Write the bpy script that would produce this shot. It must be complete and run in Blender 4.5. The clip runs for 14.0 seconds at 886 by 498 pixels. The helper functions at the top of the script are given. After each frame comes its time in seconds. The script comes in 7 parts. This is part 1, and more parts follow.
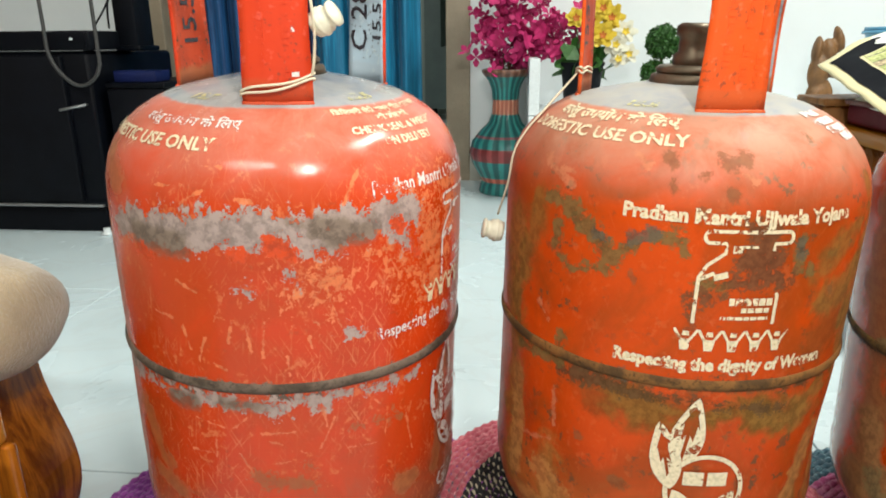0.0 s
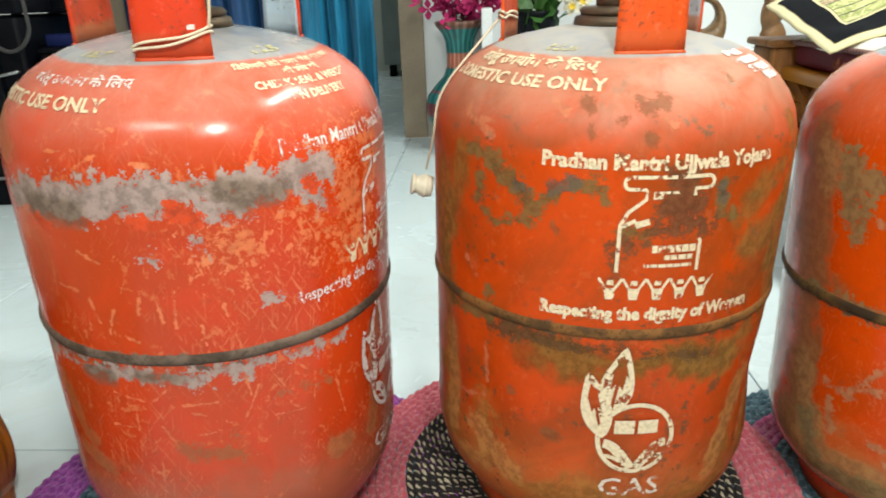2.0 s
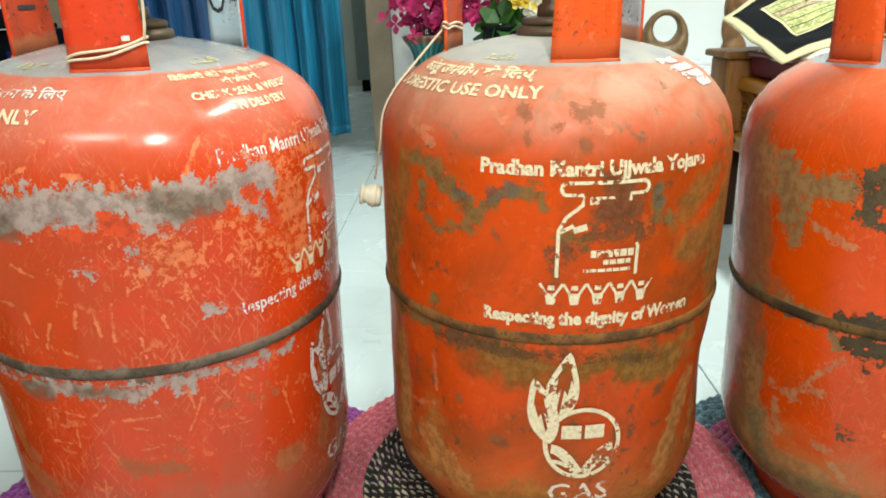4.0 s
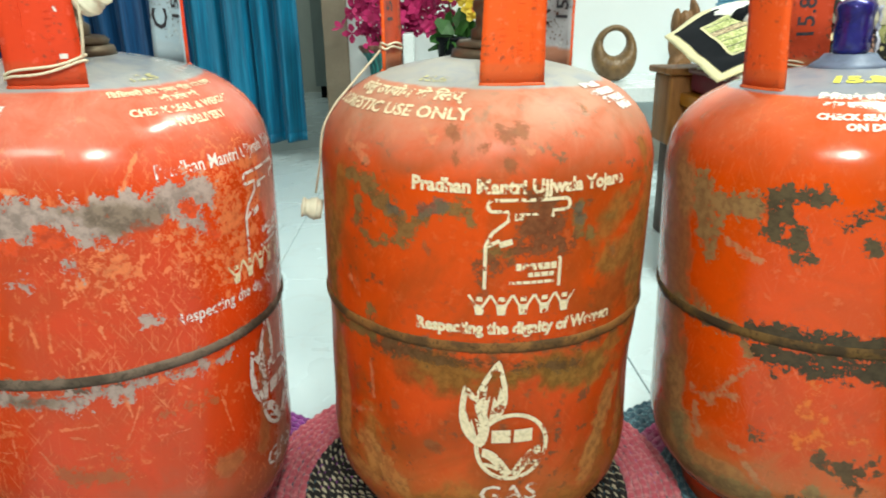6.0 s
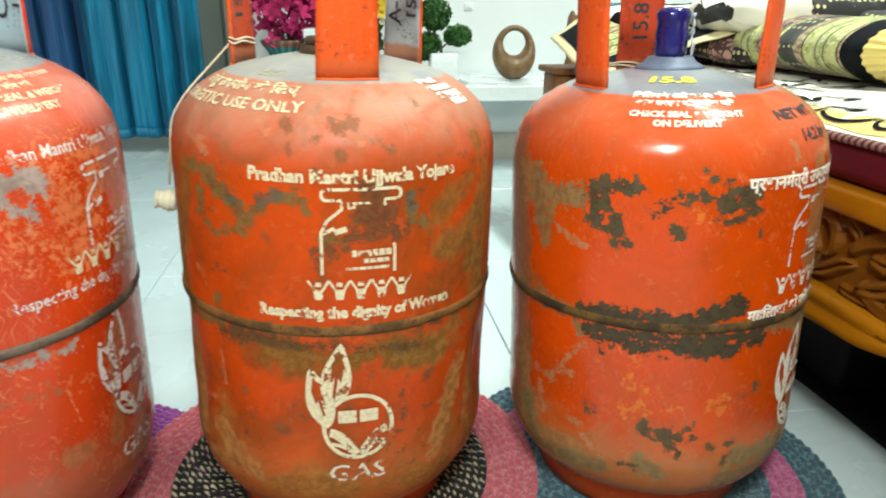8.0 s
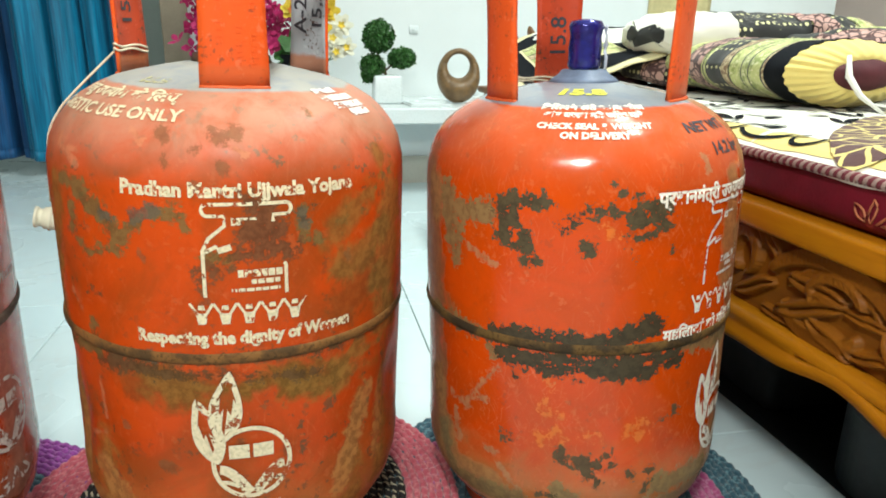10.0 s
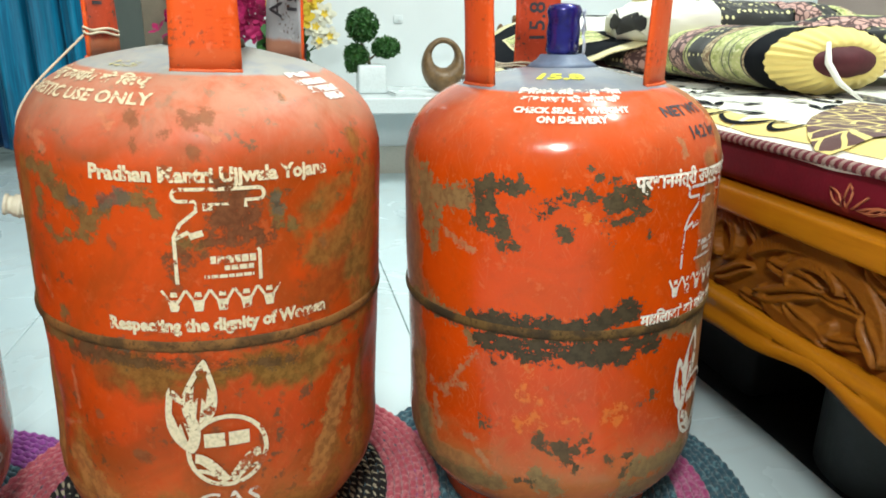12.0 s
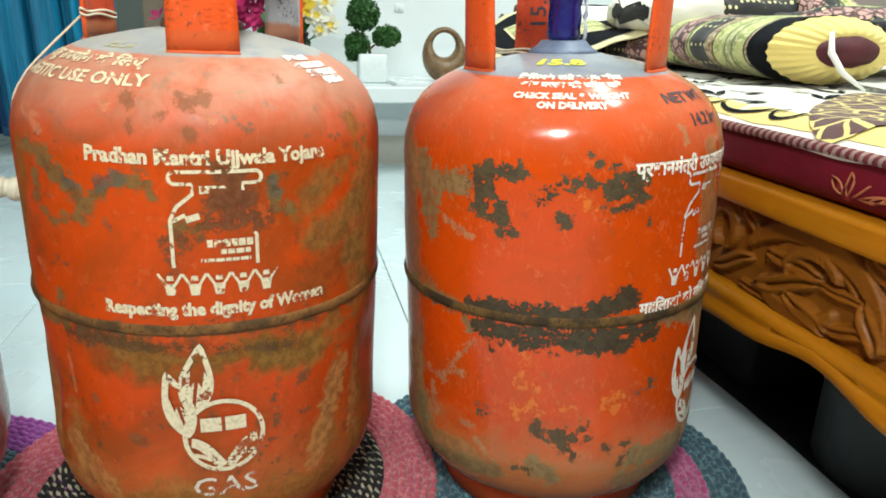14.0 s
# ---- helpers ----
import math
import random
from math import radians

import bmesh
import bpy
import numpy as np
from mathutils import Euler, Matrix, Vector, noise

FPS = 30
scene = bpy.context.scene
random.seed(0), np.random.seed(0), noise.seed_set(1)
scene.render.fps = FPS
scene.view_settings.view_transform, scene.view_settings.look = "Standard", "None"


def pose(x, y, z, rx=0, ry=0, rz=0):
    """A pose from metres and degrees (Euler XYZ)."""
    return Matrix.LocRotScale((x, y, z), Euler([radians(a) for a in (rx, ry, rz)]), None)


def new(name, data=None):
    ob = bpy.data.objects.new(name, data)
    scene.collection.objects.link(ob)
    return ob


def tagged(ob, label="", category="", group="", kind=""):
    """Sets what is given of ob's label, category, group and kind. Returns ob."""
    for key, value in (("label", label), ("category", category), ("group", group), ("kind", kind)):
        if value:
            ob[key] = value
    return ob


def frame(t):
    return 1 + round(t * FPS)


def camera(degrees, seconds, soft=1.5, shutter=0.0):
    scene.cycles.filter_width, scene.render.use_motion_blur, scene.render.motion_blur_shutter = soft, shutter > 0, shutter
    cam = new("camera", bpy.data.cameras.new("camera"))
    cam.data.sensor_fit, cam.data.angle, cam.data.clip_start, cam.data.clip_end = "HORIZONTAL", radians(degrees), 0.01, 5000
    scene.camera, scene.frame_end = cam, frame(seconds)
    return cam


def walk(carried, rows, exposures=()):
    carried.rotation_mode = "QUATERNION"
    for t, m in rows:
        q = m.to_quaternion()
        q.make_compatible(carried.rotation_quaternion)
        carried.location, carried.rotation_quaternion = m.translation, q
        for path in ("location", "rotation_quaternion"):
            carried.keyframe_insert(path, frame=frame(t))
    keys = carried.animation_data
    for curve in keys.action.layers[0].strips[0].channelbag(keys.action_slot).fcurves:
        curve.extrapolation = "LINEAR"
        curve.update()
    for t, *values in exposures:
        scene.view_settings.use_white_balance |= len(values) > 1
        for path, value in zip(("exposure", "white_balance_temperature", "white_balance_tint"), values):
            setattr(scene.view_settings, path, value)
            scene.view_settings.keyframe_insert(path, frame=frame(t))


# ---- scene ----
cam = camera(66.15, 14.0, soft=1.8, shutter=0.5)
PATH = [
    (0.0, 0.0004, 0.0001, 0.5301, 73.12, 0.51, 5.70),
    (0.5, 0.0007, 0.0046, 0.5313, 71.63, 0.10, 5.61),
    (1.0, 0.0075, 0.0097, 0.5279, 70.73, 0.76, 5.82),
    (1.5, 0.0248, 0.0149, 0.5233, 69.92, 1.20, 4.58),
    (2.0, 0.0408, 0.0200, 0.5226, 69.55, 2.08, 2.76),
    (2.5, 0.0555, 0.0207, 0.5197, 69.86, 1.73, 1.65),
    (3.0, 0.0644, 0.0201, 0.5164, 69.99, 2.15, 1.21),
    (5.5, 0.0799, 0.0044, 0.5260, 71.68, 1.56, -0.23),
    (6.0, 0.0933, -0.0042, 0.5303, 71.09, 1.13, -2.16),
    (6.5, 0.1084, -0.0149, 0.5320, 70.68, 0.74, -3.68),
    (7.0, 0.1264, -0.0291, 0.5350, 69.98, 0.65, -5.46),
    (7.5, 0.1430, -0.0444, 0.5348, 70.60, 0.40, -6.81),
    (8.0, 0.1655, -0.0405, 0.5308, 70.83, -0.25, -8.16),
    (8.5, 0.1977, -0.0300, 0.5181, 71.76, -0.87, -9.66),
    (11.0, 0.2238, -0.0165, 0.5134, 73.06, -0.78, -11.76),
    (11.5, 0.2268, -0.0174, 0.5119, 72.86, -0.76, -11.97),
    (12.0, 0.2312, -0.0170, 0.5084, 72.32, -0.94, -12.51),
    (12.5, 0.2306, -0.0145, 0.5018, 72.35, -1.07, -12.63),
    (13.0, 0.2316, -0.0147, 0.5036, 72.30, -1.35, -12.42),
    (13.5, 0.2330, -0.0142, 0.5057, 71.92, -1.19, -12.54),
    (14.0, 0.2330, -0.0157, 0.5025, 71.64, -1.34, -12.38),
]
walk(cam, [(t, pose(x, y, z, rx, ry, rz)) for t, x, y, z, rx, ry, rz in PATH],
     exposures=[(0.0, -0.68, 6550, 10), (3.0, -0.68, 6600, 8), (5.5, -0.71, 6450, 0), (8.5, -0.71, 6400, 1), (11.0, -0.76, 6200, 4), (14.0, -0.79, 6200, 4)])

# ---- light: unseen tubes under the ceiling, two added as fill, a bare bulb before the cylinders, faint evening sky ----
world = bpy.data.worlds.new("evening")
scene.world = world
world.use_nodes = True
world.node_tree.nodes["Background"].inputs[0].default_value = (0.5, 0.6, 0.8, 1)
world.node_tree.nodes["Background"].inputs[1].default_value = 0.02


def unseen_tube(place, turn, power, length=1.2, width=0.15):
    lamp = bpy.data.lights.new("unseen_tube", "AREA")
    lamp.shape, lamp.size, lamp.size_y, lamp.energy = "RECTANGLE", length, width, power
    lamp.color = (0.95, 1.0, 0.94)
    ob = new("unseen_tube_glow", lamp)
    ob.matrix_world = pose(*place, *turn)
    return ob


unseen_tube((1.30, 0.90, 2.55), (0, 0, 90), 135)
# fill added behind the camera to brighten the cylinders' fronts
unseen_tube((-0.60, -1.50, 2.50), (30, 0, 0), 66)
bulb_lamp = bpy.data.lights.new("bulb_glow", "POINT")
bulb_lamp.energy, bulb_lamp.shadow_soft_size, bulb_lamp.color = 49, 0.055, (1.0, 0.98, 0.92)
new("bulb_glow", bulb_lamp).location = (0.19, -0.10, 1.00)
# unseen lamp added to brighten the room past the curtain
unseen_tube((-0.9, 4.4, 2.45), (0, 0, 0), 16)


# ---- helpers for materials and meshes ----
def nodes_of(name):
    m = bpy.data.materials.new(name)
    m.use_nodes = True
    nt = m.node_tree
    return m, nt, nt.nodes["Principled BSDF"]


class Net:
    """Short names for shader nodes."""

    def __init__(self, nt):
        self.nt = nt

    def node(self, kind, **inputs):
        n = self.nt.nodes.new(kind)
        for key, value in inputs.items():
            self.put(n.inputs[key.replace("_", " ")], value)
        return n

    def put(self, socket, value):
        if isinstance(value, bpy.types.NodeSocket):
            self.nt.links.new(value, socket)
        else:
            socket.default_value = value

    def math(self, op, a, b=0.0, clamp=False):
        n = self.nt.nodes.new("ShaderNodeMath")
        n.operation, n.use_clamp = op, clamp
        self.put(n.inputs[0], a)
        self.put(n.inputs[1], b)
        return n.outputs[0]

    def vec(self, op, a, b):
        n = self.nt.nodes.new("ShaderNodeVectorMath")
        n.operation = op
        self.put(n.inputs[0], a)
        self.put(n.inputs[1], b)
        return n.outputs["Value"] if op in ("LENGTH", "DISTANCE", "DOT_PRODUCT") else n.outputs["Vector"]

    def ramp(self, x, lo, hi, a=0.0, b=1.0):
        n = self.nt.nodes.new("ShaderNodeMapRange")
        n.interpolation_type = "SMOOTHSTEP"
        for i, v in enumerate((x, lo, hi, a, b)):
            self.put(n.inputs[i], v)
        return n.outputs[0]

    def mix(self, f, a, b):
        n = self.nt.nodes.new("ShaderNodeMix")
        n.data_type = "RGBA"
        self.put(n.inputs[0], f)
        self.put(n.inputs[6], a if isinstance(a, bpy.types.NodeSocket) else (*a, 1))
        self.put(n.inputs[7], b if isinstance(b, bpy.types.NodeSocket) else (*b, 1))
        return n.outputs[2]

    def noise(self, vector, scale, detail=4.0, rough=0.6, distort=0.0):
        n = self.node("ShaderNodeTexNoise", Vector=vector, Scale=scale, Detail=detail, Roughness=rough, Distortion=distort)
        return n.outputs["Fac"]

    def coords(self, kind="Object"):
        return self.nt.nodes.new("ShaderNodeTexCoord").outputs[kind]

    def bump(self, bsdf, height, strength=0.3, distance=0.002):
        b = self.node("ShaderNodeBump", Strength=strength, Distance=distance, Height=height)
        self.nt.links.new(b.outputs[0], bsdf.inputs["Normal"])


def plain(name, color, rough=0.5, metal=0.0, dark=0.75, scale=12.0, fine=180.0, relief=0.15, distance=0.001, coat=0.0, sheen=0.0, spec=0.5):
    """A painted, moulded or woven surface: broad stains, fine grain and a little relief."""
    m, nt, b = nodes_of(name)
    g = Net(nt)
    co = g.coords()
    big, small = g.noise(co, scale, 5, 0.6), g.noise(co, fine, 3, 0.6)
    shade = tuple(c * dark for c in color)
    col = g.mix(g.ramp(big, 0.35, 0.7), color, shade)
    col = g.mix(g.ramp(small, 0.45, 0.75, 0, 0.5), col, tuple(c * dark * 0.85 for c in color))
    g.put(b.inputs["Base Color"], col)
    g.put(b.inputs["Roughness"], g.ramp(big, 0.2, 0.8, max(rough - 0.08, 0.02), min(rough + 0.1, 1)))
    b.inputs["Metallic"].default_value = metal
    b.inputs["Specular IOR Level"].default_value = spec
    b.inputs["Coat Weight"].default_value = coat
    b.inputs["Sheen Weight"].default_value = sheen
    g.bump(b, small, relief, distance)
    return m


def wood(name, light, dark_tone, rough=0.28, axis=1, scale=14.0, coat=0.12):
    """Varnished wood with grain running along one axis."""
    m, nt, b = nodes_of(name)
    g = Net(nt)
    stretch = [scale, scale, scale]
    stretch[axis] = scale * 0.09
    co = g.vec("MULTIPLY", g.coords(), tuple(stretch))
    grain = g.noise(co, 3.0, 6, 0.65, 0.6)
    fine = g.noise(co, 18.0, 3, 0.6)
    blot = g.noise(g.coords(), 6.0, 3, 0.5)
    col = g.mix(g.ramp(grain, 0.3, 0.68), light, dark_tone)
    col = g.mix(g.ramp(fine, 0.5, 0.8, 0, 0.35), col, tuple(c * 0.5 for c in dark_tone))
    col = g.mix(g.ramp(blot, 0.4, 0.75, 0, 0.35), col, tuple(c * 0.6 for c in light))
    g.put(b.inputs["Base Color"], col)
    b.inputs["Roughness"].default_value = rough
    b.inputs["Specular IOR Level"].default_value = 0.18
    b.inputs["Coat Weight"].default_value = coat
    b.inputs["Coat Roughness"].default_value = 0.12
    g.bump(b, grain, 0.15, 0.001)
    return m


def link_mesh(name, bm, material, smooth=True):
    me = bpy.data.meshes.new(name)
    bm.to_mesh(me)
    bm.free()
    if material is not None:
        for mt in material if isinstance(material, (list, tuple)) else [material]:
            me.materials.append(mt)
    if smooth:
        me.shade_smooth()
    return me


def part(name, bm, material, parent=None, label="", smooth=True):
    """Links a bmesh as one mesh object, under a thing or a part."""
    ob = new(name, link_mesh(name, bm, material, smooth))
    ob.parent = parent
    if label:
        ob["label"] = label
    return ob


def thing(name, place=(0, 0, 0), turn=(0, 0, 0), label="", category="", group="", kind=""):
    ob = new(name)
    ob.empty_display_size = 0.05
    ob.matrix_world = pose(*place, *turn)
    return tagged(ob, label, category, group, kind)


def box(bm, lo, hi, bevel=0.0, segments=2):
    """A box from corner lo to corner hi with rounded edges."""
    mid = [(a + b) / 2 for a, b in zip(lo, hi)]
    size = [abs(b - a) for a, b in zip(lo, hi)]
    made = bmesh.ops.create_cube(bm, size=1.0, matrix=Matrix.LocRotScale(mid, None, size))
    if bevel:
        edges = list({e for v in made["verts"] for e in v.link_edges})
        bmesh.ops.bevel(bm, geom=edges, offset=bevel, segments=segments, profile=0.5, affect="EDGES")
    return bm


def box_bm(lo, hi, bevel=0.0, segments=2):
    return box(bmesh.new(), lo, hi, bevel, segments)


def lathe(bm, profile, n=64, close=False):
    """Turns (radius, height) pairs about z."""
    rings = []
    for r, z in profile:
        rings.append([bm.verts.new((r * math.sin(2 * math.pi * i / n), -r * math.cos(2 * math.pi * i / n), z)) for i in range(n)])
    for a, b in zip(rings, rings[1:]):
        for i in range(n):
            bm.faces.new((a[i], a[(i + 1) % n], b[(i + 1) % n], b[i]))
    if close:
        bm.faces.new(rings[0][::-1])
        bm.faces.new(rings[-1])
    return bm


def tube(bm, points, radius, n=8, closed=False):
    """A round rod along points; radius may be one number or one a point."""
    pts = [Vector(p) for p in points]
    rings = []
    count = len(pts)
    for k, p in enumerate(pts):
        a = pts[(k - 1) % count] if closed or k else p
        b = pts[(k + 1) % count] if closed or k < count - 1 else p
        d = (b - a).normalized()
        side = d.cross(Vector((0, 0, 1)))
        if side.length < 0.05:
            side = d.cross(Vector((0, 1, 0)))
        side.normalize()
        up = side.cross(d)
        r = radius[k] if isinstance(radius, (list, tuple)) else radius
        rings.append([bm.verts.new(p + r * (math.cos(2 * math.pi * i / n) * side + math.sin(2 * math.pi * i / n) * up)) for i in range(n)])
    pairs = list(zip(rings, rings[1:])) + ([(rings[-1], rings[0])] if closed else [])
    for a, b in pairs:
        for i in range(n):
            bm.faces.new((a[i], a[(i + 1) % n], b[(i + 1) % n], b[i]))
    if not closed:
        bm.faces.new(rings[0][::-1])
        bm.faces.new(rings[-1])
    return bm


def sheet(bm, nu, nv, place):
    """A grid of nu x nv cells whose corners are place(u, v), u and v from 0 to 1."""
    rows = [[bm.verts.new(place(i / nu, j / nv)) for i in range(nu + 1)] for j in range(nv + 1)]
    for j in range(nv):
        for i in range(nu):
            bm.faces.new((rows[j][i], rows[j][i + 1], rows[j + 1][i + 1], rows[j + 1][i]))
    return bm


def solid(ob, thickness, offset=0.0):
    s = ob.modifiers.new("thickness", "SOLIDIFY")
    s.thickness, s.offset = thickness, offset
    return ob


def wobble(x, y=0.0, z=0.0, scale=1.0):
    return noise.noise(Vector((x * scale, y * scale, z * scale)))


# ---- the room ----
WALL = plain("white_wall_paint", (0.79, 0.84, 0.85), 0.6, dark=0.95, scale=3.0, fine=420, relief=0.05)
# walls out of view, toned dark to hold down bounced light
DIM_WALL = plain("dim_unseen_wall_paint", (0.34, 0.27, 0.24), 0.7, dark=0.9, scale=3.0)
CEILING = plain("ceiling_paint", (0.82, 0.82, 0.81), 0.7, dark=0.95, scale=2.0)
FAR_WALL = plain("pale_wall_paint", (0.62, 0.66, 0.60), 0.6, dark=0.9, scale=3.0)
FRAME_PAINT = plain("beige_door_paint", (0.33, 0.27, 0.19), 0.45, dark=0.8, scale=8.0)
GROUT = plain("tile_grout", (0.50, 0.54, 0.55), 0.7)
STONE = plain("white_marble", (0.77, 0.83, 0.84), 0.25, dark=0.9, scale=5.0)
SKIRT = plain("cream_skirting_tile", (0.55, 0.53, 0.46), 0.35, dark=0.9, scale=5.0)


def tile_material():
    m, nt, b = nodes_of("polished_floor_tile")
    g = Net(nt)
    world_co = nt.nodes.new("ShaderNodeNewGeometry").outputs["Position"]
    soft = g.noise(world_co, 2.2, 5, 0.6, 1.4)
    vein = g.ramp(g.math("ABSOLUTE", g.math("SUBTRACT", g.noise(world_co, 3.1, 5, 0.6, 0.8), 0.5)), 0.0, 0.03, 1, 0)
    rnd = nt.nodes.new("ShaderNodeObjectInfo").outputs["Random"]
    col = g.mix(g.ramp(soft, 0.3, 0.75), (0.66, 0.77, 0.80), (0.60, 0.72, 0.76))
    col = g.mix(g.math("MULTIPLY", vein, 0.18), col, (0.55, 0.58, 0.58))
    col = g.mix(g.math("MULTIPLY", rnd, 0.15), col, (0.62, 0.70, 0.70))
    g.put(b.inputs["Base Color"], col)
    g.put(b.inputs["Roughness"], g.ramp(soft, 0.3, 0.8, 0.22, 0.34))
    return m


TILE = tile_material()


def slab(name, lo, hi, material, label, category, bevel=0.0):
    ob = part(name, box_bm(lo, hi, bevel), material, smooth=False)
    return tagged(ob, label, category, kind="structure")


X0, X1, Y0, Y1, TOP = -2.3, 2.5, -2.4, 2.70, 2.70
floor = slab("floor", (X0 - 0.2, Y0 - 0.2, -0.12), (X1 + 0.2, 5.8, -0.006), GROUT, "polished pale bluish white ceramic tile floor", "floor")
slab("ceiling", (X0 - 0.2, Y0 - 0.2, TOP), (X1 + 0.2, 5.8, TOP + 0.1), CEILING, "plain white painted ceiling", "ceiling")
DOOR_L, DOOR_R = -1.44, -0.165
slab("wall_north_1", (X0 - 0.2, Y1, -0.006), (DOOR_L, Y1 + 0.13, TOP), WALL, "white painted wall beside the curtained doorway", "wall")
slab("wall_north_2", (DOOR_R, Y1, -0.006), (X1 + 0.2, Y1 + 0.13, TOP), WALL, "white painted wall behind the shelf", "wall")
slab("wall_north_3", (DOOR_L, Y1, 2.1), (DOOR_R, Y1 + 0.13, TOP), WALL, "white painted wall over the doorway", "wall")
slab("wall_south", (X0 - 0.2, Y0 - 0.13, -0.006), (X1 + 0.2, Y0, TOP), DIM_WALL, "plain unseen wall, toned dark to cut bounced light", "wall")
slab("wall_west", (X0 - 0.13, Y0, -0.006), (X0, Y1, TOP), DIM_WALL, "plain unseen wall, toned dark to cut bounced light", "wall")
slab("wall_east", (X1, Y0, -0.006), (X1 + 0.13, Y1, TOP), DIM_WALL, "plain unseen wall beside the bed, toned dark to cut bounced light", "wall")
slab("wall_far_north", (X0 - 0.2, 5.4, -0.006), (X1 + 0.2, 5.5, TOP), FAR_WALL, "pale wall of the room behind the curtain", "wall")
slab("wall_far_west", (-2.5, Y1 + 0.13, -0.006), (-2.4, 5.4, TOP), FAR_WALL, "pale side wall of the next room", "wall")
slab("wall_far_east", (0.9, Y1 + 0.13, -0.006), (1.0, 5.4, TOP), FAR_WALL, "pale side wall of the next room", "wall")
slab("door_jamb_1", (-0.257, Y1 - 0.015, -0.006), (DOOR_R, Y1 + 0.145, 2.1), FRAME_PAINT, "beige-brown painted door jamb beside the flower vase", "door frame", 0.004)
slab("door_jamb_2", (DOOR_L, Y1 - 0.015, -0.006), (DOOR_L + 0.07, Y1 + 0.145, 2.1), FRAME_PAINT, "beige-brown painted door jamb", "door frame", 0.004)
slab("baseboard_1", (DOOR_R, Y1 - 0.012, -0.006), (0.05, Y1, 0.10), SKIRT, "cream tile skirting at the wall's foot", "baseboard", 0.003)
slab("baseboard_2", (X0, Y1 - 0.012, -0.006), (DOOR_L, Y1, 0.10), SKIRT, "cream tile skirting at the wall's foot", "baseboard", 0.003)


def shelf():
    s = thing("wall_shelf", (0.05, 2.2, 0), label="white marble wall shelf on a recessed plinth", category="shelf", kind="structure")
    part("slab", box_bm((0.0, 0.0, 0.253), (2.44, 0.498, 0.303), 0.004), STONE, s, smooth=False)
    part("plinth", box_bm((0.03, 0.30, -0.006), (2.44, 0.496, 0.252), 0.002), WALL, s, smooth=False)
    part("plinth_skirting", box_bm((0.03, 0.287, -0.006), (2.44, 0.30, 0.10), 0.002), SKIRT, s, smooth=False)
    part("side_panel", box_bm((0.0, 0.02, 0.304), (0.034, 0.496, 0.48), 0.003), STONE, s, smooth=False)
    return s


shelf()


# ---- gas cylinders ----
# outline of the shell: radius, height above the girth seam
PROFILE = [(0.02, -0.252), (0.06, -0.250), (0.095, -0.243), (0.122, -0.230), (0.142, -0.211), (0.154, -0.188), (0.159, -0.165), (0.160, -0.145),
           (0.160, 0.128), (0.1590, 0.146), (0.1550, 0.163), (0.1485, 0.176), (0.1395, 0.1875), (0.1285, 0.1970), (0.116, 0.2047), (0.1007, 0.2117),
           (0.085, 0.216), (0.06, 0.2215), (0.036, 0.226)]
SHOULDER = 8
# the first cylinder is a little taller over its seam
RISE = {0.263: 1.026}


def outline():
    """Fine outline with arc length from the seam upwards."""
    pts = PROFILE[SHOULDER:]
    out, s = [(0.160, 0.0, 0.0)], 0.0
    for (r0, h0), (r1, h1) in zip([(0.160, 0.0)] + pts, pts):
        s += math.hypot(r1 - r0, h1 - h0)
        out.append((r1, h1, s))
    return out


ARC = outline()


def on_shell(s):
    """Radius, height and outward slope at arc length s above the seam."""
    if s <= ARC[1][2]:
        return 0.160, s, (1.0, 0.0)
    for (r0, h0, s0), (r1, h1, s1) in zip(ARC, ARC[1:]):
        if s <= s1:
            break
    f = (s - s0) / (s1 - s0)
    l = s1 - s0
    return r0 + f * (r1 - r0), h0 + f * (h1 - h0), ((h1 - h0) / l, -(r1 - r0) / l)


def arc_at(h):
    """Arc length at height h above the seam."""
    for (r0, h0, s0), (r1, h1, s1) in zip(ARC, ARC[1:]):
        if h <= h1:
            return s0 + (h - h0) / (h1 - h0) * (s1 - s0)
    return ARC[-1][2]


def wrapped(bm, theta, h, lift=0.0007, spin=0.0):
    """Lays a flat drawing in x, y on the shell: its origin at angle theta (degrees) and height h over the seam."""
    s0 = arc_at(h) if h > 0 else h
    r0 = on_shell(s0)[0]
    for axis, step in (((1, 0, 0), 0.008), ((0, 1, 0), 0.006)):
        lo = min(v.co.dot(Vector(axis)) for v in bm.verts)
        hi = max(v.co.dot(Vector(axis)) for v in bm.verts)
        k = math.ceil(lo / step)
        while k * step < hi:
            bmesh.ops.bisect_plane(bm, geom=bm.verts[:] + bm.edges[:] + bm.faces[:], plane_co=Vector(axis) * (k * step), plane_no=axis)
            k += 1
    c, s_ = math.cos(radians(spin)), math.sin(radians(spin))
    for v in bm.verts:
        x, y = c * v.co.x - s_ * v.co.y, s_ * v.co.x + c * v.co.y
        r, hh, (nr, nh) = on_shell(s0 + y)
        a = radians(theta) + x / r0
        rr = r + lift * nr
        v.co = (rr * math.sin(a), -rr * math.cos(a), hh + lift * nh)
    return bm


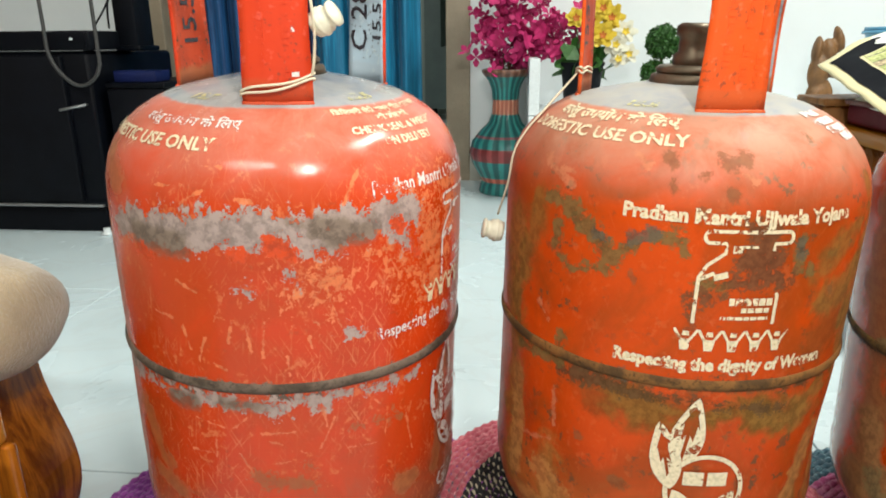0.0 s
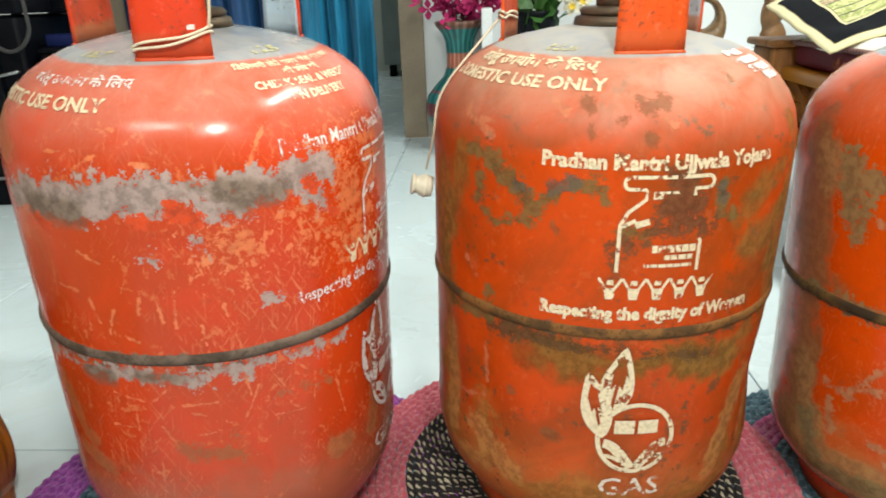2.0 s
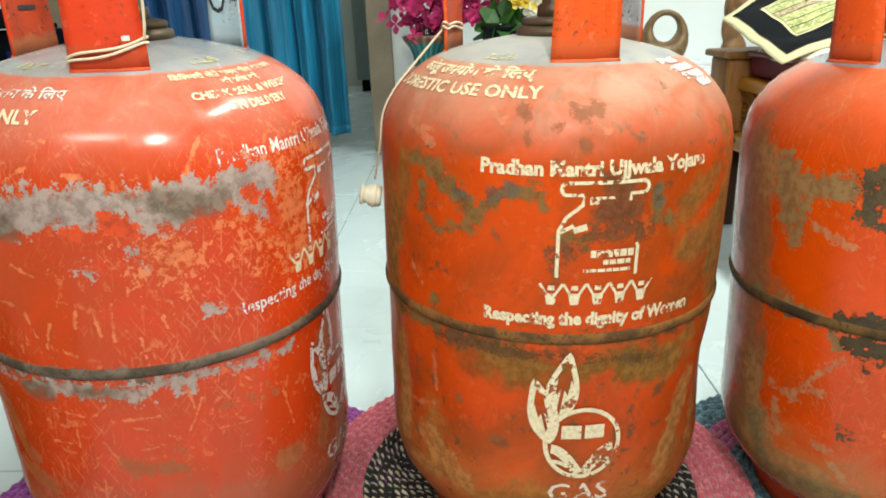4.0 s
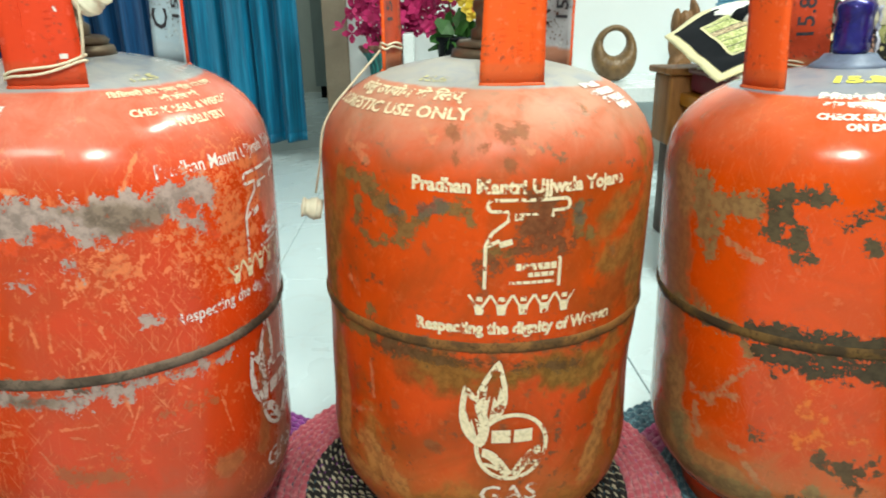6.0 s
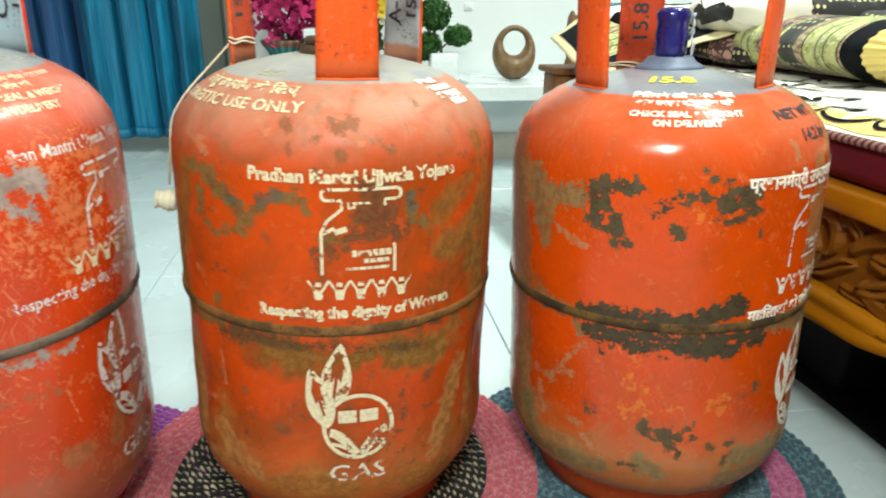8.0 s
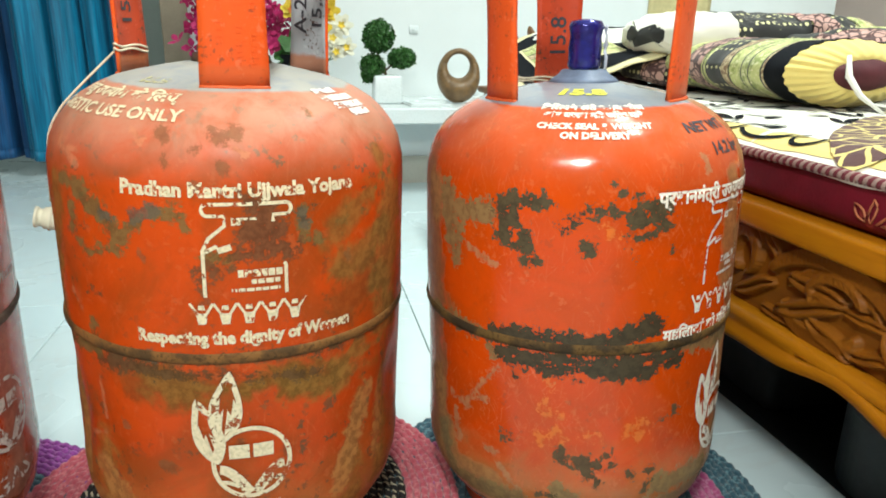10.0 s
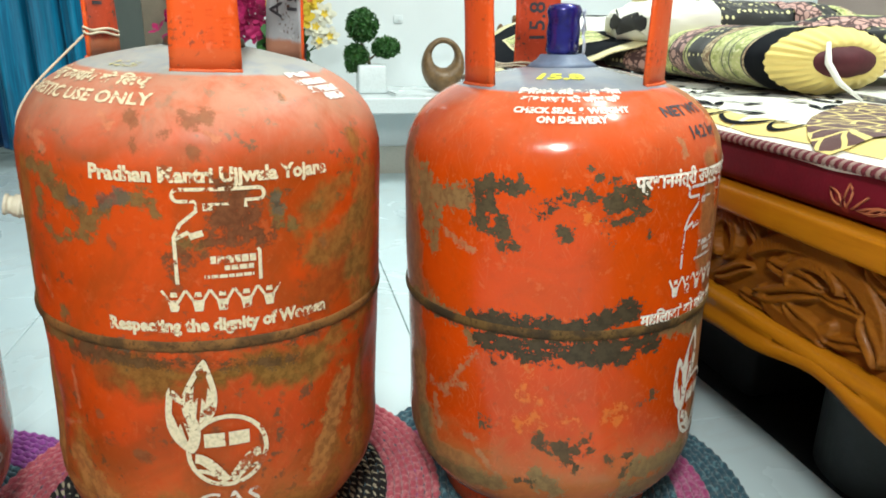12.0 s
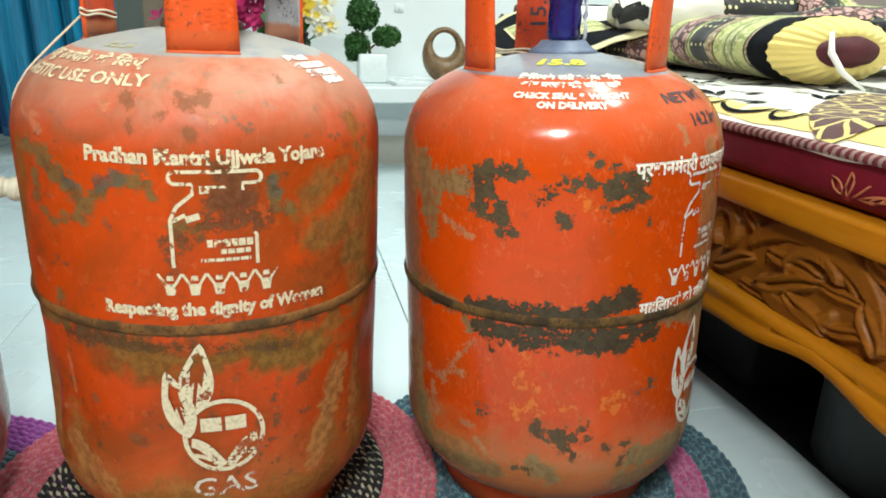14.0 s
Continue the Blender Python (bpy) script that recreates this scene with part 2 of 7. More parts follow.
def lettering(body, size, bold=0.02, align="CENTER", squeeze=1.0):
    cu = bpy.data.curves.new("lettering", "FONT")
    cu.body, cu.size, cu.align_x, cu.align_y, cu.offset, cu.resolution_u = body, size, align, "CENTER", size * bold, 2
    ob = new("lettering", cu)
    me = bpy.data.meshes.new_from_object(ob.evaluated_get(bpy.context.evaluated_depsgraph_get()))
    bpy.data.objects.remove(ob)
    bm = bmesh.new()
    bm.from_mesh(me)
    bpy.data.meshes.remove(me)
    for v in bm.verts:
        v.co.x *= squeeze
        v.co.z = 0
    return bm


def stroke(bm, pts, w, closed=False):
    """A flat painted line of width w."""
    pts = [Vector((p[0], p[1], 0)) for p in pts]
    n = len(pts)
    rows = []
    for k, p in enumerate(pts):
        a = pts[(k - 1) % n] if closed or k else p
        b = pts[(k + 1) % n] if closed or k < n - 1 else p
        d = (b - a).normalized()
        side = Vector((-d.y, d.x, 0)) * w / 2
        rows.append((bm.verts.new(p + side), bm.verts.new(p - side)))
    for (a, b), (c, d) in list(zip(rows, rows[1:])) + ([(rows[-1], rows[0])] if closed else []):
        bm.faces.new((a, b, d, c))
    return bm


def patch(bm, pts):
    bm.faces.new([bm.verts.new((x, y, 0)) for x, y in pts])
    return bm


def arc_pts(cx, cy, rx, ry, a0, a1, n=24):
    return [(cx + rx * math.cos(radians(a0 + (a1 - a0) * i / n)), cy + ry * math.sin(radians(a0 + (a1 - a0) * i / n))) for i in range(n + 1)]


def shell_material(name, paint, warm, dust, dusty, layers, seed, grime=0.5, gloss=0.3, flecks=0.4, film_amount=0.2, shine=0.22, lines=0.0, low=(0.3, 0.1, 0.03), low_amount=0.3):
    """Enamel on steel: scratches, dust on the upper dome and worn marks.
    layers: marks, colour, strength, softness and raggedness in metres; a mark runs from one angle and
    height over the seam to another, with a half width in millimetres."""
    m, nt, b = nodes_of(name)
    g = Net(nt)
    uv = nt.nodes.new("ShaderNodeUVMap")
    uv.uv_map = "unrolled"
    here = uv.outputs[0]
    co = g.vec("ADD", here, (seed, seed * 0.37, 0.0))
    sep = nt.nodes.new("ShaderNodeSeparateXYZ")
    nt.links.new(here, sep.inputs[0])
    h = sep.outputs[1]
    space = g.vec("ADD", g.coords(), (seed, seed * 0.37, 0.0))
    broad, mid, fine, tiny = g.noise(space, 9, 5, 0.6, 0.5), g.noise(space, 34, 6, 0.65, 0.4), g.noise(space, 120, 5, 0.65), g.noise(space, 520, 3, 0.6)
    # enamel with broad fading
    col = g.mix(g.ramp(broad, 0.35, 0.7), paint, warm)
    col = g.mix(g.ramp(mid, 0.52, 0.72, 0, 0.35), col, tuple(0.6 * c for c in paint))
    # scuffed dull lower half, where the cylinder is rolled and dragged
    scuff = g.math("ADD", h, g.math("MULTIPLY", g.math("SUBTRACT", mid, 0.5), 0.10))
    col = g.mix(g.ramp(scuff, -0.16, -0.09, low_amount, 0), col, low)
    # hairline scratches in several directions, bundled where the broad noise is high
    for k, (ang, stretch, lo, amount) in enumerate(((62, 26.0, 0.605, 0.8), (-52, 30.0, 0.615, 0.75), (96, 20.0, 0.61, 0.7), (12, 40.0, 0.65, 0.5))):
        mp = nt.nodes.new("ShaderNodeMapping")
        mp.inputs["Rotation"].default_value = (0, 0, radians(ang))
        nt.links.new(co, mp.inputs["Vector"])
        streak = g.noise(g.vec("MULTIPLY", mp.outputs[0], (stretch, stretch * 12, 1)), 1.6, 4, 0.6, 0.5)
        col = g.mix(g.math("MULTIPLY", g.ramp(streak, lo - lines, lo - lines + 0.06), g.ramp(broad, 0.42, 0.6, 0.05, amount * min(1.0, 2 * flecks))), col, (0.60, 0.15, 0.06))
    # thin brown film in large clouds
    cloud = g.noise(g.vec("ADD", space, (9.0, 5.0, 3.0)), 11, 6, 0.6, 0.8)
    col = g.mix(g.ramp(cloud, 0.42, 0.62, 0, film_amount), col, (0.16, 0.045, 0.007))
    # dark specks of grime
    speck = g.noise(g.vec("ADD", space, (4.0, 2.0, 0.0)), 75, 4, 0.7)
    col = g.mix(g.math("MULTIPLY", g.ramp(speck, 0.63 - 0.05 * grime, 0.68 - 0.05 * grime), g.ramp(broad, 0.40, 0.6, 0.10, grime)), col, (0.13, 0.05, 0.02))
    # rubbed, chalky flecks
    col = g.mix(g.math("MULTIPLY", g.ramp(fine, 0.55, 0.61), g.ramp(mid, 0.50, 0.58, 0, flecks)), col, (0.62, 0.19, 0.07))
    rough = g.ramp(mid, 0.3, 0.7, gloss - 0.05, gloss + 0.08)
    # dust settled on the dome
    film = g.math("MULTIPLY", g.ramp(h, 0.135, 0.205), g.ramp(mid, 0.25, 0.65, 0.45, 1.0))
    film = g.math("MULTIPLY", film, min(dusty * 1.1, 0.9))
    col = g.mix(film, col, dust)
    rough = g.math("ADD", rough, g.math("MULTIPLY", film, 0.45 * max(dusty - 0.45, 0.0)))
    # collar of grey-blue paint round the valve, under its own dust
    collar = g.ramp(g.math("ADD", h, g.math("MULTIPLY", g.math("SUBTRACT", mid, 0.5), 0.004)), 0.2085, 0.2105)
    col = g.mix(collar, col, g.mix(g.ramp(mid, 0.30, 0.58, 0.05 + 0.55 * dusty, min(0.12 + dusty, 1.0)), (0.13, 0.17, 0.25), (0.36, 0.34, 0.29)))
    jag = g.math("ADD", g.math("MULTIPLY", g.math("SUBTRACT", mid, 0.5), 1.8), g.math("ADD", g.math("MULTIPLY", g.math("SUBTRACT", fine, 0.5), 3.0), g.math("MULTIPLY", g.math("SUBTRACT", tiny, 0.5), 1.3)))
    drift = g.math("ADD", g.math("MULTIPLY", g.math("SUBTRACT", mid, 0.5), 1.6), g.math("MULTIPLY", g.math("SUBTRACT", broad, 0.5), 1.6))
    dent = g.math("MULTIPLY", fine, 0.10)
    for marks, tone, strength, soft, ragged in layers:
        least = None
        grow = 0.004 if soft > 0.0035 else 0.0012 if ragged > 0.005 else 0.0
        for a0, h0, a1, h1, half in marks:
            a, d = Vector((radians(a0) * 0.16, h0, 0)), Vector((radians(a1 - a0) * 0.16, h1 - h0, 0))
            rel = g.vec("SUBTRACT", here, tuple(a))
            along = g.math("MAXIMUM", g.math("MINIMUM", g.vec("DOT_PRODUCT", rel, tuple(d / max(d.length_squared, 1e-9))), 1.0), 0.0)
            step = nt.nodes.new("ShaderNodeVectorMath")
            step.operation = "SCALE"
            step.inputs[0].default_value = tuple(d)
            nt.links.new(along, step.inputs["Scale"])
            away = g.math("SUBTRACT", g.vec("DISTANCE", rel, step.outputs[0]), half * 0.001)
            least = away if least is None else g.math("MINIMUM", least, away)
        edge = g.math("SUBTRACT", g.math("ADD", least, g.math("MULTIPLY", drift if soft > 0.0035 else jag, ragged)), grow)
        mask = g.ramp(edge, soft, -soft, 0, strength)
        stain = g.mix(g.ramp(fine, 0.38, 0.62), tone, tuple(0.6 * v for v in tone))
        stain = g.mix(g.ramp(tiny, 0.55, 0.8, 0, 0.4), stain, tuple(min(1.5 * v, 0.8) for v in tone))
        col = g.mix(mask, col, stain)
        rough = g.math("MINIMUM", g.math("ADD", rough, g.math("MULTIPLY", mask, 0.4)), 1.0)
        if strength > 0.8 and soft < 0.002:
            dent = g.math("SUBTRACT", dent, g.math("MULTIPLY", mask, 0.5))
    g.put(b.inputs["Base Color"], col)
    g.put(b.inputs["Roughness"], rough)
    b.inputs["Specular IOR Level"].default_value = shine
    g.bump(b, dent, 0.28, 0.0009)
    return m


def stencil_material(name, color, wear, seed):
    """Stencilled paint, partly rubbed away."""
    m, nt, b = nodes_of(name)
    g = Net(nt)
    co = g.vec("ADD", g.coords(), (seed, 0, 0))
    n1, n2 = g.noise(co, 60, 5, 0.7), g.noise(co, 330, 3, 0.6)
    g.put(b.inputs["Base Color"], g.mix(g.ramp(n2, 0.4, 0.7), color, tuple(c * 0.72 for c in color)))
    b.inputs["Roughness"].default_value = 0.5
    hole = g.ramp(g.math("ADD", n1, g.math("MULTIPLY", g.math("SUBTRACT", n2, 0.5), 0.45)), 0.74 - wear, 0.79 - wear, 1, 0.06)
    g.put(b.inputs["Alpha"], hole)
    return m


def plate_material(name, color, rust=(0.30, 0.10, 0.04), seed=0.0, amount=0.3):
    m, nt, b = nodes_of(name)
    g = Net(nt)
    co = g.vec("ADD", g.coords(), (seed, 0, 0))
    n1, n2 = g.noise(co, 30, 5, 0.65), g.noise(co, 240, 3, 0.6)
    sep = nt.nodes.new("ShaderNodeSeparateXYZ")
    nt.links.new(g.coords(), sep.inputs[0])
    foot = g.ramp(g.math("ADD", sep.outputs[2], g.math("MULTIPLY", g.math("SUBTRACT", n1, 0.5), 0.02)), 0.016, 0.022, 1, 0)
    col = g.mix(g.ramp(n1, 0.45, 0.75, 0, amount), color, tuple(c * 0.7 for c in color))
    col = g.mix(g.math("MULTIPLY", g.ramp(n2, 0.58, 0.64), g.ramp(n1, 0.50, 0.62, 0, amount + 0.3)), col, (0.09, 0.04, 0.025))
    col = g.mix(g.math("MULTIPLY", g.ramp(g.noise(co, 130, 3), 0.60, 0.66), 0.45), col, tuple(min(1.25 * c + 0.06, 0.7) for c in color))
    col = g.mix(g.math("MULTIPLY", foot, amount), col, rust)
    g.put(b.inputs["Base Color"], col)
    g.put(b.inputs["Roughness"], g.ramp(n1, 0.3, 0.7, 0.38, 0.55))
    b.inputs["Specular IOR Level"].default_value = 0.25
    g.bump(b, n2, 0.2, 0.0006)
    return m


def weld_material(name, a, c):
    m, nt, b = nodes_of(name)
    g = Net(nt)
    co = g.coords()
    n1, n2 = g.noise(co, 22, 5, 0.65), g.noise(co, 260, 4, 0.6)
    col = g.mix(g.ramp(n1, 0.42, 0.6), a, c)
    g.put(b.inputs["Base Color"], g.mix(g.ramp(n2, 0.5, 0.7, 0, 0.7), col, tuple(0.45 * v for v in a)))
    b.inputs["Roughness"].default_value = 0.7
    b.inputs["Specular IOR Level"].default_value = 0.12
    g.bump(b, n2, 0.5, 0.001)
    return m


GREY, DARK_GREY, BROWN, OLIVE, DARK = (0.34, 0.25, 0.22), (0.15, 0.105, 0.07), (0.16, 0.075, 0.03), (0.17, 0.115, 0.04), (0.055, 0.038, 0.018)
RUST, TAN, PALE_ORANGE, BUFF_OLIVE = (0.15, 0.055, 0.022), (0.36, 0.16, 0.055), (0.62, 0.17, 0.06), (0.21, 0.145, 0.058)
# worn marks: angle and height over the seam at both ends, half width in millimetres
OLIVE_TAN_3 = [
    (-71.0, 0.131, -69.2, 0.086, 10.5), (-63.6, 0.119, -51.0, 0.122, 10.0), (-64.5, 0.101, -66.5, 0.066, 4.2), (-80.7, 0.006, -54.8, 0.005, 5.7), (-50.2, -0.008, -47.8, -0.016, 4.1), (18.6, -0.002, 49.4, -0.011, 6.7),
    (-68.9, -0.172, -38.2, -0.163, 8.6), (12.1, -0.144, 36.2, -0.147, 10.2), (7.2, -0.169, 33.3, -0.167, 8.8), (-25.4, -0.143, -17.3, -0.160, 7.4), (-76.1, -0.125, -70.2, -0.161, 8.8),
]
CHIP_DARK_3 = [
    (-46.3, 0.129, -45.0, 0.105, 8.0), (-43.1, 0.136, -41.6, 0.117, 4.8), (-38.1, 0.136, -32.7, 0.136, 3.9), (-43.9, 0.098, -41.1, 0.096, 3.4), (-39.1, 0.105, -37.2, 0.092, 2.8), (-37.3, 0.082, -34.3, 0.083, 2.8),
    (-18.6, 0.130, -14.8, 0.131, 4.1), (-12.3, 0.130, -10.8, 0.126, 3.2), (-11.7, 0.147, -9.8, 0.146, 1.8), (-4.8, 0.145, -3.0, 0.145, 0.9), (-5.1, 0.125, -1.9, 0.120, 7.3), (1.5, 0.133, 4.7, 0.117, 7.7),
    (-4.6, 0.107, 0.9, 0.110, 4.9), (-5.8, 0.098, -5.2, 0.095, 2.5), (4.9, 0.137, 6.3, 0.125, 3.4), (-19.1, 0.099, -18.1, 0.096, 3.9), (8.5, 0.097, 8.4, 0.091, 1.2),
]
SEAM_DARK_3 = [
    (-46, -0.007, 14, -0.007, 5.0),
    (-49.2, 0.009, -20.2, 0.013, 5.7), (-18.1, 0.011, -5.7, 0.015, 6.5), (-5.7, 0.018, 4.7, 0.025, 8.1), (3.0, 0.032, 5.0, 0.027, 4.1), (-45.2, -0.015, 16.1, -0.014, 4.2), (-31.9, -0.018, -24.9, -0.019, 5.7),
    (-16.6, -0.014, -7.1, -0.016, 5.7), (-3.8, -0.016, 4.4, -0.019, 8.0), (-38.2, -0.020, -37.8, -0.021, 2.4), (-40.5, -0.031, -40.0, -0.033, 2.0), (-19.5, -0.028, -19.1, -0.028, 1.6), (-26.0, 0.115, -20.6, 0.128, 2.6),
]
LOW_DARK_3 = [
    (-24.2, -0.103, -23.1, -0.109, 3.1), (-17.0, -0.111, -11.4, -0.115, 5.5), (-14.6, -0.123, -11.1, -0.133, 5.2), (-8.1, -0.105, -6.9, -0.115, 1.9), (-31.0, -0.151, -27.3, -0.151, 3.2), (0.1, -0.126, 0.7, -0.129, 2.4),
    (8.0, -0.126, 5.8, -0.142, 2.4), (-42.9, -0.097, -42.5, -0.099, 4.7), (16.9, -0.064, 15.5, -0.067, 2.0), (10.1, -0.073, 10.4, -0.074, 1.6),
]
ORANGE_FLECK_3 = [
    (-29.8, -0.051, -29.1, -0.064, 2.2), (-24.8, -0.066, -24.6, -0.067, 1.9), (-31.4, -0.087, -29.3, -0.095, 1.9), (-26.2, -0.082, -23.7, -0.088, 1.9), (-1.0, -0.078, 5.2, -0.074, 2.6), (1.5, -0.083, 2.8, -0.085, 2.0),
    (-13.0, 0.118, -11.4, 0.111, 1.9), (-15.3, -0.083, -14.2, -0.084, 1.6), (-28.5, -0.030, -27.9, -0.035, 1.2),
]
PALE_RUB_3 = [
    (-60.4, -0.075, -46.7, -0.026, 1.6), (-50.9, -0.118, -47.4, -0.120, 3.4), (-67.1, -0.093, -65.2, -0.125, 2.8), (-53.9, -0.065, -52.5, -0.066, 2.3), (20.8, 0.171, 21.6, 0.161, 2.6), (-69.2, -0.077, -59.5, -0.080, 2.0),
    (-46.0, -0.132, -39.4, -0.149, 1.7), (-59.0, 0.086, -48.4, 0.074, 1.1),
]
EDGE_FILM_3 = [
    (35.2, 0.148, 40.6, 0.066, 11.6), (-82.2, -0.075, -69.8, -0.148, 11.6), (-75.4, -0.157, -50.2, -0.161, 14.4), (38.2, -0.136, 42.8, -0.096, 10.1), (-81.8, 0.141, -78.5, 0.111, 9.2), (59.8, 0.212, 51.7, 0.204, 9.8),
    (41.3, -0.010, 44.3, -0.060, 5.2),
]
OLIVE_2 = [
    (-50.8, 0.140, -42.3, 0.137, 5.3), (-43.8, 0.136, -36.4, 0.121, 7.8), (-36.4, 0.121, -28.3, 0.103, 6.2), (-46.8, 0.119, -48.1, 0.097, 3.0), (-47.4, 0.095, -41.8, 0.084, 3.0), (-40.4, 0.084, -29.9, 0.092, 2.3),
    (-28.1, 0.106, -22.6, 0.115, 3.0), (-16.7, 0.124, -10.6, 0.123, 4.3), (-10.6, 0.123, -8.7, 0.113, 1.6), (-13.3, 0.133, -11.2, 0.132, 2.1), (22.5, 0.125, 22.2, 0.104, 4.5), (19.8, 0.099, 28.8, 0.101, 2.4),
    (-4.8, 0.090, 2.0, 0.090, 3.5), (-62.6, -0.008, -42.5, -0.004, 4.5), (-42.9, 0.024, -44.2, -0.004, 2.0),
]
DARK_GREY_2 = [
    (-24.3, 0.120, -17.5, 0.127, 3.5), (22.0, 0.123, 22.7, 0.115, 2.9), (-34.0, 0.120, -31.9, 0.115, 2.3), (-21.5, 0.004, -20.5, 0.002, 3.1),
]
RUST_2 = [
    (7.9, 0.133, 13.0, 0.130, 4.7), (8.3, 0.110, 14.4, 0.109, 10.0), (11.6, 0.099, 18.8, 0.094, 9.1), (3.7, 0.093, 10.6, 0.094, 4.8), (12.0, 0.125, 12.7, 0.110, 6.8), (-5.6, 0.071, -5.4, 0.063, 2.9),
    (-7.2, 0.080, -0.9, 0.080, 2.6),
]
SEAM_BROWN_2 = [
    (-42.7, -0.011, -21.9, -0.007, 4.5), (-22.1, -0.011, -1.1, -0.011, 3.4), (-11.3, 0.003, -1.8, 0.003, 1.8), (5.0, 0.007, 13.7, 0.006, 1.8), (0.7, -0.012, 27.4, -0.022, 2.4), (18.8, 0.005, 35.2, -0.002, 1.5),
    (-37.8, -0.004, -24.9, 0.000, 1.9),
]
SPOT_BROWN_2 = [
    (-20.9, -0.101, -18.6, -0.102, 3.7), (-34.4, -0.067, -34.0, -0.069, 2.4), (-33.1, -0.089, -32.6, -0.090, 1.7), (-16.8, 0.183, -14.9, 0.179, 1.9), (-14.7, 0.165, -14.2, 0.160, 1.3), (-6.8, 0.172, -5.9, 0.172, 1.8),
    (0.5, 0.159, 1.8, 0.158, 2.6), (30.5, 0.195, 30.7, 0.194, 1.4), (0.6, 0.180, 5.7, 0.183, 3.7), (-6.7, 0.147, -5.7, 0.145, 2.4), (-1.7, 0.184, -0.8, 0.182, 2.6), (8.9, -0.043, 9.3, -0.044, 1.2),
    (22.5, -0.052, 22.7, -0.053, 1.3), (-5.3, -0.104, -5.1, -0.105, 1.6), (-22.8, 0.089, -21.7, 0.088, 1.7), (37.5, 0.080, 38.1, 0.077, 2.3),
]
OLIVE_FILM_2 = [
    (31.2, -0.016, 65.7, -0.022, 5.9), (35.0, -0.031, 56.4, -0.038, 7.9), (45.2, 0.131, 32.2, 0.103, 8.3), (53.1, 0.091, 38.1, 0.074, 9.8), (52.1, 0.159, 62.8, 0.144, 6.5), (-67.4, 0.044, -64.2, -0.005, 5.7),
    (14.3, -0.023, 37.8, -0.043, 6.9), (53.5, 0.048, 65.5, -0.010, 8.0), (-56.6, 0.130, -62.4, 0.065, 5.1), (-22.4, -0.020, 8.2, -0.025, 4.9),
]
FADED_2 = [
    (-64.4, -0.043, -63.1, -0.141, 9.8), (-48.4, -0.123, -33.6, -0.155, 12.4), (34.6, -0.147, 46.9, -0.065, 11.6), (56.7, -0.066, 53.4, -0.136, 7.1), (-56.1, -0.165, -44.0, -0.163, 8.4),
]
PALE_RUB_2 = [
    (-57.8, 0.171, -43.7, 0.153, 2.7), (-25.8, 0.183, -21.8, 0.175, 1.6), (4.6, 0.173, 7.9, 0.169, 1.6), (-36.0, 0.176, -34.7, 0.174, 1.1), (-53.1, 0.044, -48.7, 0.032, 1.7), (31.8, 0.195, 32.0, 0.194, 1.1),
    (-59.9, -0.102, -45.4, -0.087, 1.1), (-51.9, 0.163, -42.8, 0.163, 1.2), (-44.7, -0.032, -44.2, -0.072, 1.4),
]
GREY_1 = [
    (-39.2, 0.119, -15.4, 0.130, 12.0), (-15.5, 0.127, -5.8, 0.130, 12.3), (-5.9, 0.127, 6.8, 0.131, 12.0), (6.9, 0.135, 24.4, 0.129, 9.1), (19.4, 0.121, 29.3, 0.121, 9.1), (29.5, 0.133, 42.3, 0.128, 9.8),
    (42.5, 0.137, 53.6, 0.132, 9.0), (48.7, 0.117, 52.3, 0.107, 6.8), (15.2, 0.098, 18.1, 0.093, 2.3), (31.6, 0.044, 35.9, 0.042, 1.4), (-33.1, -0.014, -5.2, -0.012, 3.9), (-5.2, -0.012, 11.5, -0.016, 3.5),
    (16.4, -0.008, 25.0, -0.014, 2.6), (25.0, -0.008, 55.6, -0.014, 2.9), (-49.8, -0.014, -32.7, -0.010, 3.3), (2.9, 0.086, 5.1, 0.084, 1.8),
]
DARK_GREY_1 = [
    (-31.2, 0.116, -14.9, 0.119, 5.2), (23.6, 0.129, 38.4, 0.124, 4.7), (26.8, 0.122, 29.3, 0.119, 3.3), (-23.4, -0.018, -15.5, -0.018, 2.4), (-5.2, -0.014, 4.8, -0.015, 1.7), (16.5, 0.136, 19.6, 0.133, 1.9),
]
RED_ISLE_1 = [
    (11.8, 0.122, 16.0, 0.112, 4.2), (47.1, 0.128, 48.7, 0.123, 3.2), (-31.5, 0.108, -26.4, 0.102, 3.2), (1.3, 0.112, 3.8, 0.110, 2.4), (53.6, 0.109, 55.0, 0.095, 2.5),
]
PALE_NET_1 = [
    (56.2, 0.131, 68.0, 0.096, 12.0), (45.9, 0.109, 53.6, 0.093, 7.5), (51.0, 0.088, 65.7, 0.064, 9.1), (65.9, 0.145, 74.4, 0.124, 6.4), (19.2, 0.095, 28.2, 0.087, 3.6),
]
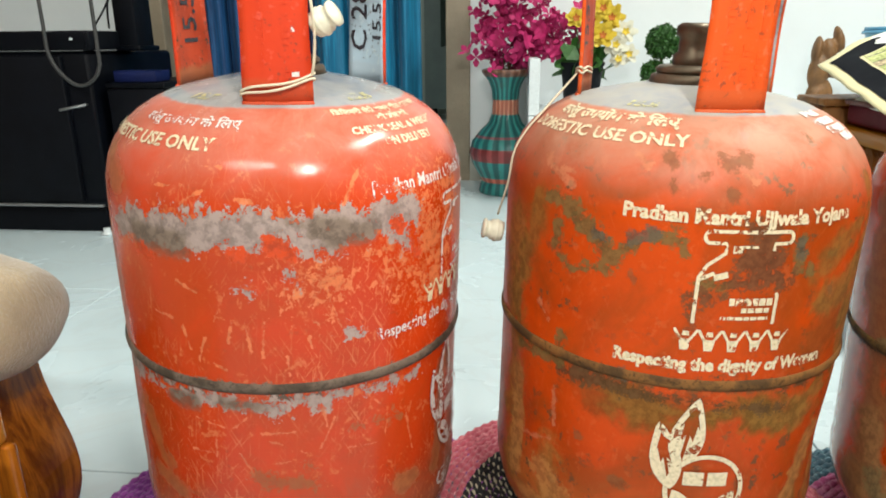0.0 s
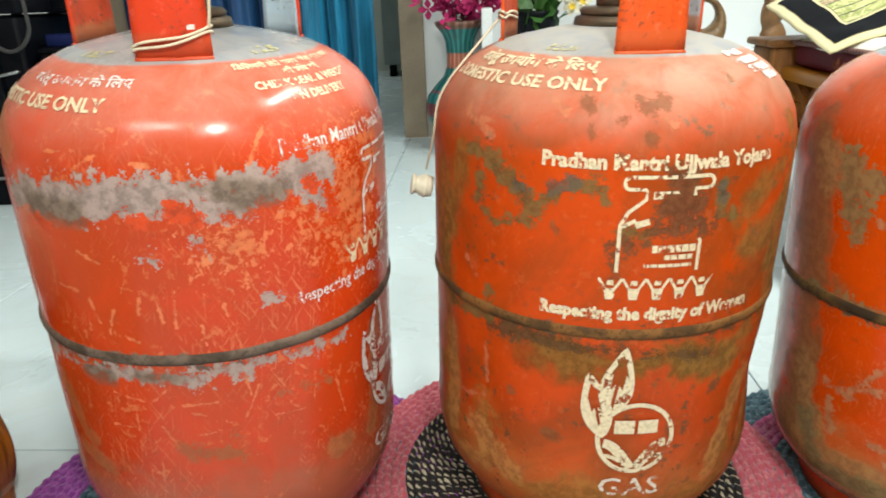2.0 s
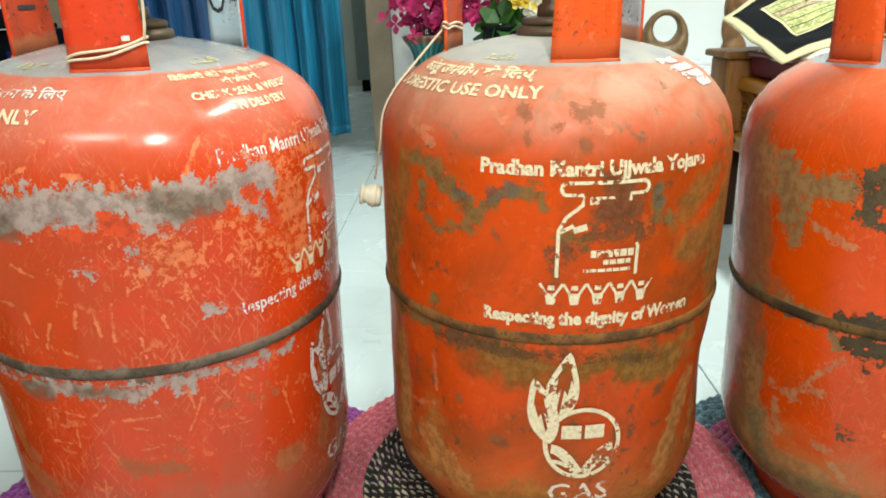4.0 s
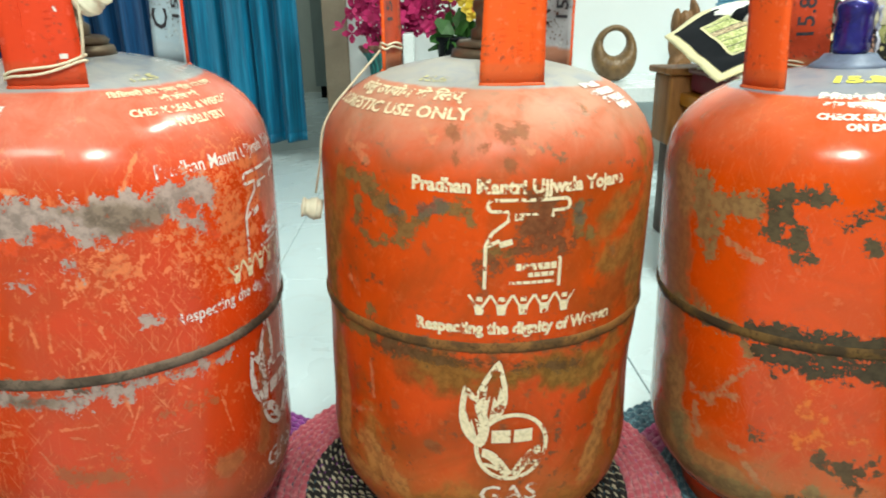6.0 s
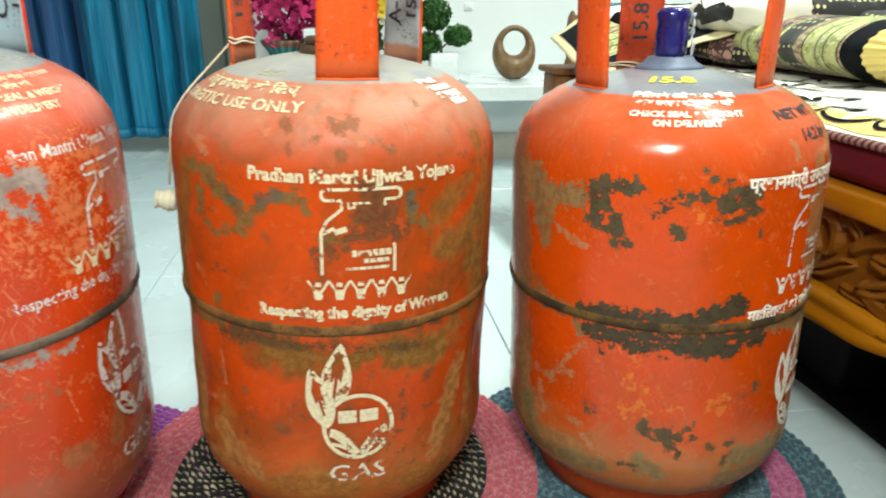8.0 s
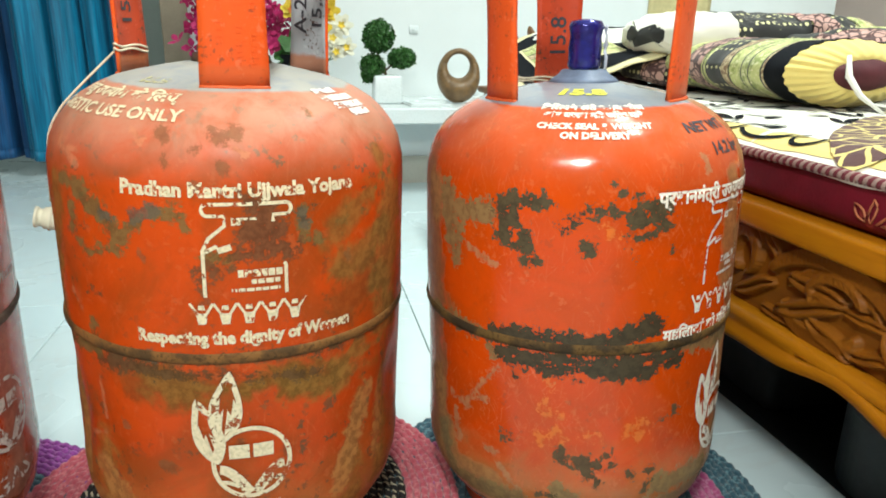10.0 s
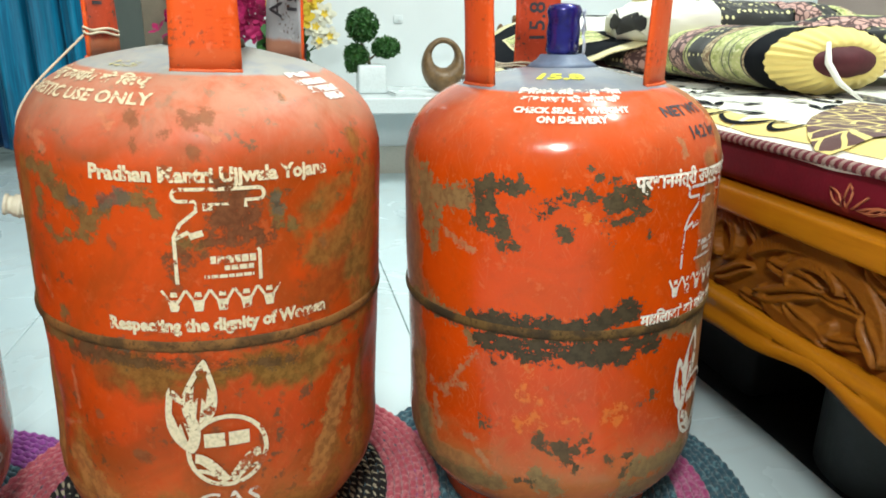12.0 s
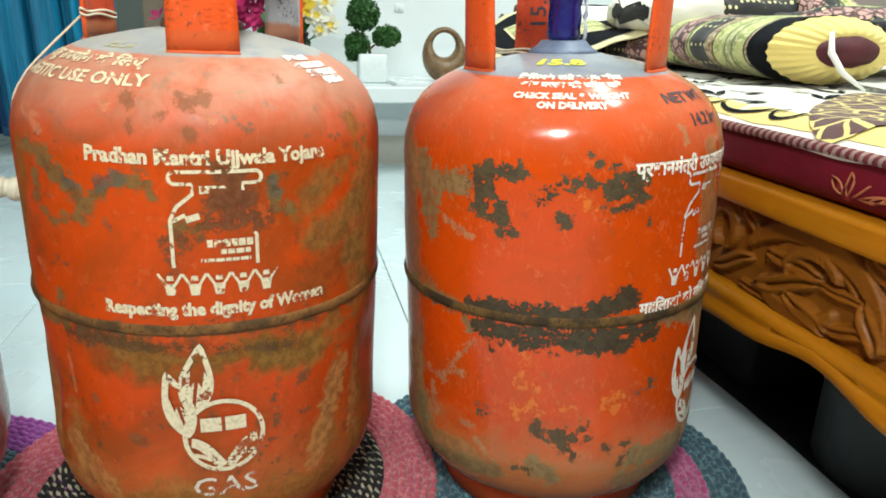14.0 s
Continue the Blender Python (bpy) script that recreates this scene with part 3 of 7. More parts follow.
SCRATCH_1 = [
    (3.1, 0.153, 7.3, 0.151, 1.2), (-21.8, 0.158, -11.9, 0.160, 0.4), (-7.2, 0.174, -1.6, 0.174, 0.3), (-12.8, 0.148, -6.4, 0.158, 0.6), (33.8, 0.159, 38.1, 0.173, 0.6), (31.6, 0.148, 33.8, 0.159, 0.6),
    (3.0, 0.058, 4.3, 0.033, 0.4), (-0.6, 0.058, -2.4, 0.040, 0.7), (17.3, 0.087, 21.1, 0.035, 0.3), (-9.3, 0.042, -11.6, 0.022, 0.6), (-16.1, 0.048, -14.1, 0.031, 0.6), (-2.0, 0.080, -5.8, 0.057, 0.4),
    (8.5, 0.058, 7.4, 0.029, 0.4), (22.9, 0.105, 29.7, 0.050, 0.3), (14.3, 0.029, 14.5, 0.013, 0.6), (21.3, 0.059, 23.1, 0.055, 0.8), (-16.3, 0.087, -10.0, 0.079, 0.8), (-7.1, 0.021, -3.2, 0.016, 0.4),
]
SCRATCH_LOW_1 = [
    (-9.1, -0.032, -9.4, -0.068, 0.5), (-15.0, -0.032, -6.0, -0.037, 0.3), (-2.8, -0.036, 1.6, -0.025, 0.4), (5.1, -0.040, 14.8, -0.039, 0.4), (7.8, -0.048, 10.7, -0.050, 0.7), (23.0, -0.016, 24.6, -0.039, 0.3),
    (26.8, -0.030, 22.4, -0.057, 0.3), (30.5, -0.062, 39.4, -0.065, 0.4), (44.4, -0.032, 43.1, -0.061, 0.5), (51.1, -0.043, 54.3, -0.089, 0.6), (-1.5, -0.061, 2.0, -0.080, 0.5), (-17.7, -0.064, -10.4, -0.063, 0.6),
    (16.4, -0.058, 19.3, -0.062, 0.4), (-26.0, 0.056, -19.2, 0.055, 0.4), (37.4, -0.016, 42.0, -0.030, 0.6), (8.3, -0.069, 13.3, -0.067, 0.5),
]
BROWN_1 = [
    (32.8, -0.043, 48.3, -0.047, 1.1), (3.0, -0.083, 10.0, -0.086, 3.7), (18.2, -0.072, 19.7, -0.075, 2.4), (-11.0, 0.142, -8.3, 0.137, 2.2), (7.9, -0.089, 19.9, -0.089, 3.1),
]
FADED_1 = [
    (-40.7, -0.046, -31.7, -0.092, 6.7), (-37.2, -0.108, -23.1, -0.114, 8.2), (73.4, -0.028, 67.2, -0.140, 5.4), (48.3, -0.118, 56.0, -0.121, 4.6), (-54.0, 0.170, -41.3, 0.148, 5.0),
]
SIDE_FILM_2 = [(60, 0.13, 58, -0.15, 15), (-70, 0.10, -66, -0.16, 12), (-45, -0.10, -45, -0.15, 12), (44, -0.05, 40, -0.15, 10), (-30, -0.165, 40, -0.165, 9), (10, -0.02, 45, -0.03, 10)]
BELOW_SEAM_2 = [(-30, -0.02, 30, -0.025, 9), (35, 0.03, 45, 0.06, 12)]
UNDER_SEAM_1 = [(-48, -0.009, -12, -0.008, 2.5), (-20, -0.013, 2, -0.012, 1.5), (10, -0.007, 40, -0.008, 1.5)]
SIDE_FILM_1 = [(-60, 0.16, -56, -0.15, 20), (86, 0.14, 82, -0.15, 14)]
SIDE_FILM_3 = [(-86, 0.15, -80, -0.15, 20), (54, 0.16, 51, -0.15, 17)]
ALL_ROUND_SEAM = [(-115, 0.001, 115, 0.001, 2.5)]
SHELL = [
    shell_material("scraped_red_enamel", (0.53, 0.043, 0.006), (0.46, 0.033, 0.004), (0.50, 0.22, 0.16), 0.56,
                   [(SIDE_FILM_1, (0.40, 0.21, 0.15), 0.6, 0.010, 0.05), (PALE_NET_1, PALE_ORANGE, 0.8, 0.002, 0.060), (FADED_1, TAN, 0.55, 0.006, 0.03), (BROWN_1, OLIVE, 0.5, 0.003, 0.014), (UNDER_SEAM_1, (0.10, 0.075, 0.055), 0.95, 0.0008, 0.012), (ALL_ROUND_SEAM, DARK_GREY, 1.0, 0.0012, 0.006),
                    (GREY_1, GREY, 1.0, 0.0007, 0.016), (DARK_GREY_1, DARK_GREY, 0.75, 0.005, 0.02), (RED_ISLE_1, (0.55, 0.06, 0.015), 1.0, 0.0007, 0.010),
                    (SCRATCH_1, PALE_ORANGE, 0.85, 0.0005, 0.003), (SCRATCH_LOW_1, PALE_ORANGE, 0.7, 0.0005, 0.003)],
                   3.1, grime=0.3, gloss=0.18, flecks=0.5, film_amount=0.22, shine=0.26, lines=0.014, low=(0.25, 0.11, 0.06), low_amount=0.65),
    shell_material("grimy_red_enamel", (0.50, 0.052, 0.002), (0.38, 0.040, 0.002), (0.44, 0.25, 0.17), 0.72,
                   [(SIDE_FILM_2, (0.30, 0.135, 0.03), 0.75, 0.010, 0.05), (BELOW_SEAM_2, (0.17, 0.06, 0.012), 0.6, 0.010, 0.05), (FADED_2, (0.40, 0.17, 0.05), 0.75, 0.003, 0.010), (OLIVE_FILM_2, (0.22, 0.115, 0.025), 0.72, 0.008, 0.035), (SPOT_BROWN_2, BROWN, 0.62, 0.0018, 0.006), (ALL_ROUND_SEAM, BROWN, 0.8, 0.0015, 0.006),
                    (SEAM_BROWN_2, (0.10, 0.052, 0.022), 0.9, 0.003, 0.012), (OLIVE_2, (0.15, 0.10, 0.032), 0.88, 0.0028, 0.010), (DARK_GREY_2, (0.10, 0.08, 0.055), 0.8, 0.002, 0.008), (RUST_2, RUST, 0.93, 0.003, 0.014),
                    (PALE_RUB_2, (0.52, 0.20, 0.10), 0.5, 0.001, 0.005)],
                   7.7, grime=1.0, gloss=0.36, flecks=0.14, film_amount=0.5, shine=0.12, low=(0.30, 0.12, 0.03), low_amount=0.6),
    shell_material("chipped_orange_enamel", (0.56, 0.055, 0.001), (0.50, 0.046, 0.001), (0.50, 0.22, 0.12), 0.30,
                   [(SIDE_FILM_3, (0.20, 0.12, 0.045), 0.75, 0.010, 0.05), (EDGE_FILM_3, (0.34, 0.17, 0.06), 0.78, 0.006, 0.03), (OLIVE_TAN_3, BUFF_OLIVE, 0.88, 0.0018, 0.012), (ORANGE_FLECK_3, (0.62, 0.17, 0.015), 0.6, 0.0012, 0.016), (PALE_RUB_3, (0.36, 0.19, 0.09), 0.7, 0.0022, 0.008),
                    (ALL_ROUND_SEAM, (0.08, 0.055, 0.03), 0.95, 0.0012, 0.006), (SEAM_DARK_3, DARK, 1.0, 0.0006, 0.012), (CHIP_DARK_3, (0.075, 0.052, 0.024), 1.0, 0.0006, 0.014), (LOW_DARK_3, (0.075, 0.055, 0.025), 0.95, 0.0008, 0.012)],
                   12.4, grime=0.35, gloss=0.17, flecks=0.22, film_amount=0.2, shine=0.27, lines=0.01, low=(0.32, 0.15, 0.05), low_amount=0.75),
]
SEAM = [weld_material("scuffed_weld", (0.06, 0.043, 0.03), (0.14, 0.10, 0.075)), weld_material("rusty_weld", (0.075, 0.040, 0.016), (0.19, 0.085, 0.025)), weld_material("dark_weld", (0.04, 0.026, 0.014), (0.12, 0.065, 0.02))]
PLATE_RED = plate_material("red_plate_paint", (0.56, 0.042, 0.010))
PLATE_ORANGE = plate_material("orange_plate_paint", (0.64, 0.080, 0.010), seed=5)
PLATE_INNER = plate_material("faded_orange_plate", (0.44, 0.05, 0.015), seed=8, amount=0.8)
PLATE_BLUE = plate_material("pale_blue_plate", (0.42, 0.56, 0.64), (0.40, 0.45, 0.48), 2, 0.35)
PLATE_GREY = plate_material("grey_plate_paint", (0.34, 0.35, 0.37), (0.36, 0.12, 0.04), 3, 0.8)
BLACK_INK = stencil_material("black_stencil", (0.03, 0.03, 0.04), 0.05, 1)
YELLOW_INK = stencil_material("yellow_stencil", (0.66, 0.62, 0.05), 0.0, 2)
YELLOW_FADED = stencil_material("faded_yellow_stencil", (0.50, 0.46, 0.22), 0.22, 2.5)
WHITE_INK = [stencil_material("worn_white_stencil", (0.66, 0.60, 0.56), 0.225, 3), stencil_material("cream_stencil", (0.67, 0.55, 0.36), 0.18, 4), stencil_material("white_stencil", (0.78, 0.70, 0.60), 0.15, 6)]
FAINT_INK = stencil_material("faint_white_stencil", (0.62, 0.52, 0.42), 0.25, 9)
BRASS = plain("tarnished_valve", (0.16, 0.12, 0.08), 0.45, 0.7, relief=0.2)
COLLAR_BLUE = plain("blue_grey_collar", (0.13, 0.17, 0.26), 0.55, dark=0.7, scale=30)
BLUE_FOIL = plain("blue_foil_wrap", (0.02, 0.02, 0.22), 0.22, 0.35, dark=0.5, scale=60, relief=0.6, coat=0.5)
CLEAR_FILM = plain("pale_blue_film", (0.62, 0.66, 0.78), 0.2, dark=0.7, scale=90, relief=0.6)
CORD = plain("cream_cord", (0.66, 0.58, 0.42), 0.8, relief=0.4)
CAP = plain("cream_plastic_plug", (0.72, 0.68, 0.52), 0.4, dark=0.85)


DENTS = {0.256: ((66, -0.075, 0.030, 0.035, 0.0065), (-62, -0.085, 0.026, 0.040, 0.0045), (-74, -0.03, 0.03, 0.03, 0.003), (44, -0.10, 0.018, 0.05, 0.0025), (-44, -0.06, 0.014, 0.06, 0.0020))}


def shell_mesh(bm, seam_h):
    n = 128
    pts = []
    for (r0, h0), (r1, h1) in zip(PROFILE, PROFILE[1:]):
        k = max(1, int(math.hypot(r1 - r0, h1 - h0) / 0.012))
        pts += [(r0 + (r1 - r0) * i / k, h0 + (h1 - h0) * i / k) for i in range(k)]
    pts.append(PROFILE[-1])
    # the upper half laps over the lower one at the seam
    pts = [(r - 0.0009 if -0.14 < h < -0.004 else r, h) for r, h in pts]
    pts = [(r, h if h > -0.13 else h + (0.262 - seam_h) * (-0.13 - h) / 0.12) for r, h in pts]
    lathe(bm, pts, n)
    for v in bm.verts:
        a = math.atan2(v.co.x, -v.co.y)
        k = 0.0011 * wobble(math.sin(a) * 2.2, math.cos(a) * 2.2, v.co.z * 9 + seam_h * 300)
        if v.co.z < 0.19:
            v.co.x *= 1 + k / 0.16
            v.co.y *= 1 + k / 0.16
    # knocks in the side: angle, height over the seam, half width and half height in metres, depth
    for da, dh, wide, tall, deep in DENTS.get(seam_h, ()):
        for v in bm.verts:
            a = math.atan2(v.co.x, -v.co.y)
            k = deep * math.exp(-((a - radians(da)) * 0.16 / wide) ** 2 - ((v.co.z - dh) / tall) ** 2)
            v.co.x *= 1 - k / 0.16
            v.co.y *= 1 - k / 0.16
    uvl = bm.loops.layers.uv.new("unrolled")
    for f in bm.faces:
        angs = [math.atan2(l.vert.co.x, -l.vert.co.y) for l in f.loops]
        if max(angs) - min(angs) > math.pi:
            angs = [a + 2 * math.pi if a < 0 else a for a in angs]
        for l, a in zip(f.loops, angs):
            l[uvl].uv = (a * 0.16, l.vert.co.z)
    return bm


def stay(bm, width=0.052, height=0.135, thick=0.0032, radius=0.098):
    """An upright curved plate with its face outwards along -y, foot at z = 0."""
    nx, nz = 8, 10
    def face(off):
        rows = []
        for j in range(nz + 1):
            z = height * j / nz
            rr = radius + off + 0.004 * (j / nz) ** 2
            w = width * (1 + 0.04 * math.cos(j * 0.6))
            rows.append([bm.verts.new((rr * math.sin(x), -rr * math.cos(x), z)) for x in [(-w / 2 + w * i / nx) / radius for i in range(nx + 1)]])
        return rows
    outer, inner = face(thick / 2), face(-thick / 2)
    for j in range(nz):
        for i in range(nx):
            bm.faces.new((outer[j][i], outer[j][i + 1], outer[j + 1][i + 1], outer[j + 1][i]))
            bm.faces.new((inner[j][i + 1], inner[j][i], inner[j + 1][i], inner[j + 1][i + 1])).material_index = 1
        for i, flip in ((0, 1), (nx, -1)):
            bm.faces.new((inner[j][i], outer[j][i], outer[j + 1][i], inner[j + 1][i])[::flip])
    for i in range(nx):
        bm.faces.new((outer[0][i + 1], outer[0][i], inner[0][i], inner[0][i + 1]))
        bm.faces.new((outer[nz][i], outer[nz][i + 1], inner[nz][i + 1], inner[nz][i]))
    return bm


def plate_text(body, size, z, x, parent, material, radius=0.098, inside=True, embossed=False):
    """Writing that runs up a stay, on its inner or outer face."""
    bm = lettering(body, size, 0.012, squeeze=1.0)
    side = -1 if inside else 1
    for v in bm.verts:
        u, w = v.co.x, v.co.y
        # the line runs upwards
        a, up = (-w, u)
        ang = (x + a) / radius * side
        rr = radius + side * (0.0016 + 0.0006) + 0.004 * ((z + up) / 0.135) ** 2
        v.co = (rr * math.sin(ang), -rr * math.cos(ang), z + up)
    return part("stencil_text", bm, material, parent, smooth=False)


def gas_cylinder(index, place, lean, seam_h, first_stay, inner_materials, plate, label):
    """place: centre of the foot on its mat; lean: slopes of its axis; seam_h: height of the girth seam over the foot."""
    ob = new("gas_cylinder")
    axis = Vector((lean[0], lean[1], 1)).normalized()
    turn = Vector((0, 0, 1)).rotation_difference(axis).to_matrix().to_4x4()
    ob.matrix_world = Matrix.Translation(place) @ turn
    tagged(ob, label, "gas cylinder", "gas cylinders in a row")
    up = Matrix.Translation((0, 0, seam_h))
    shell = part("shell", shell_mesh(bmesh.new(), seam_h), SHELL[index], ob)
    rise = RISE.get(seam_h, 1.0)
    shell.matrix_basis = up @ Matrix.Diagonal((1, 1, rise, 1))
    bm = bmesh.new()
    n = 128
    lathe(bm, [(0.1580, -0.0045), (0.1604, -0.0035), (0.1615, -0.001), (0.1618, 0.0015), (0.1614, 0.004), (0.1605, 0.0055), (0.1590, 0.006)], n)
    for v in bm.verts:
        v.co.z += 0.0008 * wobble(v.co.x * 30, v.co.y * 30)
    seam = part("girth_seam", bm, SEAM[index], ob)
    seam.matrix_basis = Matrix.Translation((0, 0, seam_h + (0.003 if index else 0.0)))
    ring = lathe(bmesh.new(), [(0.117, 0.0), (0.120, 0.001), (0.120, 0.02), (0.118, 0.036), (0.114, 0.036), (0.116, 0.02), (0.116, 0.0)], 64)
    part("foot_ring", ring, plate, ob, "dull painted steel foot ring")
    top = seam_h + 0.2115 * rise
    for k in range(3):
        s = part("stay", stay(bmesh.new()), [plate, inner_materials[k]], ob)
        s.matrix_basis = pose(0, 0, top - 0.001, 0, 0, first_stay[k])
        weld = tube(bmesh.new(), [(0.0995 * math.sin(x), -0.0995 * math.cos(x), 0.0012 + 0.001 * wobble(x * 40, k)) for x in [(-0.027 + 0.054 * i / 12) / 0.098 for i in range(13)]], 0.0022, 6)
        w = part("weld", weld, plate, s)
    guard = tube(bmesh.new(), [(0.100 * math.sin(a), -0.100 * math.cos(a), top + 0.140) for a in [2 * math.pi * i / 48 for i in range(48)]], 0.009, 10, True)
    part("guard_ring", guard, plate, ob, "round steel carrying ring")
    bung = lathe(bmesh.new(), [(0.037, 0.0), (0.031, 0.005), (0.026, 0.008), (0.022, 0.013)] if index == 2 else [(0.036, 0.0), (0.034, 0.008), (0.028, 0.010), (0.027, 0.013)], 40, True)
    b = part("valve_bung", bung, BRASS if index != 2 else COLLAR_BLUE, ob)
    b.matrix_basis = pose(0, 0, seam_h + 0.2245 * rise)
    return ob


def painted(bm, material, ob, seam_h, theta, h, name="printed_text", label="", spin=0.0):
    p = part(name, wrapped(bm, theta, h, spin=spin), material, ob, label, smooth=False)
    p.matrix_basis = Matrix.Translation((0, 0, seam_h)) @ Matrix.Diagonal((1, 1, RISE.get(seam_h, 1.0), 1))
    return p


def stove_badge():
    """The outline of a cylinder with a row of notched marks below it, drawn round (0, 0)."""
    bm = bmesh.new()
    w = 0.0028
    stroke(bm, arc_pts(-0.026, 0.058, 0.004, 0.0045, 100, 260, 8) + [(-0.014, 0.0535), (-0.014, 0.046), (-0.026, 0.036), (-0.031, 0.026), (-0.031, 0.0), (-0.031, -0.012)], w)
    stroke(bm, [(-0.026, 0.0625), (0.032, 0.0625)] + arc_pts(0.032, 0.058, 0.004, 0.0045, 80, -80, 8) + [(0.022, 0.0535), (0.022, 0.048)], w)
    patch(bm, [(-0.009, 0.046), (-0.002, 0.046), (-0.002, 0.052), (-0.009, 0.052)])
    patch(bm, [(-0.002, 0.050), (0.010, 0.050), (0.010, 0.052), (-0.002, 0.052)])
    stroke(bm, [(-0.031, 0.024), (-0.020, 0.030)], 0.003)
    stroke(bm, [(-0.020, 0.026), (-0.010, 0.029)], 0.005)
    stroke(bm, [(0.031, -0.012), (0.031, 0.012), (0.0295, 0.014)], w)
    for y, h, x0, x1 in ((0.004, 0.006, -0.006, 0.028), (-0.002, 0.004, 0.004, 0.026), (-0.008, 0.0028, -0.011, 0.026)):
        x = x0
        k = 0
        while x < x1:
            step = 0.0042 + 0.0018 * ((k * 7) % 3) / 2
            patch(bm, [(x, y), (min(x + step, x1), y), (min(x + step, x1), y + h), (x, y + h)])
            x += step + 0.0009
            k += 1
    return bm


def notch_row(count):
    """A row of tapered marks joined by a zigzag line."""
    bm = bmesh.new()
    step = 0.0180
    for k in range(count):
        x = (k - (count - 1) / 2) * step
        patch(bm, [(x - 0.0050, 0.0010), (x - 0.0020, -0.0005), (x + 0.0020, -0.0005), (x + 0.0050, 0.0010), (x + 0.0030, -0.0100), (x - 0.0030, -0.0100)])
        patch(bm, [(x - 0.0028, 0.0022), (x + 0.0028, 0.0022), (x + 0.0022, 0.0062), (x - 0.0022, 0.0062)])
        for sd in (-1, 1):
            stroke(bm, [(x + sd * 0.0042, 0.0000), (x + sd * 0.0088, 0.0078)], 0.0022)
    return bm


def flame_mark():
    """A split leaf-shaped mark beside a ring: plain shapes of the maker's mark."""
    bm = bmesh.new()

    def leaf(cx, cy, l, w, ang, lw):
        half = [(w * math.sin(math.pi * (i / 24) ** 0.85) * (1 - 0.25 * i / 24), l * (i / 24 - 0.5)) for i in range(25)]
        loop = half + [(-x, y) for x, y in half[-2:0:-1]]
        c, s = math.cos(radians(ang)), math.sin(radians(ang))

        def turned(pts):
            return [(cx + c * x - s * y, cy + s * x + c * y) for x, y in pts]
        stroke(bm, turned(loop), lw, True)
        # the filled foot with two notched tongues
        for sd in (-1, 1):
            tongue = [(sd * w * 0.10, -l * 0.42), (sd * w * 0.72, -l * 0.24), (sd * w * 0.80, l * 0.00), (sd * w * 0.42, l * 0.14), (sd * w * 0.38, -l * 0.10), (sd * w * 0.12, -l * 0.02)]
            patch(bm, turned(tongue if sd > 0 else tongue[::-1]))
    leaf(-0.0035, 0.027, 0.050, 0.0105, -8, 0.0036)
    leaf(-0.0165, 0.009, 0.047, 0.0090, 14, 0.0042)
    stroke(bm, arc_pts(0.012, -0.016, 0.0255, 0.0265, 0, 360, 40)[:-1], 0.0032, True)
    # two plain blocks in the upper part and two leaf bands that rise from the foot
    for x0, x1 in ((-0.0030, 0.0105), (0.0130, 0.0265)):
        patch(bm, [(x0, -0.0120), (x1, -0.0120), (x1, -0.0015), (x0, -0.0015)])
    for sd in (-1, 1):
        for w, reach, top in ((0.0072, 0.0215, -0.0200), (0.0030, 0.0205, -0.0300)):
            stroke(bm, [(0.012 + sd * (0.0020 + (reach - 0.0020) * i / 12), -0.0400 + (top + 0.0400) * math.sin(0.5 * math.pi * i / 12)) for i in range(13)], w)
    for v in bm.verts:
        v.co.x *= 1.24
        v.co.y *= 1.27
    return bm


def lot(body, size, bold=0.02, squeeze=1.0, align="CENTER"):
    return lettering(body, size, bold, align, squeeze)


SEAT = 0.012
cyl_1 = gas_cylinder(0, (-0.2206, 0.6407, SEAT), (0.0352, -0.0500), 0.263, (14, 142, -100), [PLATE_RED, PLATE_BLUE, PLATE_INNER], PLATE_RED,
                     "red gas cylinder with a scraped grey band, on a round mat")
cyl_2 = gas_cylinder(1, (0.1476, 0.6719, SEAT), (0.0262, -0.0306), 0.256, (6, 132, -106), [PLATE_ORANGE, PLATE_GREY, PLATE_INNER], PLATE_ORANGE,
                     "grimy orange-red gas cylinder with a dusty dome, on a round mat")
cyl_3 = gas_cylinder(2, (0.5120, 0.6469, SEAT), (-0.0232, 0.0000), 0.240, (43, 175, -76), [PLATE_ORANGE, PLATE_INNER, PLATE_ORANGE], PLATE_ORANGE,
                     "orange gas cylinder with dark chipped patches and blue-wrapped valve")

# writing on the first cylinder
painted(lot("DOMESTIC USE ONLY", 0.0155, 0.03, align="RIGHT"), WHITE_INK[1], cyl_1, 0.263, -5, 0.187)
painted(lot("घरेलू उपयोग के िलए", 0.013, 0.02, align="RIGHT"), WHITE_INK[0], cyl_1, 0.263, 2, 0.1995)
for body, h, size in (("िडिलवरी लेते समय सील और वजन", 0.2035, 0.0085), ("की जाँच करें", 0.1985, 0.0085), ("CHECK SEAL & WEIGHT", 0.192, 0.0095), ("ON DELIVERY", 0.1835, 0.0095)):
    painted(lot(body, size, 0.04), WHITE_INK[1], cyl_1, 0.263, 61, h + 0.002)
painted(lot("Pradhan Mantri Ujjwala Yojana", 0.0150, 0.015, 0.86, "LEFT"), WHITE_INK[0], cyl_1, 0.263, 40, 0.155)
painted(stove_badge(), WHITE_INK[0], cyl_1, 0.263, 80, 0.075, "printed_badge")
painted(notch_row(5), WHITE_INK[1], cyl_1, 0.263, 75, 0.058, "printed_badge")
painted(lot("Respecting the dignity of Women", 0.0150, 0.015, 0.86, "LEFT"), WHITE_INK[0], cyl_1, 0.263, 40, 0.036)
painted(flame_mark(), WHITE_INK[0], cyl_1, 0.263, 75, -0.065, "printed_mark")
painted(lot("GAS", 0.026, 0.01, 1.15), WHITE_INK[0], cyl_1, 0.263, 78, -0.150)
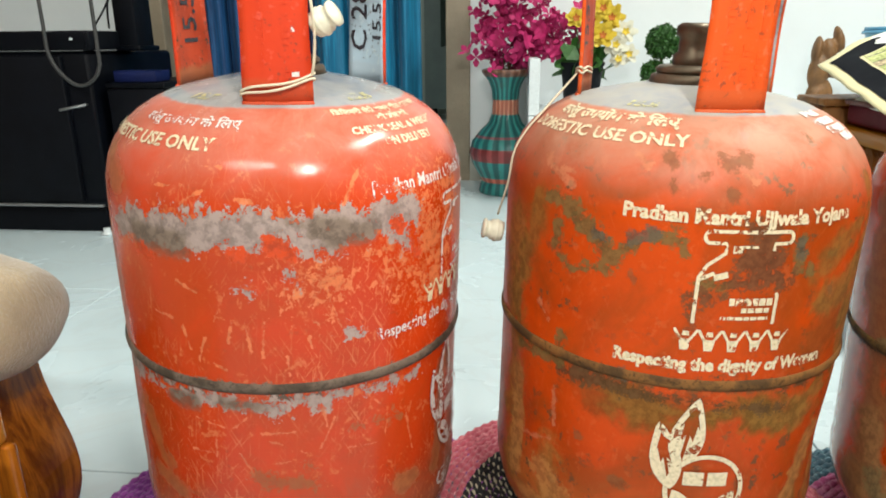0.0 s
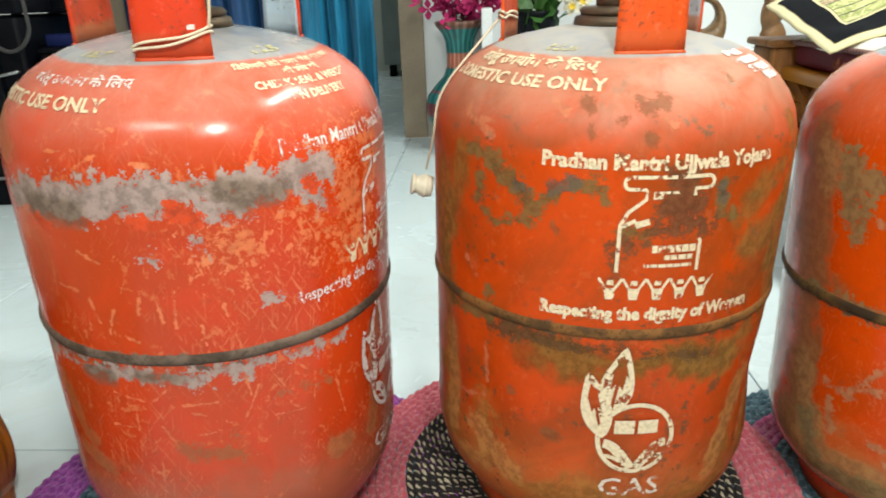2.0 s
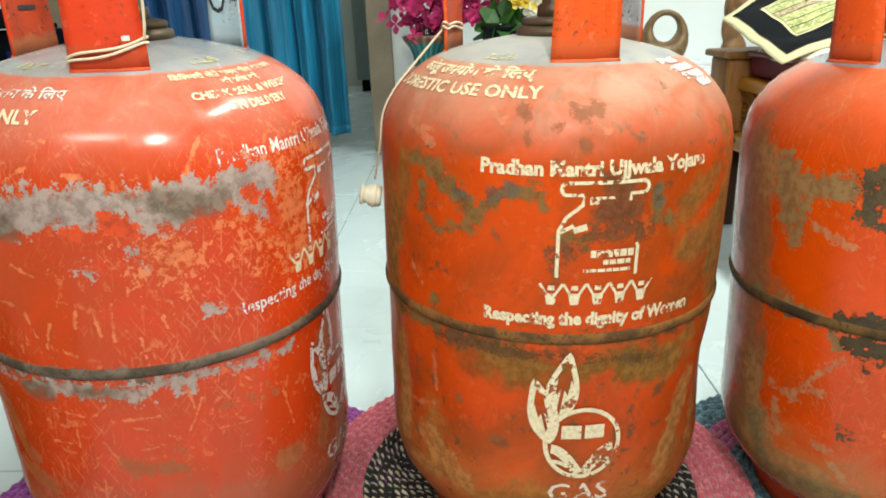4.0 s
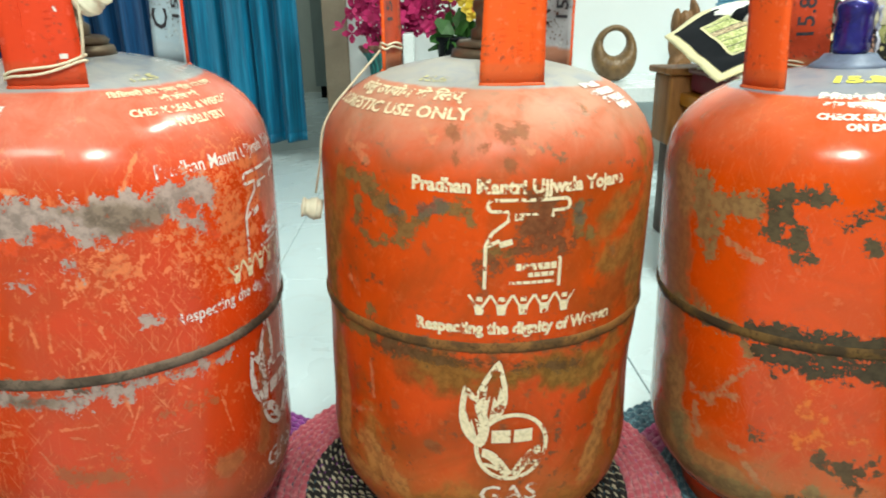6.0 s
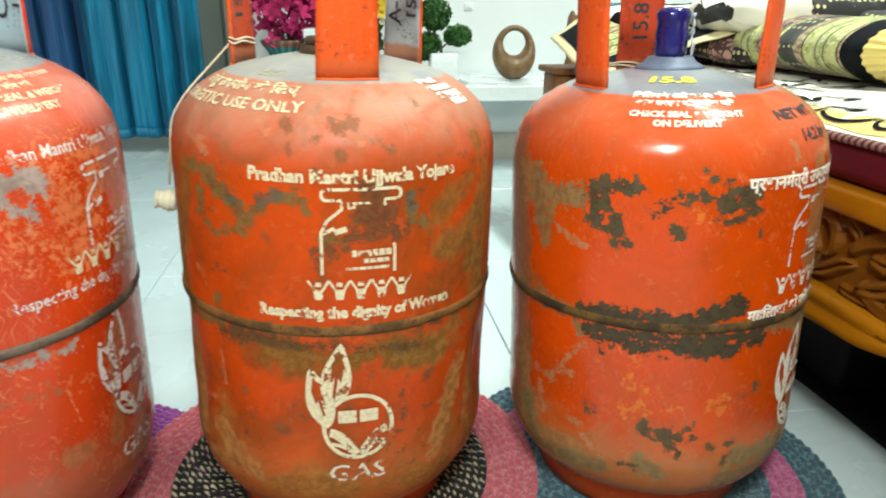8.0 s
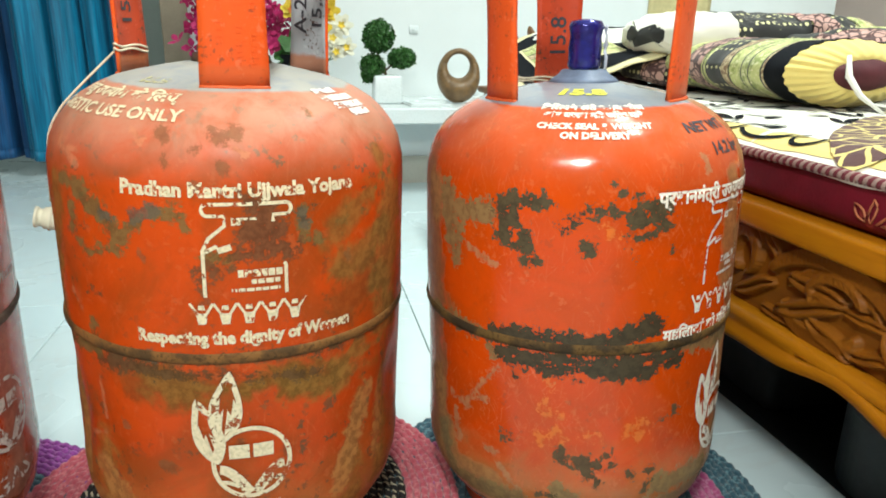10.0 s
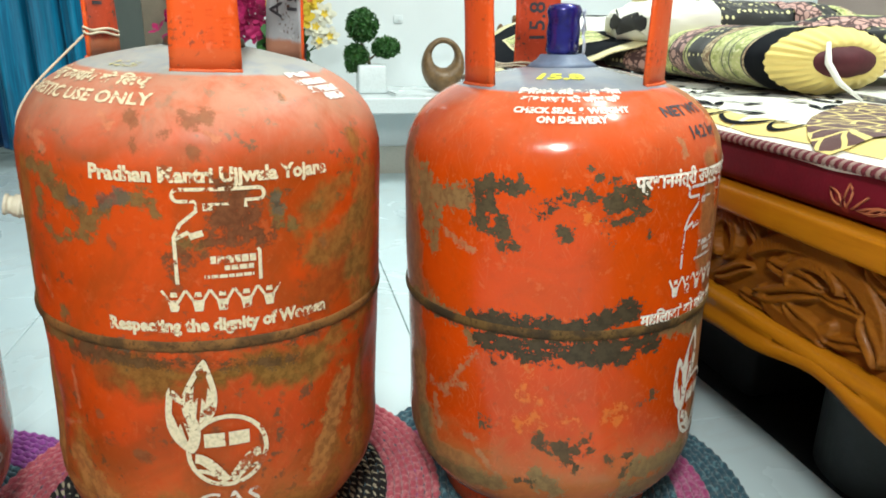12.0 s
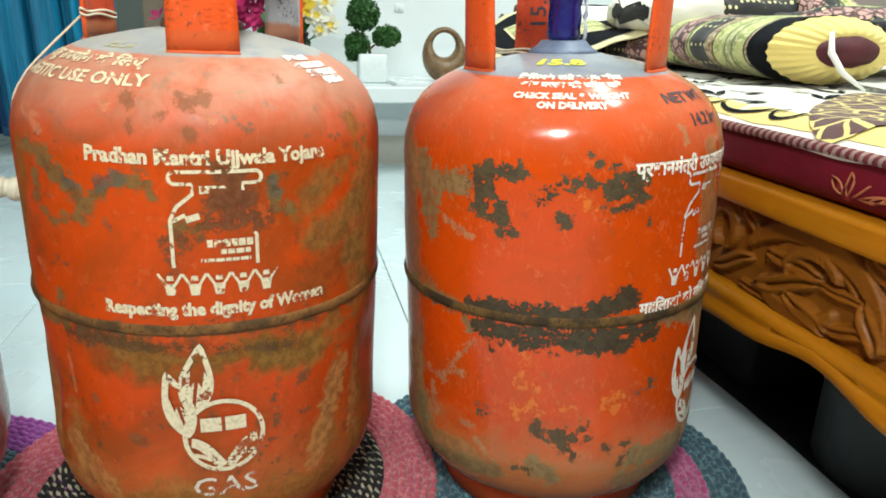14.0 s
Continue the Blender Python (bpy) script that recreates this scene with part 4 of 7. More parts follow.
painted(lot("15.5", 0.016, 0.04), YELLOW_FADED, cyl_1, 0.263, -25, 0.2135, "stencil_text")
painted(lot("15.5", 0.016, 0.04), YELLOW_FADED, cyl_1, 0.263, 55, 0.2135, "stencil_text")

# writing on the second cylinder
painted(lot("DOMESTIC USE ONLY", 0.0165, 0.03, align="RIGHT"), WHITE_INK[1], cyl_2, 0.256, -11.5, 0.1925)
painted(lot("घरेलू उपयोग के िलए", 0.0165, 0.04, align="RIGHT"), WHITE_INK[1], cyl_2, 0.256, -15, 0.2040)
painted(lot("Pradhan Mantri Ujjwala Yojana", 0.0150, 0.045, 0.98), WHITE_INK[1], cyl_2, 0.256, 6, 0.1425)
painted(stove_badge(), WHITE_INK[1], cyl_2, 0.256, 6, 0.070, "printed_badge")
painted(notch_row(5), WHITE_INK[1], cyl_2, 0.256, 6.5, 0.045, "printed_badge")
painted(lot("Respecting the dignity of Women", 0.0148, 0.05, 0.88), WHITE_INK[1], cyl_2, 0.256, 6.2, 0.0225)
painted(flame_mark(), WHITE_INK[1], cyl_2, 0.256, 0, -0.075, "printed_mark")
painted(lot("GAS", 0.026, 0.01, 1.15), FAINT_INK, cyl_2, 0.256, 5, -0.147)
for y, l, x0 in ((0.018, 0.030, -0.030), (0.007, 0.042, -0.030), (-0.003, 0.040, -0.022), (-0.012, 0.026, -0.010)):
    bm = bmesh.new()
    for x, w in ((0.0, 0.24), (0.25, 0.40), (0.66, 0.34)):
        patch(bm, [(x0 + l * x, y - 0.004), (x0 + l * (x + w), y - 0.0038), (x0 + l * (x + w), y + 0.0042), (x0 + l * x, y + 0.004)])
    painted(bm, WHITE_INK[0], cyl_2, 0.256, 55, 0.200, "printed_bar")
painted(lot("15.5", 0.016, 0.04), YELLOW_FADED, cyl_2, 0.256, -35, 0.2135, "stencil_text")

# writing on the third cylinder
for body, h, size in (("िडिलवरी लेते समय सील", 0.2092, 0.0105), ("और वजन की जाँच करें", 0.2040, 0.0105), ("CHECK SEAL & WEIGHT", 0.1960, 0.0092), ("ON DELIVERY", 0.1892, 0.0095)):
    painted(lot(body, size, 0.055), WHITE_INK[2], cyl_3, 0.240, -17.7, h)
painted(lot("NET WT", 0.0165, 0.03, align="LEFT"), BLACK_INK, cyl_3, 0.240, 18, 0.1924)
painted(lot("14.2 kg", 0.0165, 0.03, align="LEFT"), BLACK_INK, cyl_3, 0.240, 26.5, 0.1748)
painted(lot("प्रधानमंत्री उज्ज्वला योजना", 0.0160, 0.04, 1.0, "LEFT"), WHITE_INK[2], cyl_3, 0.240, 2, 0.139)
painted(stove_badge(), WHITE_INK[0], cyl_3, 0.240, 34, 0.068, "printed_badge")
painted(notch_row(5), WHITE_INK[2], cyl_3, 0.240, 34, 0.040, "printed_badge")
painted(lot("महिलाओं को मिला सम्मान", 0.0150, 0.04, 1.0, "LEFT"), WHITE_INK[2], cyl_3, 0.240, 7.6, 0.0132)
painted(flame_mark(), WHITE_INK[2], cyl_3, 0.240, 38, -0.080, "printed_mark")
painted(lot("15.8", 0.0240, 0.05, 1.10), YELLOW_INK, cyl_3, 0.240, -24, 0.2195, "stencil_text")

STAYS = {c: [o for o in c.children if o.name.startswith("stay")] for c in (cyl_1, cyl_2, cyl_3)}
plate_text("C 28", 0.030, 0.060, -0.011, STAYS[cyl_1][1], BLACK_INK)
plate_text("15.5", 0.022, 0.058, 0.016, STAYS[cyl_1][1], BLACK_INK)
plate_text("15.5", 0.029, 0.058, 0.002, STAYS[cyl_1][2], BLACK_INK)
plate_text("A-28", 0.023, 0.064, -0.012, STAYS[cyl_2][1], BLACK_INK)
plate_text("15.5", 0.023, 0.064, 0.012, STAYS[cyl_2][1], BLACK_INK)
plate_text("15.5", 0.024, 0.062, 0.0, STAYS[cyl_2][2], BLACK_INK)
plate_text("15.8", 0.026, 0.058, 0.0, STAYS[cyl_3][1], BLACK_INK)

def raised_marks(parent, columns, material, seed):
    """Columns of small raised marks, too worn to read, on a stay's outer face."""
    rnd = random.Random(seed)
    bm = bmesh.new()
    for x, z0, z1, w in columns:
        z = z0
        while z < z1:
            tall = rnd.uniform(0.0022, 0.0045)
            if rnd.random() < 0.8:
                wide = w * rnd.uniform(0.55, 1.0)
                front, back = [], []
                for xx, zz in ((x - wide / 2, z), (x + wide / 2, z), (x + wide / 2, z + tall), (x - wide / 2, z + tall)):
                    rr = 0.098 + 0.0016 + 0.004 * (zz / 0.135) ** 2
                    front.append(bm.verts.new(((rr + 0.0005) * math.sin(xx / 0.098), -(rr + 0.0005) * math.cos(xx / 0.098), zz)))
                    back.append(bm.verts.new(((rr - 0.0003) * math.sin(xx / 0.098), -(rr - 0.0003) * math.cos(xx / 0.098), zz)))
                bm.faces.new(front)
                for i in range(4):
                    bm.faces.new((front[i], back[i], back[(i + 1) % 4], front[(i + 1) % 4]))
            z += tall + rnd.uniform(0.001, 0.002)
    return tagged(part("embossing", bm, material, parent, smooth=False), kind="stuff")


raised_marks(STAYS[cyl_1][0], ((0.008, 0.012, 0.095, 0.005), (-0.010, 0.03, 0.09, 0.004)), PLATE_RED, 4)
raised_marks(STAYS[cyl_1][0], ((0.014, 0.022, 0.026, 0.006), (0.013, 0.045, 0.060, 0.004)), WHITE_INK[0], 5)
raised_marks(STAYS[cyl_2][0], ((-0.010, 0.03, 0.10, 0.006), (0.004, 0.025, 0.10, 0.006), (0.015, 0.02, 0.09, 0.005)), PLATE_ORANGE, 6)

# valves
def valve(ob, seam_h, wrapped_up):
    z = seam_h + 0.013 + 0.2245 * RISE.get(seam_h, 1.0)
    if wrapped_up:
        bm = lathe(bmesh.new(), [(0.014, 0.0), (0.0165, 0.004), (0.0155, 0.012), (0.0165, 0.022), (0.0155, 0.032), (0.017, 0.041), (0.015, 0.046), (0.006, 0.048)], 24, True)
        for v in bm.verts:
            k = 1 + 0.10 * wobble(v.co.x * 160, v.co.y * 160, v.co.z * 120)
            v.co.x *= k
            v.co.y *= k
        p = part("valve_wrap", bm, BLUE_FOIL, ob, "crumpled blue foil seal")
        p.matrix_basis = pose(0, 0, z)
        tail = sheet(bmesh.new(), 6, 14, lambda u, v: Vector((0.016 + 0.006 * u + 0.004 * wobble(v * 6, u * 3, 2.0), -0.012 + 0.010 * u + 0.004 * wobble(v * 5, u * 2, 8.0), -0.002 + 0.044 * v)))
        t = part("seal_tail", tail, CLEAR_FILM, ob, "crumpled pale end of the seal")
        t.matrix_basis = pose(0, 0, z)
        solid(t, 0.0006)
        return
    p = part("valve", lathe(bmesh.new(), [(0.014, 0.0), (0.017, 0.002), (0.017, 0.012), (0.013, 0.015), (0.013, 0.027), (0.016, 0.030), (0.016, 0.037), (0.012, 0.040)], 24, True), BRASS, ob, "tarnished brass valve")
    p.matrix_basis = pose(0, 0, z)
    lip = lathe(bmesh.new(), [(0.030, 0.0), (0.031, 0.003), (0.028, 0.006), (0.020, 0.007)], 32, True)
    p2 = part("valve_collar", lip, BRASS, ob)
    p2.matrix_basis = pose(0, 0, z - 0.003)


valve(cyl_1, 0.263, False)
valve(cyl_2, 0.256, False)
valve(cyl_3, 0.240, True)


def plug(place, turn, name, label):
    ob = thing(name, place, turn, label, "plastic plug")
    part("cap", lathe(bmesh.new(), [(0.002, -0.009), (0.0095, -0.009), (0.0105, -0.006), (0.0105, 0.003), (0.0085, 0.004), (0.0085, 0.008), (0.010, 0.0085), (0.010, 0.011), (0.002, 0.012)], 24, True), CAP, ob)
    part("rib", lathe(bmesh.new(), [(0.0107, -0.004), (0.0116, -0.003), (0.0116, -0.001), (0.0107, 0.0)], 24), CAP, ob)
    return ob


# ---- cords and plugs on the cylinders ----
def cylinder_point(ob, x, y, z):
    return ob.matrix_world @ Vector((x, y, z))


bpy.context.view_layer.update()
TOP_1, TOP_2 = 0.258 + 0.2115, 0.256 + 0.2115


def cord_round_stay(ob, angle, height, tilt, loops, name="cord", label="thin cream cord tied round the stay"):
    """A cord wound round a plate at the given angle and height over the plate's foot."""
    bm = bmesh.new()
    for k in range(loops):
        pts = []
        for i in range(33):
            a = 2 * math.pi * i / 32
            w, d = 0.0285 * math.cos(a), 0.0042 * math.sin(a)
            ang = radians(angle) + w / 0.098
            rr = 0.0985 + d
            pts.append((rr * math.sin(ang), -rr * math.cos(ang), height + 0.0035 * k + tilt * w + 0.0012 * math.sin(3 * a + k)))
        tube(bm, pts[:-1], 0.0011, 6, True)
    return part(name, bm, CORD, ob, label)


cord_round_stay(cyl_1, 14, TOP_1 + 0.023, 0.22, 2)
cord_round_stay(cyl_2, -106, TOP_2 + 0.020, 0.05, 2)
cord_round_stay(cyl_3, 190, 0.240 + 0.2115 + 0.010, 0.05, 2)


def rope(name, pts, radius, material, label, category="cord"):
    smooth_pts = []
    for k in range(len(pts) - 1):
        p0, p1, p2, p3 = [Vector(pts[min(max(j, 0), len(pts) - 1)]) for j in (k - 1, k, k + 1, k + 2)]
        for i in range(6):
            t = i / 6
            smooth_pts.append(0.5 * ((2 * p1) + (p2 - p0) * t + (2 * p0 - 5 * p1 + 4 * p2 - p3) * t * t + (3 * p1 - p0 - 3 * p2 + p3) * t ** 3))
    smooth_pts.append(Vector(pts[-1]))
    ob = part(name, tube(bmesh.new(), smooth_pts, radius, 6), material)
    return tagged(ob, label, category)


# from the second cylinder's rear stay over the dome and down its side to a hanging plug
def shell_point(ob, seam_h, deg, h, lift=0.0014):
    r, hh, (nr, nh) = on_shell(arc_at(h))
    a = radians(deg)
    return cylinder_point(ob, (r + lift * nr) * math.sin(a), -(r + lift * nr) * math.cos(a), seam_h + hh + lift * nh)


a = radians(-106 + 12)
knot = cylinder_point(cyl_2, 0.100 * math.sin(a), -0.100 * math.cos(a), TOP_2 + 0.021)
rope("twine", [knot, shell_point(cyl_2, 0.256, -84, 0.196, 0.003), shell_point(cyl_2, 0.256, -83, 0.180), shell_point(cyl_2, 0.256, -83, 0.160), shell_point(cyl_2, 0.256, -84, 0.13), (-0.012, 0.662, 0.366)],
     0.0011, CORD, "thin cream cord hanging down the grimy cylinder's side")
plug((-0.016, 0.661, 0.350), (0, -78, 8), "plastic_plug", "cream plastic valve plug hanging on a cord")
rope("twine", [cylinder_point(cyl_1, 0.0488, -0.0875, TOP_1 + 0.032), cylinder_point(cyl_1, 0.052, -0.090, TOP_1 + 0.045), cylinder_point(cyl_1, 0.053, -0.090, TOP_1 + 0.066), cylinder_point(cyl_1, 0.050, -0.088, TOP_1 + 0.09)],
     0.0012, CORD, "thin cream cord tied to the red cylinder's stay")
q = cylinder_point(cyl_1, 0.058, -0.080, TOP_1 + 0.073)
plug(tuple(q), (20, 60, 10), "plastic_plug", "cream plastic valve plug tied beside the stay")

# ---- braided mats ----
def braid_material(name, a, b, scale=1.0, mixup=0.5):
    m, nt, bs = nodes_of(name)
    g = Net(nt)
    co = g.coords()
    n1, n2 = g.noise(co, 95 * scale, 2, 0.5), g.noise(co, 420, 3, 0.6)
    col = g.mix(g.ramp(n1, mixup - 0.03, mixup + 0.05), a, b)
    col = g.mix(g.ramp(n2, 0.45, 0.75, 0, 0.6), col, tuple(c * 0.5 for c in a))
    g.put(bs.inputs["Base Color"], col)
    bs.inputs["Roughness"].default_value = 0.9
    bs.inputs["Sheen Weight"].default_value = 0.3
    g.bump(bs, n2, 0.6, 0.001)
    return m


PINK = braid_material("pink_jute", (0.50, 0.085, 0.12), (0.62, 0.20, 0.22), 1.6, 0.55)
PURPLE = braid_material("purple_jute", (0.22, 0.03, 0.25), (0.34, 0.07, 0.36), 1.6)
TEAL = braid_material("teal_jute", (0.030, 0.085, 0.12), (0.12, 0.24, 0.28), 1.6, 0.56)


def plait_material(name, a, b):
    """Black plait with short cream dashes that lean along the strands."""
    m, nt, bs = nodes_of(name)
    g = Net(nt)
    co = g.coords()
    sep = nt.nodes.new("ShaderNodeSeparateXYZ")
    nt.links.new(co, sep.inputs[0])
    ang = g.math("ARCTAN2", sep.outputs[1], sep.outputs[0])
    rad = g.vec("LENGTH", co, (0, 0, 0))
    dash = g.math("SINE", g.math("ADD", g.math("MULTIPLY", ang, 84.0), g.math("MULTIPLY", rad, 520.0)))
    ply = g.math("SINE", g.math("MULTIPLY", rad, 370.0))
    n1, n2 = g.noise(co, 70, 3, 0.6), g.noise(co, 420, 3, 0.6)
    pick = g.math("ADD", g.math("MULTIPLY", dash, ply), g.math("MULTIPLY", g.math("SUBTRACT", n1, 0.5), 2.2))
    col = g.mix(g.ramp(pick, 0.38, 0.6), a, b)
    g.put(bs.inputs["Base Color"], g.mix(g.ramp(n2, 0.45, 0.75, 0, 0.6), col, a))
    bs.inputs["Roughness"].default_value = 0.9
    g.bump(bs, n2, 0.6, 0.001)
    return m


BLACK_CREAM = plait_material("black_and_cream_plait", (0.014, 0.011, 0.011), (0.50, 0.43, 0.30))
MAUVE = braid_material("mauve_jute", (0.42, 0.06, 0.20), (0.52, 0.16, 0.30), 1.6)


def braided_mat(place, zones, label, turn=0.0, pitch=0.0085):
    """Concentric plaited ropes; zones: outer radius and material, from the middle outwards."""
    ob = thing("braided_mat", place, (0, 0, turn), label, "mat", "round mats under the cylinders")
    inner = 0.0
    names = ["centre_braid", "middle_braid", "outer_braid"]
    for zi, (outer, material) in enumerate(zones):
        bm = bmesh.new()
        count = max(1, round((outer - inner) / pitch))
        for k in range(count):
            r = inner + (k + 0.5) * (outer - inner) / count
            seg = max(18, int(2 * math.pi * r / 0.0042))
            pts, rad = [], []
            half = (outer - inner) / count * 0.55
            strand = max(3, round(2 * math.pi * r / 0.015))
            rings = []
            ph = random.random() * 6
            for i in range(seg):
                a = 2 * math.pi * i / seg
                lump = math.sin(strand * a + ph + 1.6 * (k % 2))
                ring = []
                for j in range(6):
                    b = 2 * math.pi * j / 6
                    rr = r + half * math.cos(b) * (1 + 0.12 * lump)
                    zz = 0.0042 + (0.0042 + 0.0016 * lump) * math.sin(b)
                    ring.append(bm.verts.new((rr * math.cos(a), rr * math.sin(a), max(zz, 0.0))))
                rings.append(ring)
            for i in range(seg):
                u, v = rings[i], rings[(i + 1) % seg]
                for j in range(6):
                    bm.faces.new((u[j], u[(j + 1) % 6], v[(j + 1) % 6], v[j]))
        part(names[zi], bm, material, ob)
        inner = outer
    return ob


braided_mat((-0.225, 0.615, 0.0), [(0.195, TEAL), (0.255, PURPLE)], "round braided jute mat in purple and teal")
braided_mat((0.135, 0.672, 0.003), [(0.187, BLACK_CREAM), (0.248, PINK)], "round braided jute mat, pink with a black and cream middle")
braided_mat((0.505, 0.622, 0.0), [(0.150, TEAL), (0.188, MAUVE), (0.232, TEAL)], "round braided jute mat in teal and mauve rings")

# ---- armchair ----
CHAIR_CLOTH = plain("beige_plush", (0.40, 0.30, 0.18), 0.95, dark=0.82, scale=26, fine=300, relief=0.8, distance=0.003, sheen=0.6)
CHAIR_WOOD = wood("varnished_teak", (0.50, 0.155, 0.012), (0.11, 0.024, 0.004), 0.20, 2, 20.0)
CHAIR_RAIL = wood("honey_teak", (0.60, 0.25, 0.025), (0.36, 0.11, 0.010), 0.22, 0, 16.0)


def armchair():
    ob = thing("armchair", (-0.505, 0.580, 0), (0, 0, 0), "beige plush armchair with dark varnished wooden arm fronts", "armchair")
    # the padded roll on the arm, running away to the left
    def pad(u, v):
        a = 2 * math.pi * u
        k = v
        end = math.sqrt(max(0.0, 1 - max(0.0, (k - 0.82) / 0.18) ** 2.2))
        ry, rz = 0.090 * (0.55 + 0.45 * end), 0.062 * (0.35 + 0.65 * end)
        x = -0.42 + 0.482 * k
        return Vector((x, -0.03 + ry * math.cos(a), 0.278 + 0.045 * (1 - k) + rz * math.sin(a) + 0.004 * wobble(x * 14, math.cos(a) * 2, math.sin(a) * 2)))
    bm = sheet(bmesh.new(), 40, 40, pad)
    bmesh.ops.remove_doubles(bm, verts=bm.verts, dist=0.0004)
    bmesh.ops.holes_fill(bm, edges=bm.edges)
    part("arm_pad", bm, CHAIR_CLOTH, ob, "beige plush arm pad")
    # the shaped wooden front under the pad
    def front(off):
        pts = []
        for i in range(21):
            t = i / 20
            z = 0.245 * (1 - t)
            xr = 0.0 + 0.022 * math.sin(math.pi * min(1, t * 1.1)) * 1.0 - 0.012 * math.sin(2 * math.pi * t) + 0.012 * t ** 4
            pts.append((xr, z))
        left = [(x - 0.075 - 0.05 * math.exp(-((z - 0.25) / 0.06) ** 2), z) for x, z in pts]
        return pts, left
    pts, left = front(0)
    bm = bmesh.new()
    rows = []
    for (xr, z), (xl, _) in zip(pts, left):
        row = []
        for i in range(9):
            f = i / 8
            bow = -0.020 * math.sin(math.pi * f) - 0.006 * math.cos(4 * math.pi * f)
            row.append(bm.verts.new((xl + (xr - xl) * f, -0.055 + bow, z)))
        back = [bm.verts.new((xr, 0.04, z)), bm.verts.new((xl, 0.04, z))]
        rows.append(row + back)
    n = len(rows[0])
    for a_, b_ in zip(rows, rows[1:]):
        for i in range(n):
            bm.faces.new((a_[i], b_[i], b_[(i + 1) % n], a_[(i + 1) % n]))
    bm.faces.new(rows[0])
    bm.faces.new(rows[-1][::-1])
    part("front_leg", bm, CHAIR_WOOD, ob, "bowed varnished wooden front leg", smooth=False)
    part("side_panel", box_bm((-0.62, -0.045, 0.06), (-0.11, 0.03, 0.235), 0.012), CHAIR_WOOD, ob)
    part("seat_side", box_bm((-0.62, -0.42, 0.03), (-0.085, -0.062, 0.20), 0.03, 4), CHAIR_CLOTH, ob)
    part("front_rail", box_bm((-0.30, -0.098, 0.185), (0.055, -0.078, 0.262), 0.006, 3), CHAIR_RAIL, ob, "honey varnished front rail")
    part("arch_panel", box_bm((-0.30, -0.090, 0.03), (0.062, -0.078, 0.186), 0.004), CHAIR_WOOD, ob)
    part("seat_cushion", box_bm((-0.45, -0.42, 0.03), (0.098, -0.124, 0.232), 0.04, 5), CHAIR_CLOTH, ob, "beige plush seat cushion")
    part("back_leg", box_bm((-0.62, -0.04, 0.0), (-0.57, 0.02, 0.07), 0.006), CHAIR_WOOD, ob)
    return ob


armchair()

# ---- black media cabinet ----
BLACK = plain("black_lacquer", (0.003, 0.004, 0.007), 0.35, dark=0.6, scale=6, spec=0.12)
BLACK_MATT = plain("matt_black_plastic", (0.004, 0.005, 0.008), 0.5, dark=0.6, spec=0.12)
GREY_METAL = plain("dull_silver_trim", (0.36, 0.37, 0.38), 0.35, 0.7)
BLUE_BOX = plain("blue_card", (0.008, 0.016, 0.09), 0.5, spec=0.2)
CABLE = plain("grey_cable_sleeve", (0.05, 0.05, 0.05), 0.6, scale=200, relief=0.8)


def media_cabinet():
    ob = thing("media_cabinet", (-1.85, 1.815, 0), (0, 0, 0), "black lacquered media cabinet with a silver strip", "cabinet")
    part("body", box_bm((0.0, 0.02, 0.075), (0.685, 0.50, 0.515), 0.012), BLACK, ob)
    part("door", box_bm((0.30, 0.0, 0.095), (0.615, 0.020, 0.505), 0.004), BLACK_MATT, ob)
    part("plinth", box_bm((0.02, 0.03, 0.0), (0.665, 0.48, 0.074), 0.004), BLACK_MATT, ob)
    part("trim", box_bm((0.34, -0.006, 0.083), (0.68, 0.004, 0.090), 0.001), GREY_METAL, ob, "dull silver strip")
    h = part("handle", tube(bmesh.new(), [(0.60, -0.012, 0.36), (0.68, -0.012, 0.375)], 0.004, 8), GREY_METAL, ob, "silver bar handle")
    for x, z in ((0.606, 0.361), (0.672, 0.3735)):
        part("handle_post", tube(bmesh.new(), [(x, -0.012, z), (x, 0.006, z)], 0.003, 6), GREY_METAL, h)
    part("foot", lathe(bmesh.new(), [(0.016, 0.0), (0.018, 0.002), (0.018, 0.006), (0.010, 0.010), (0.010, 0.02)], 20, True), STONE, ob, "white plastic foot").matrix_basis = pose(0.676, 0.0, 0)
    return ob


media_cabinet()


def set_top_box():
    ob = thing("set_top_box", (-1.75, 1.83, 0.5155), (0, 0, 0), "flat black set-top box on the cabinet", "set-top box")
    part("case", box_bm((0.0, 0.0, 0.003), (0.60, 0.26, 0.055), 0.004), BLACK_MATT, ob)
    part("front_panel", box_bm((0.01, -0.003, 0.008), (0.59, 0.0, 0.050), 0.001), BLACK, ob)
    part("label_plate", box_bm((0.545, -0.0045, 0.030), (0.555, -0.003, 0.036)), STONE, ob, "small white sticker")
    for x in (0.04, 0.56):
        part("foot", box_bm((x, 0.03, 0.0), (x + 0.02, 0.05, 0.003)), BLACK_MATT, ob)
    return ob


set_top_box()


def screen_stand():
    ob = thing("speaker_tower", (-1.13, 1.98, 0), (0, 0, 0), "slim black speaker tower behind the cabinet", "speaker")
    part("column", box_bm((-0.03, 0.0, 0.515), (0.035, 0.10, 1.15), 0.006), BLACK_MATT, ob)
    part("base", box_bm((-0.03, -0.01, 0.5155), (0.045, 0.11, 0.53), 0.004), BLACK, ob)
    return ob


screen_stand()


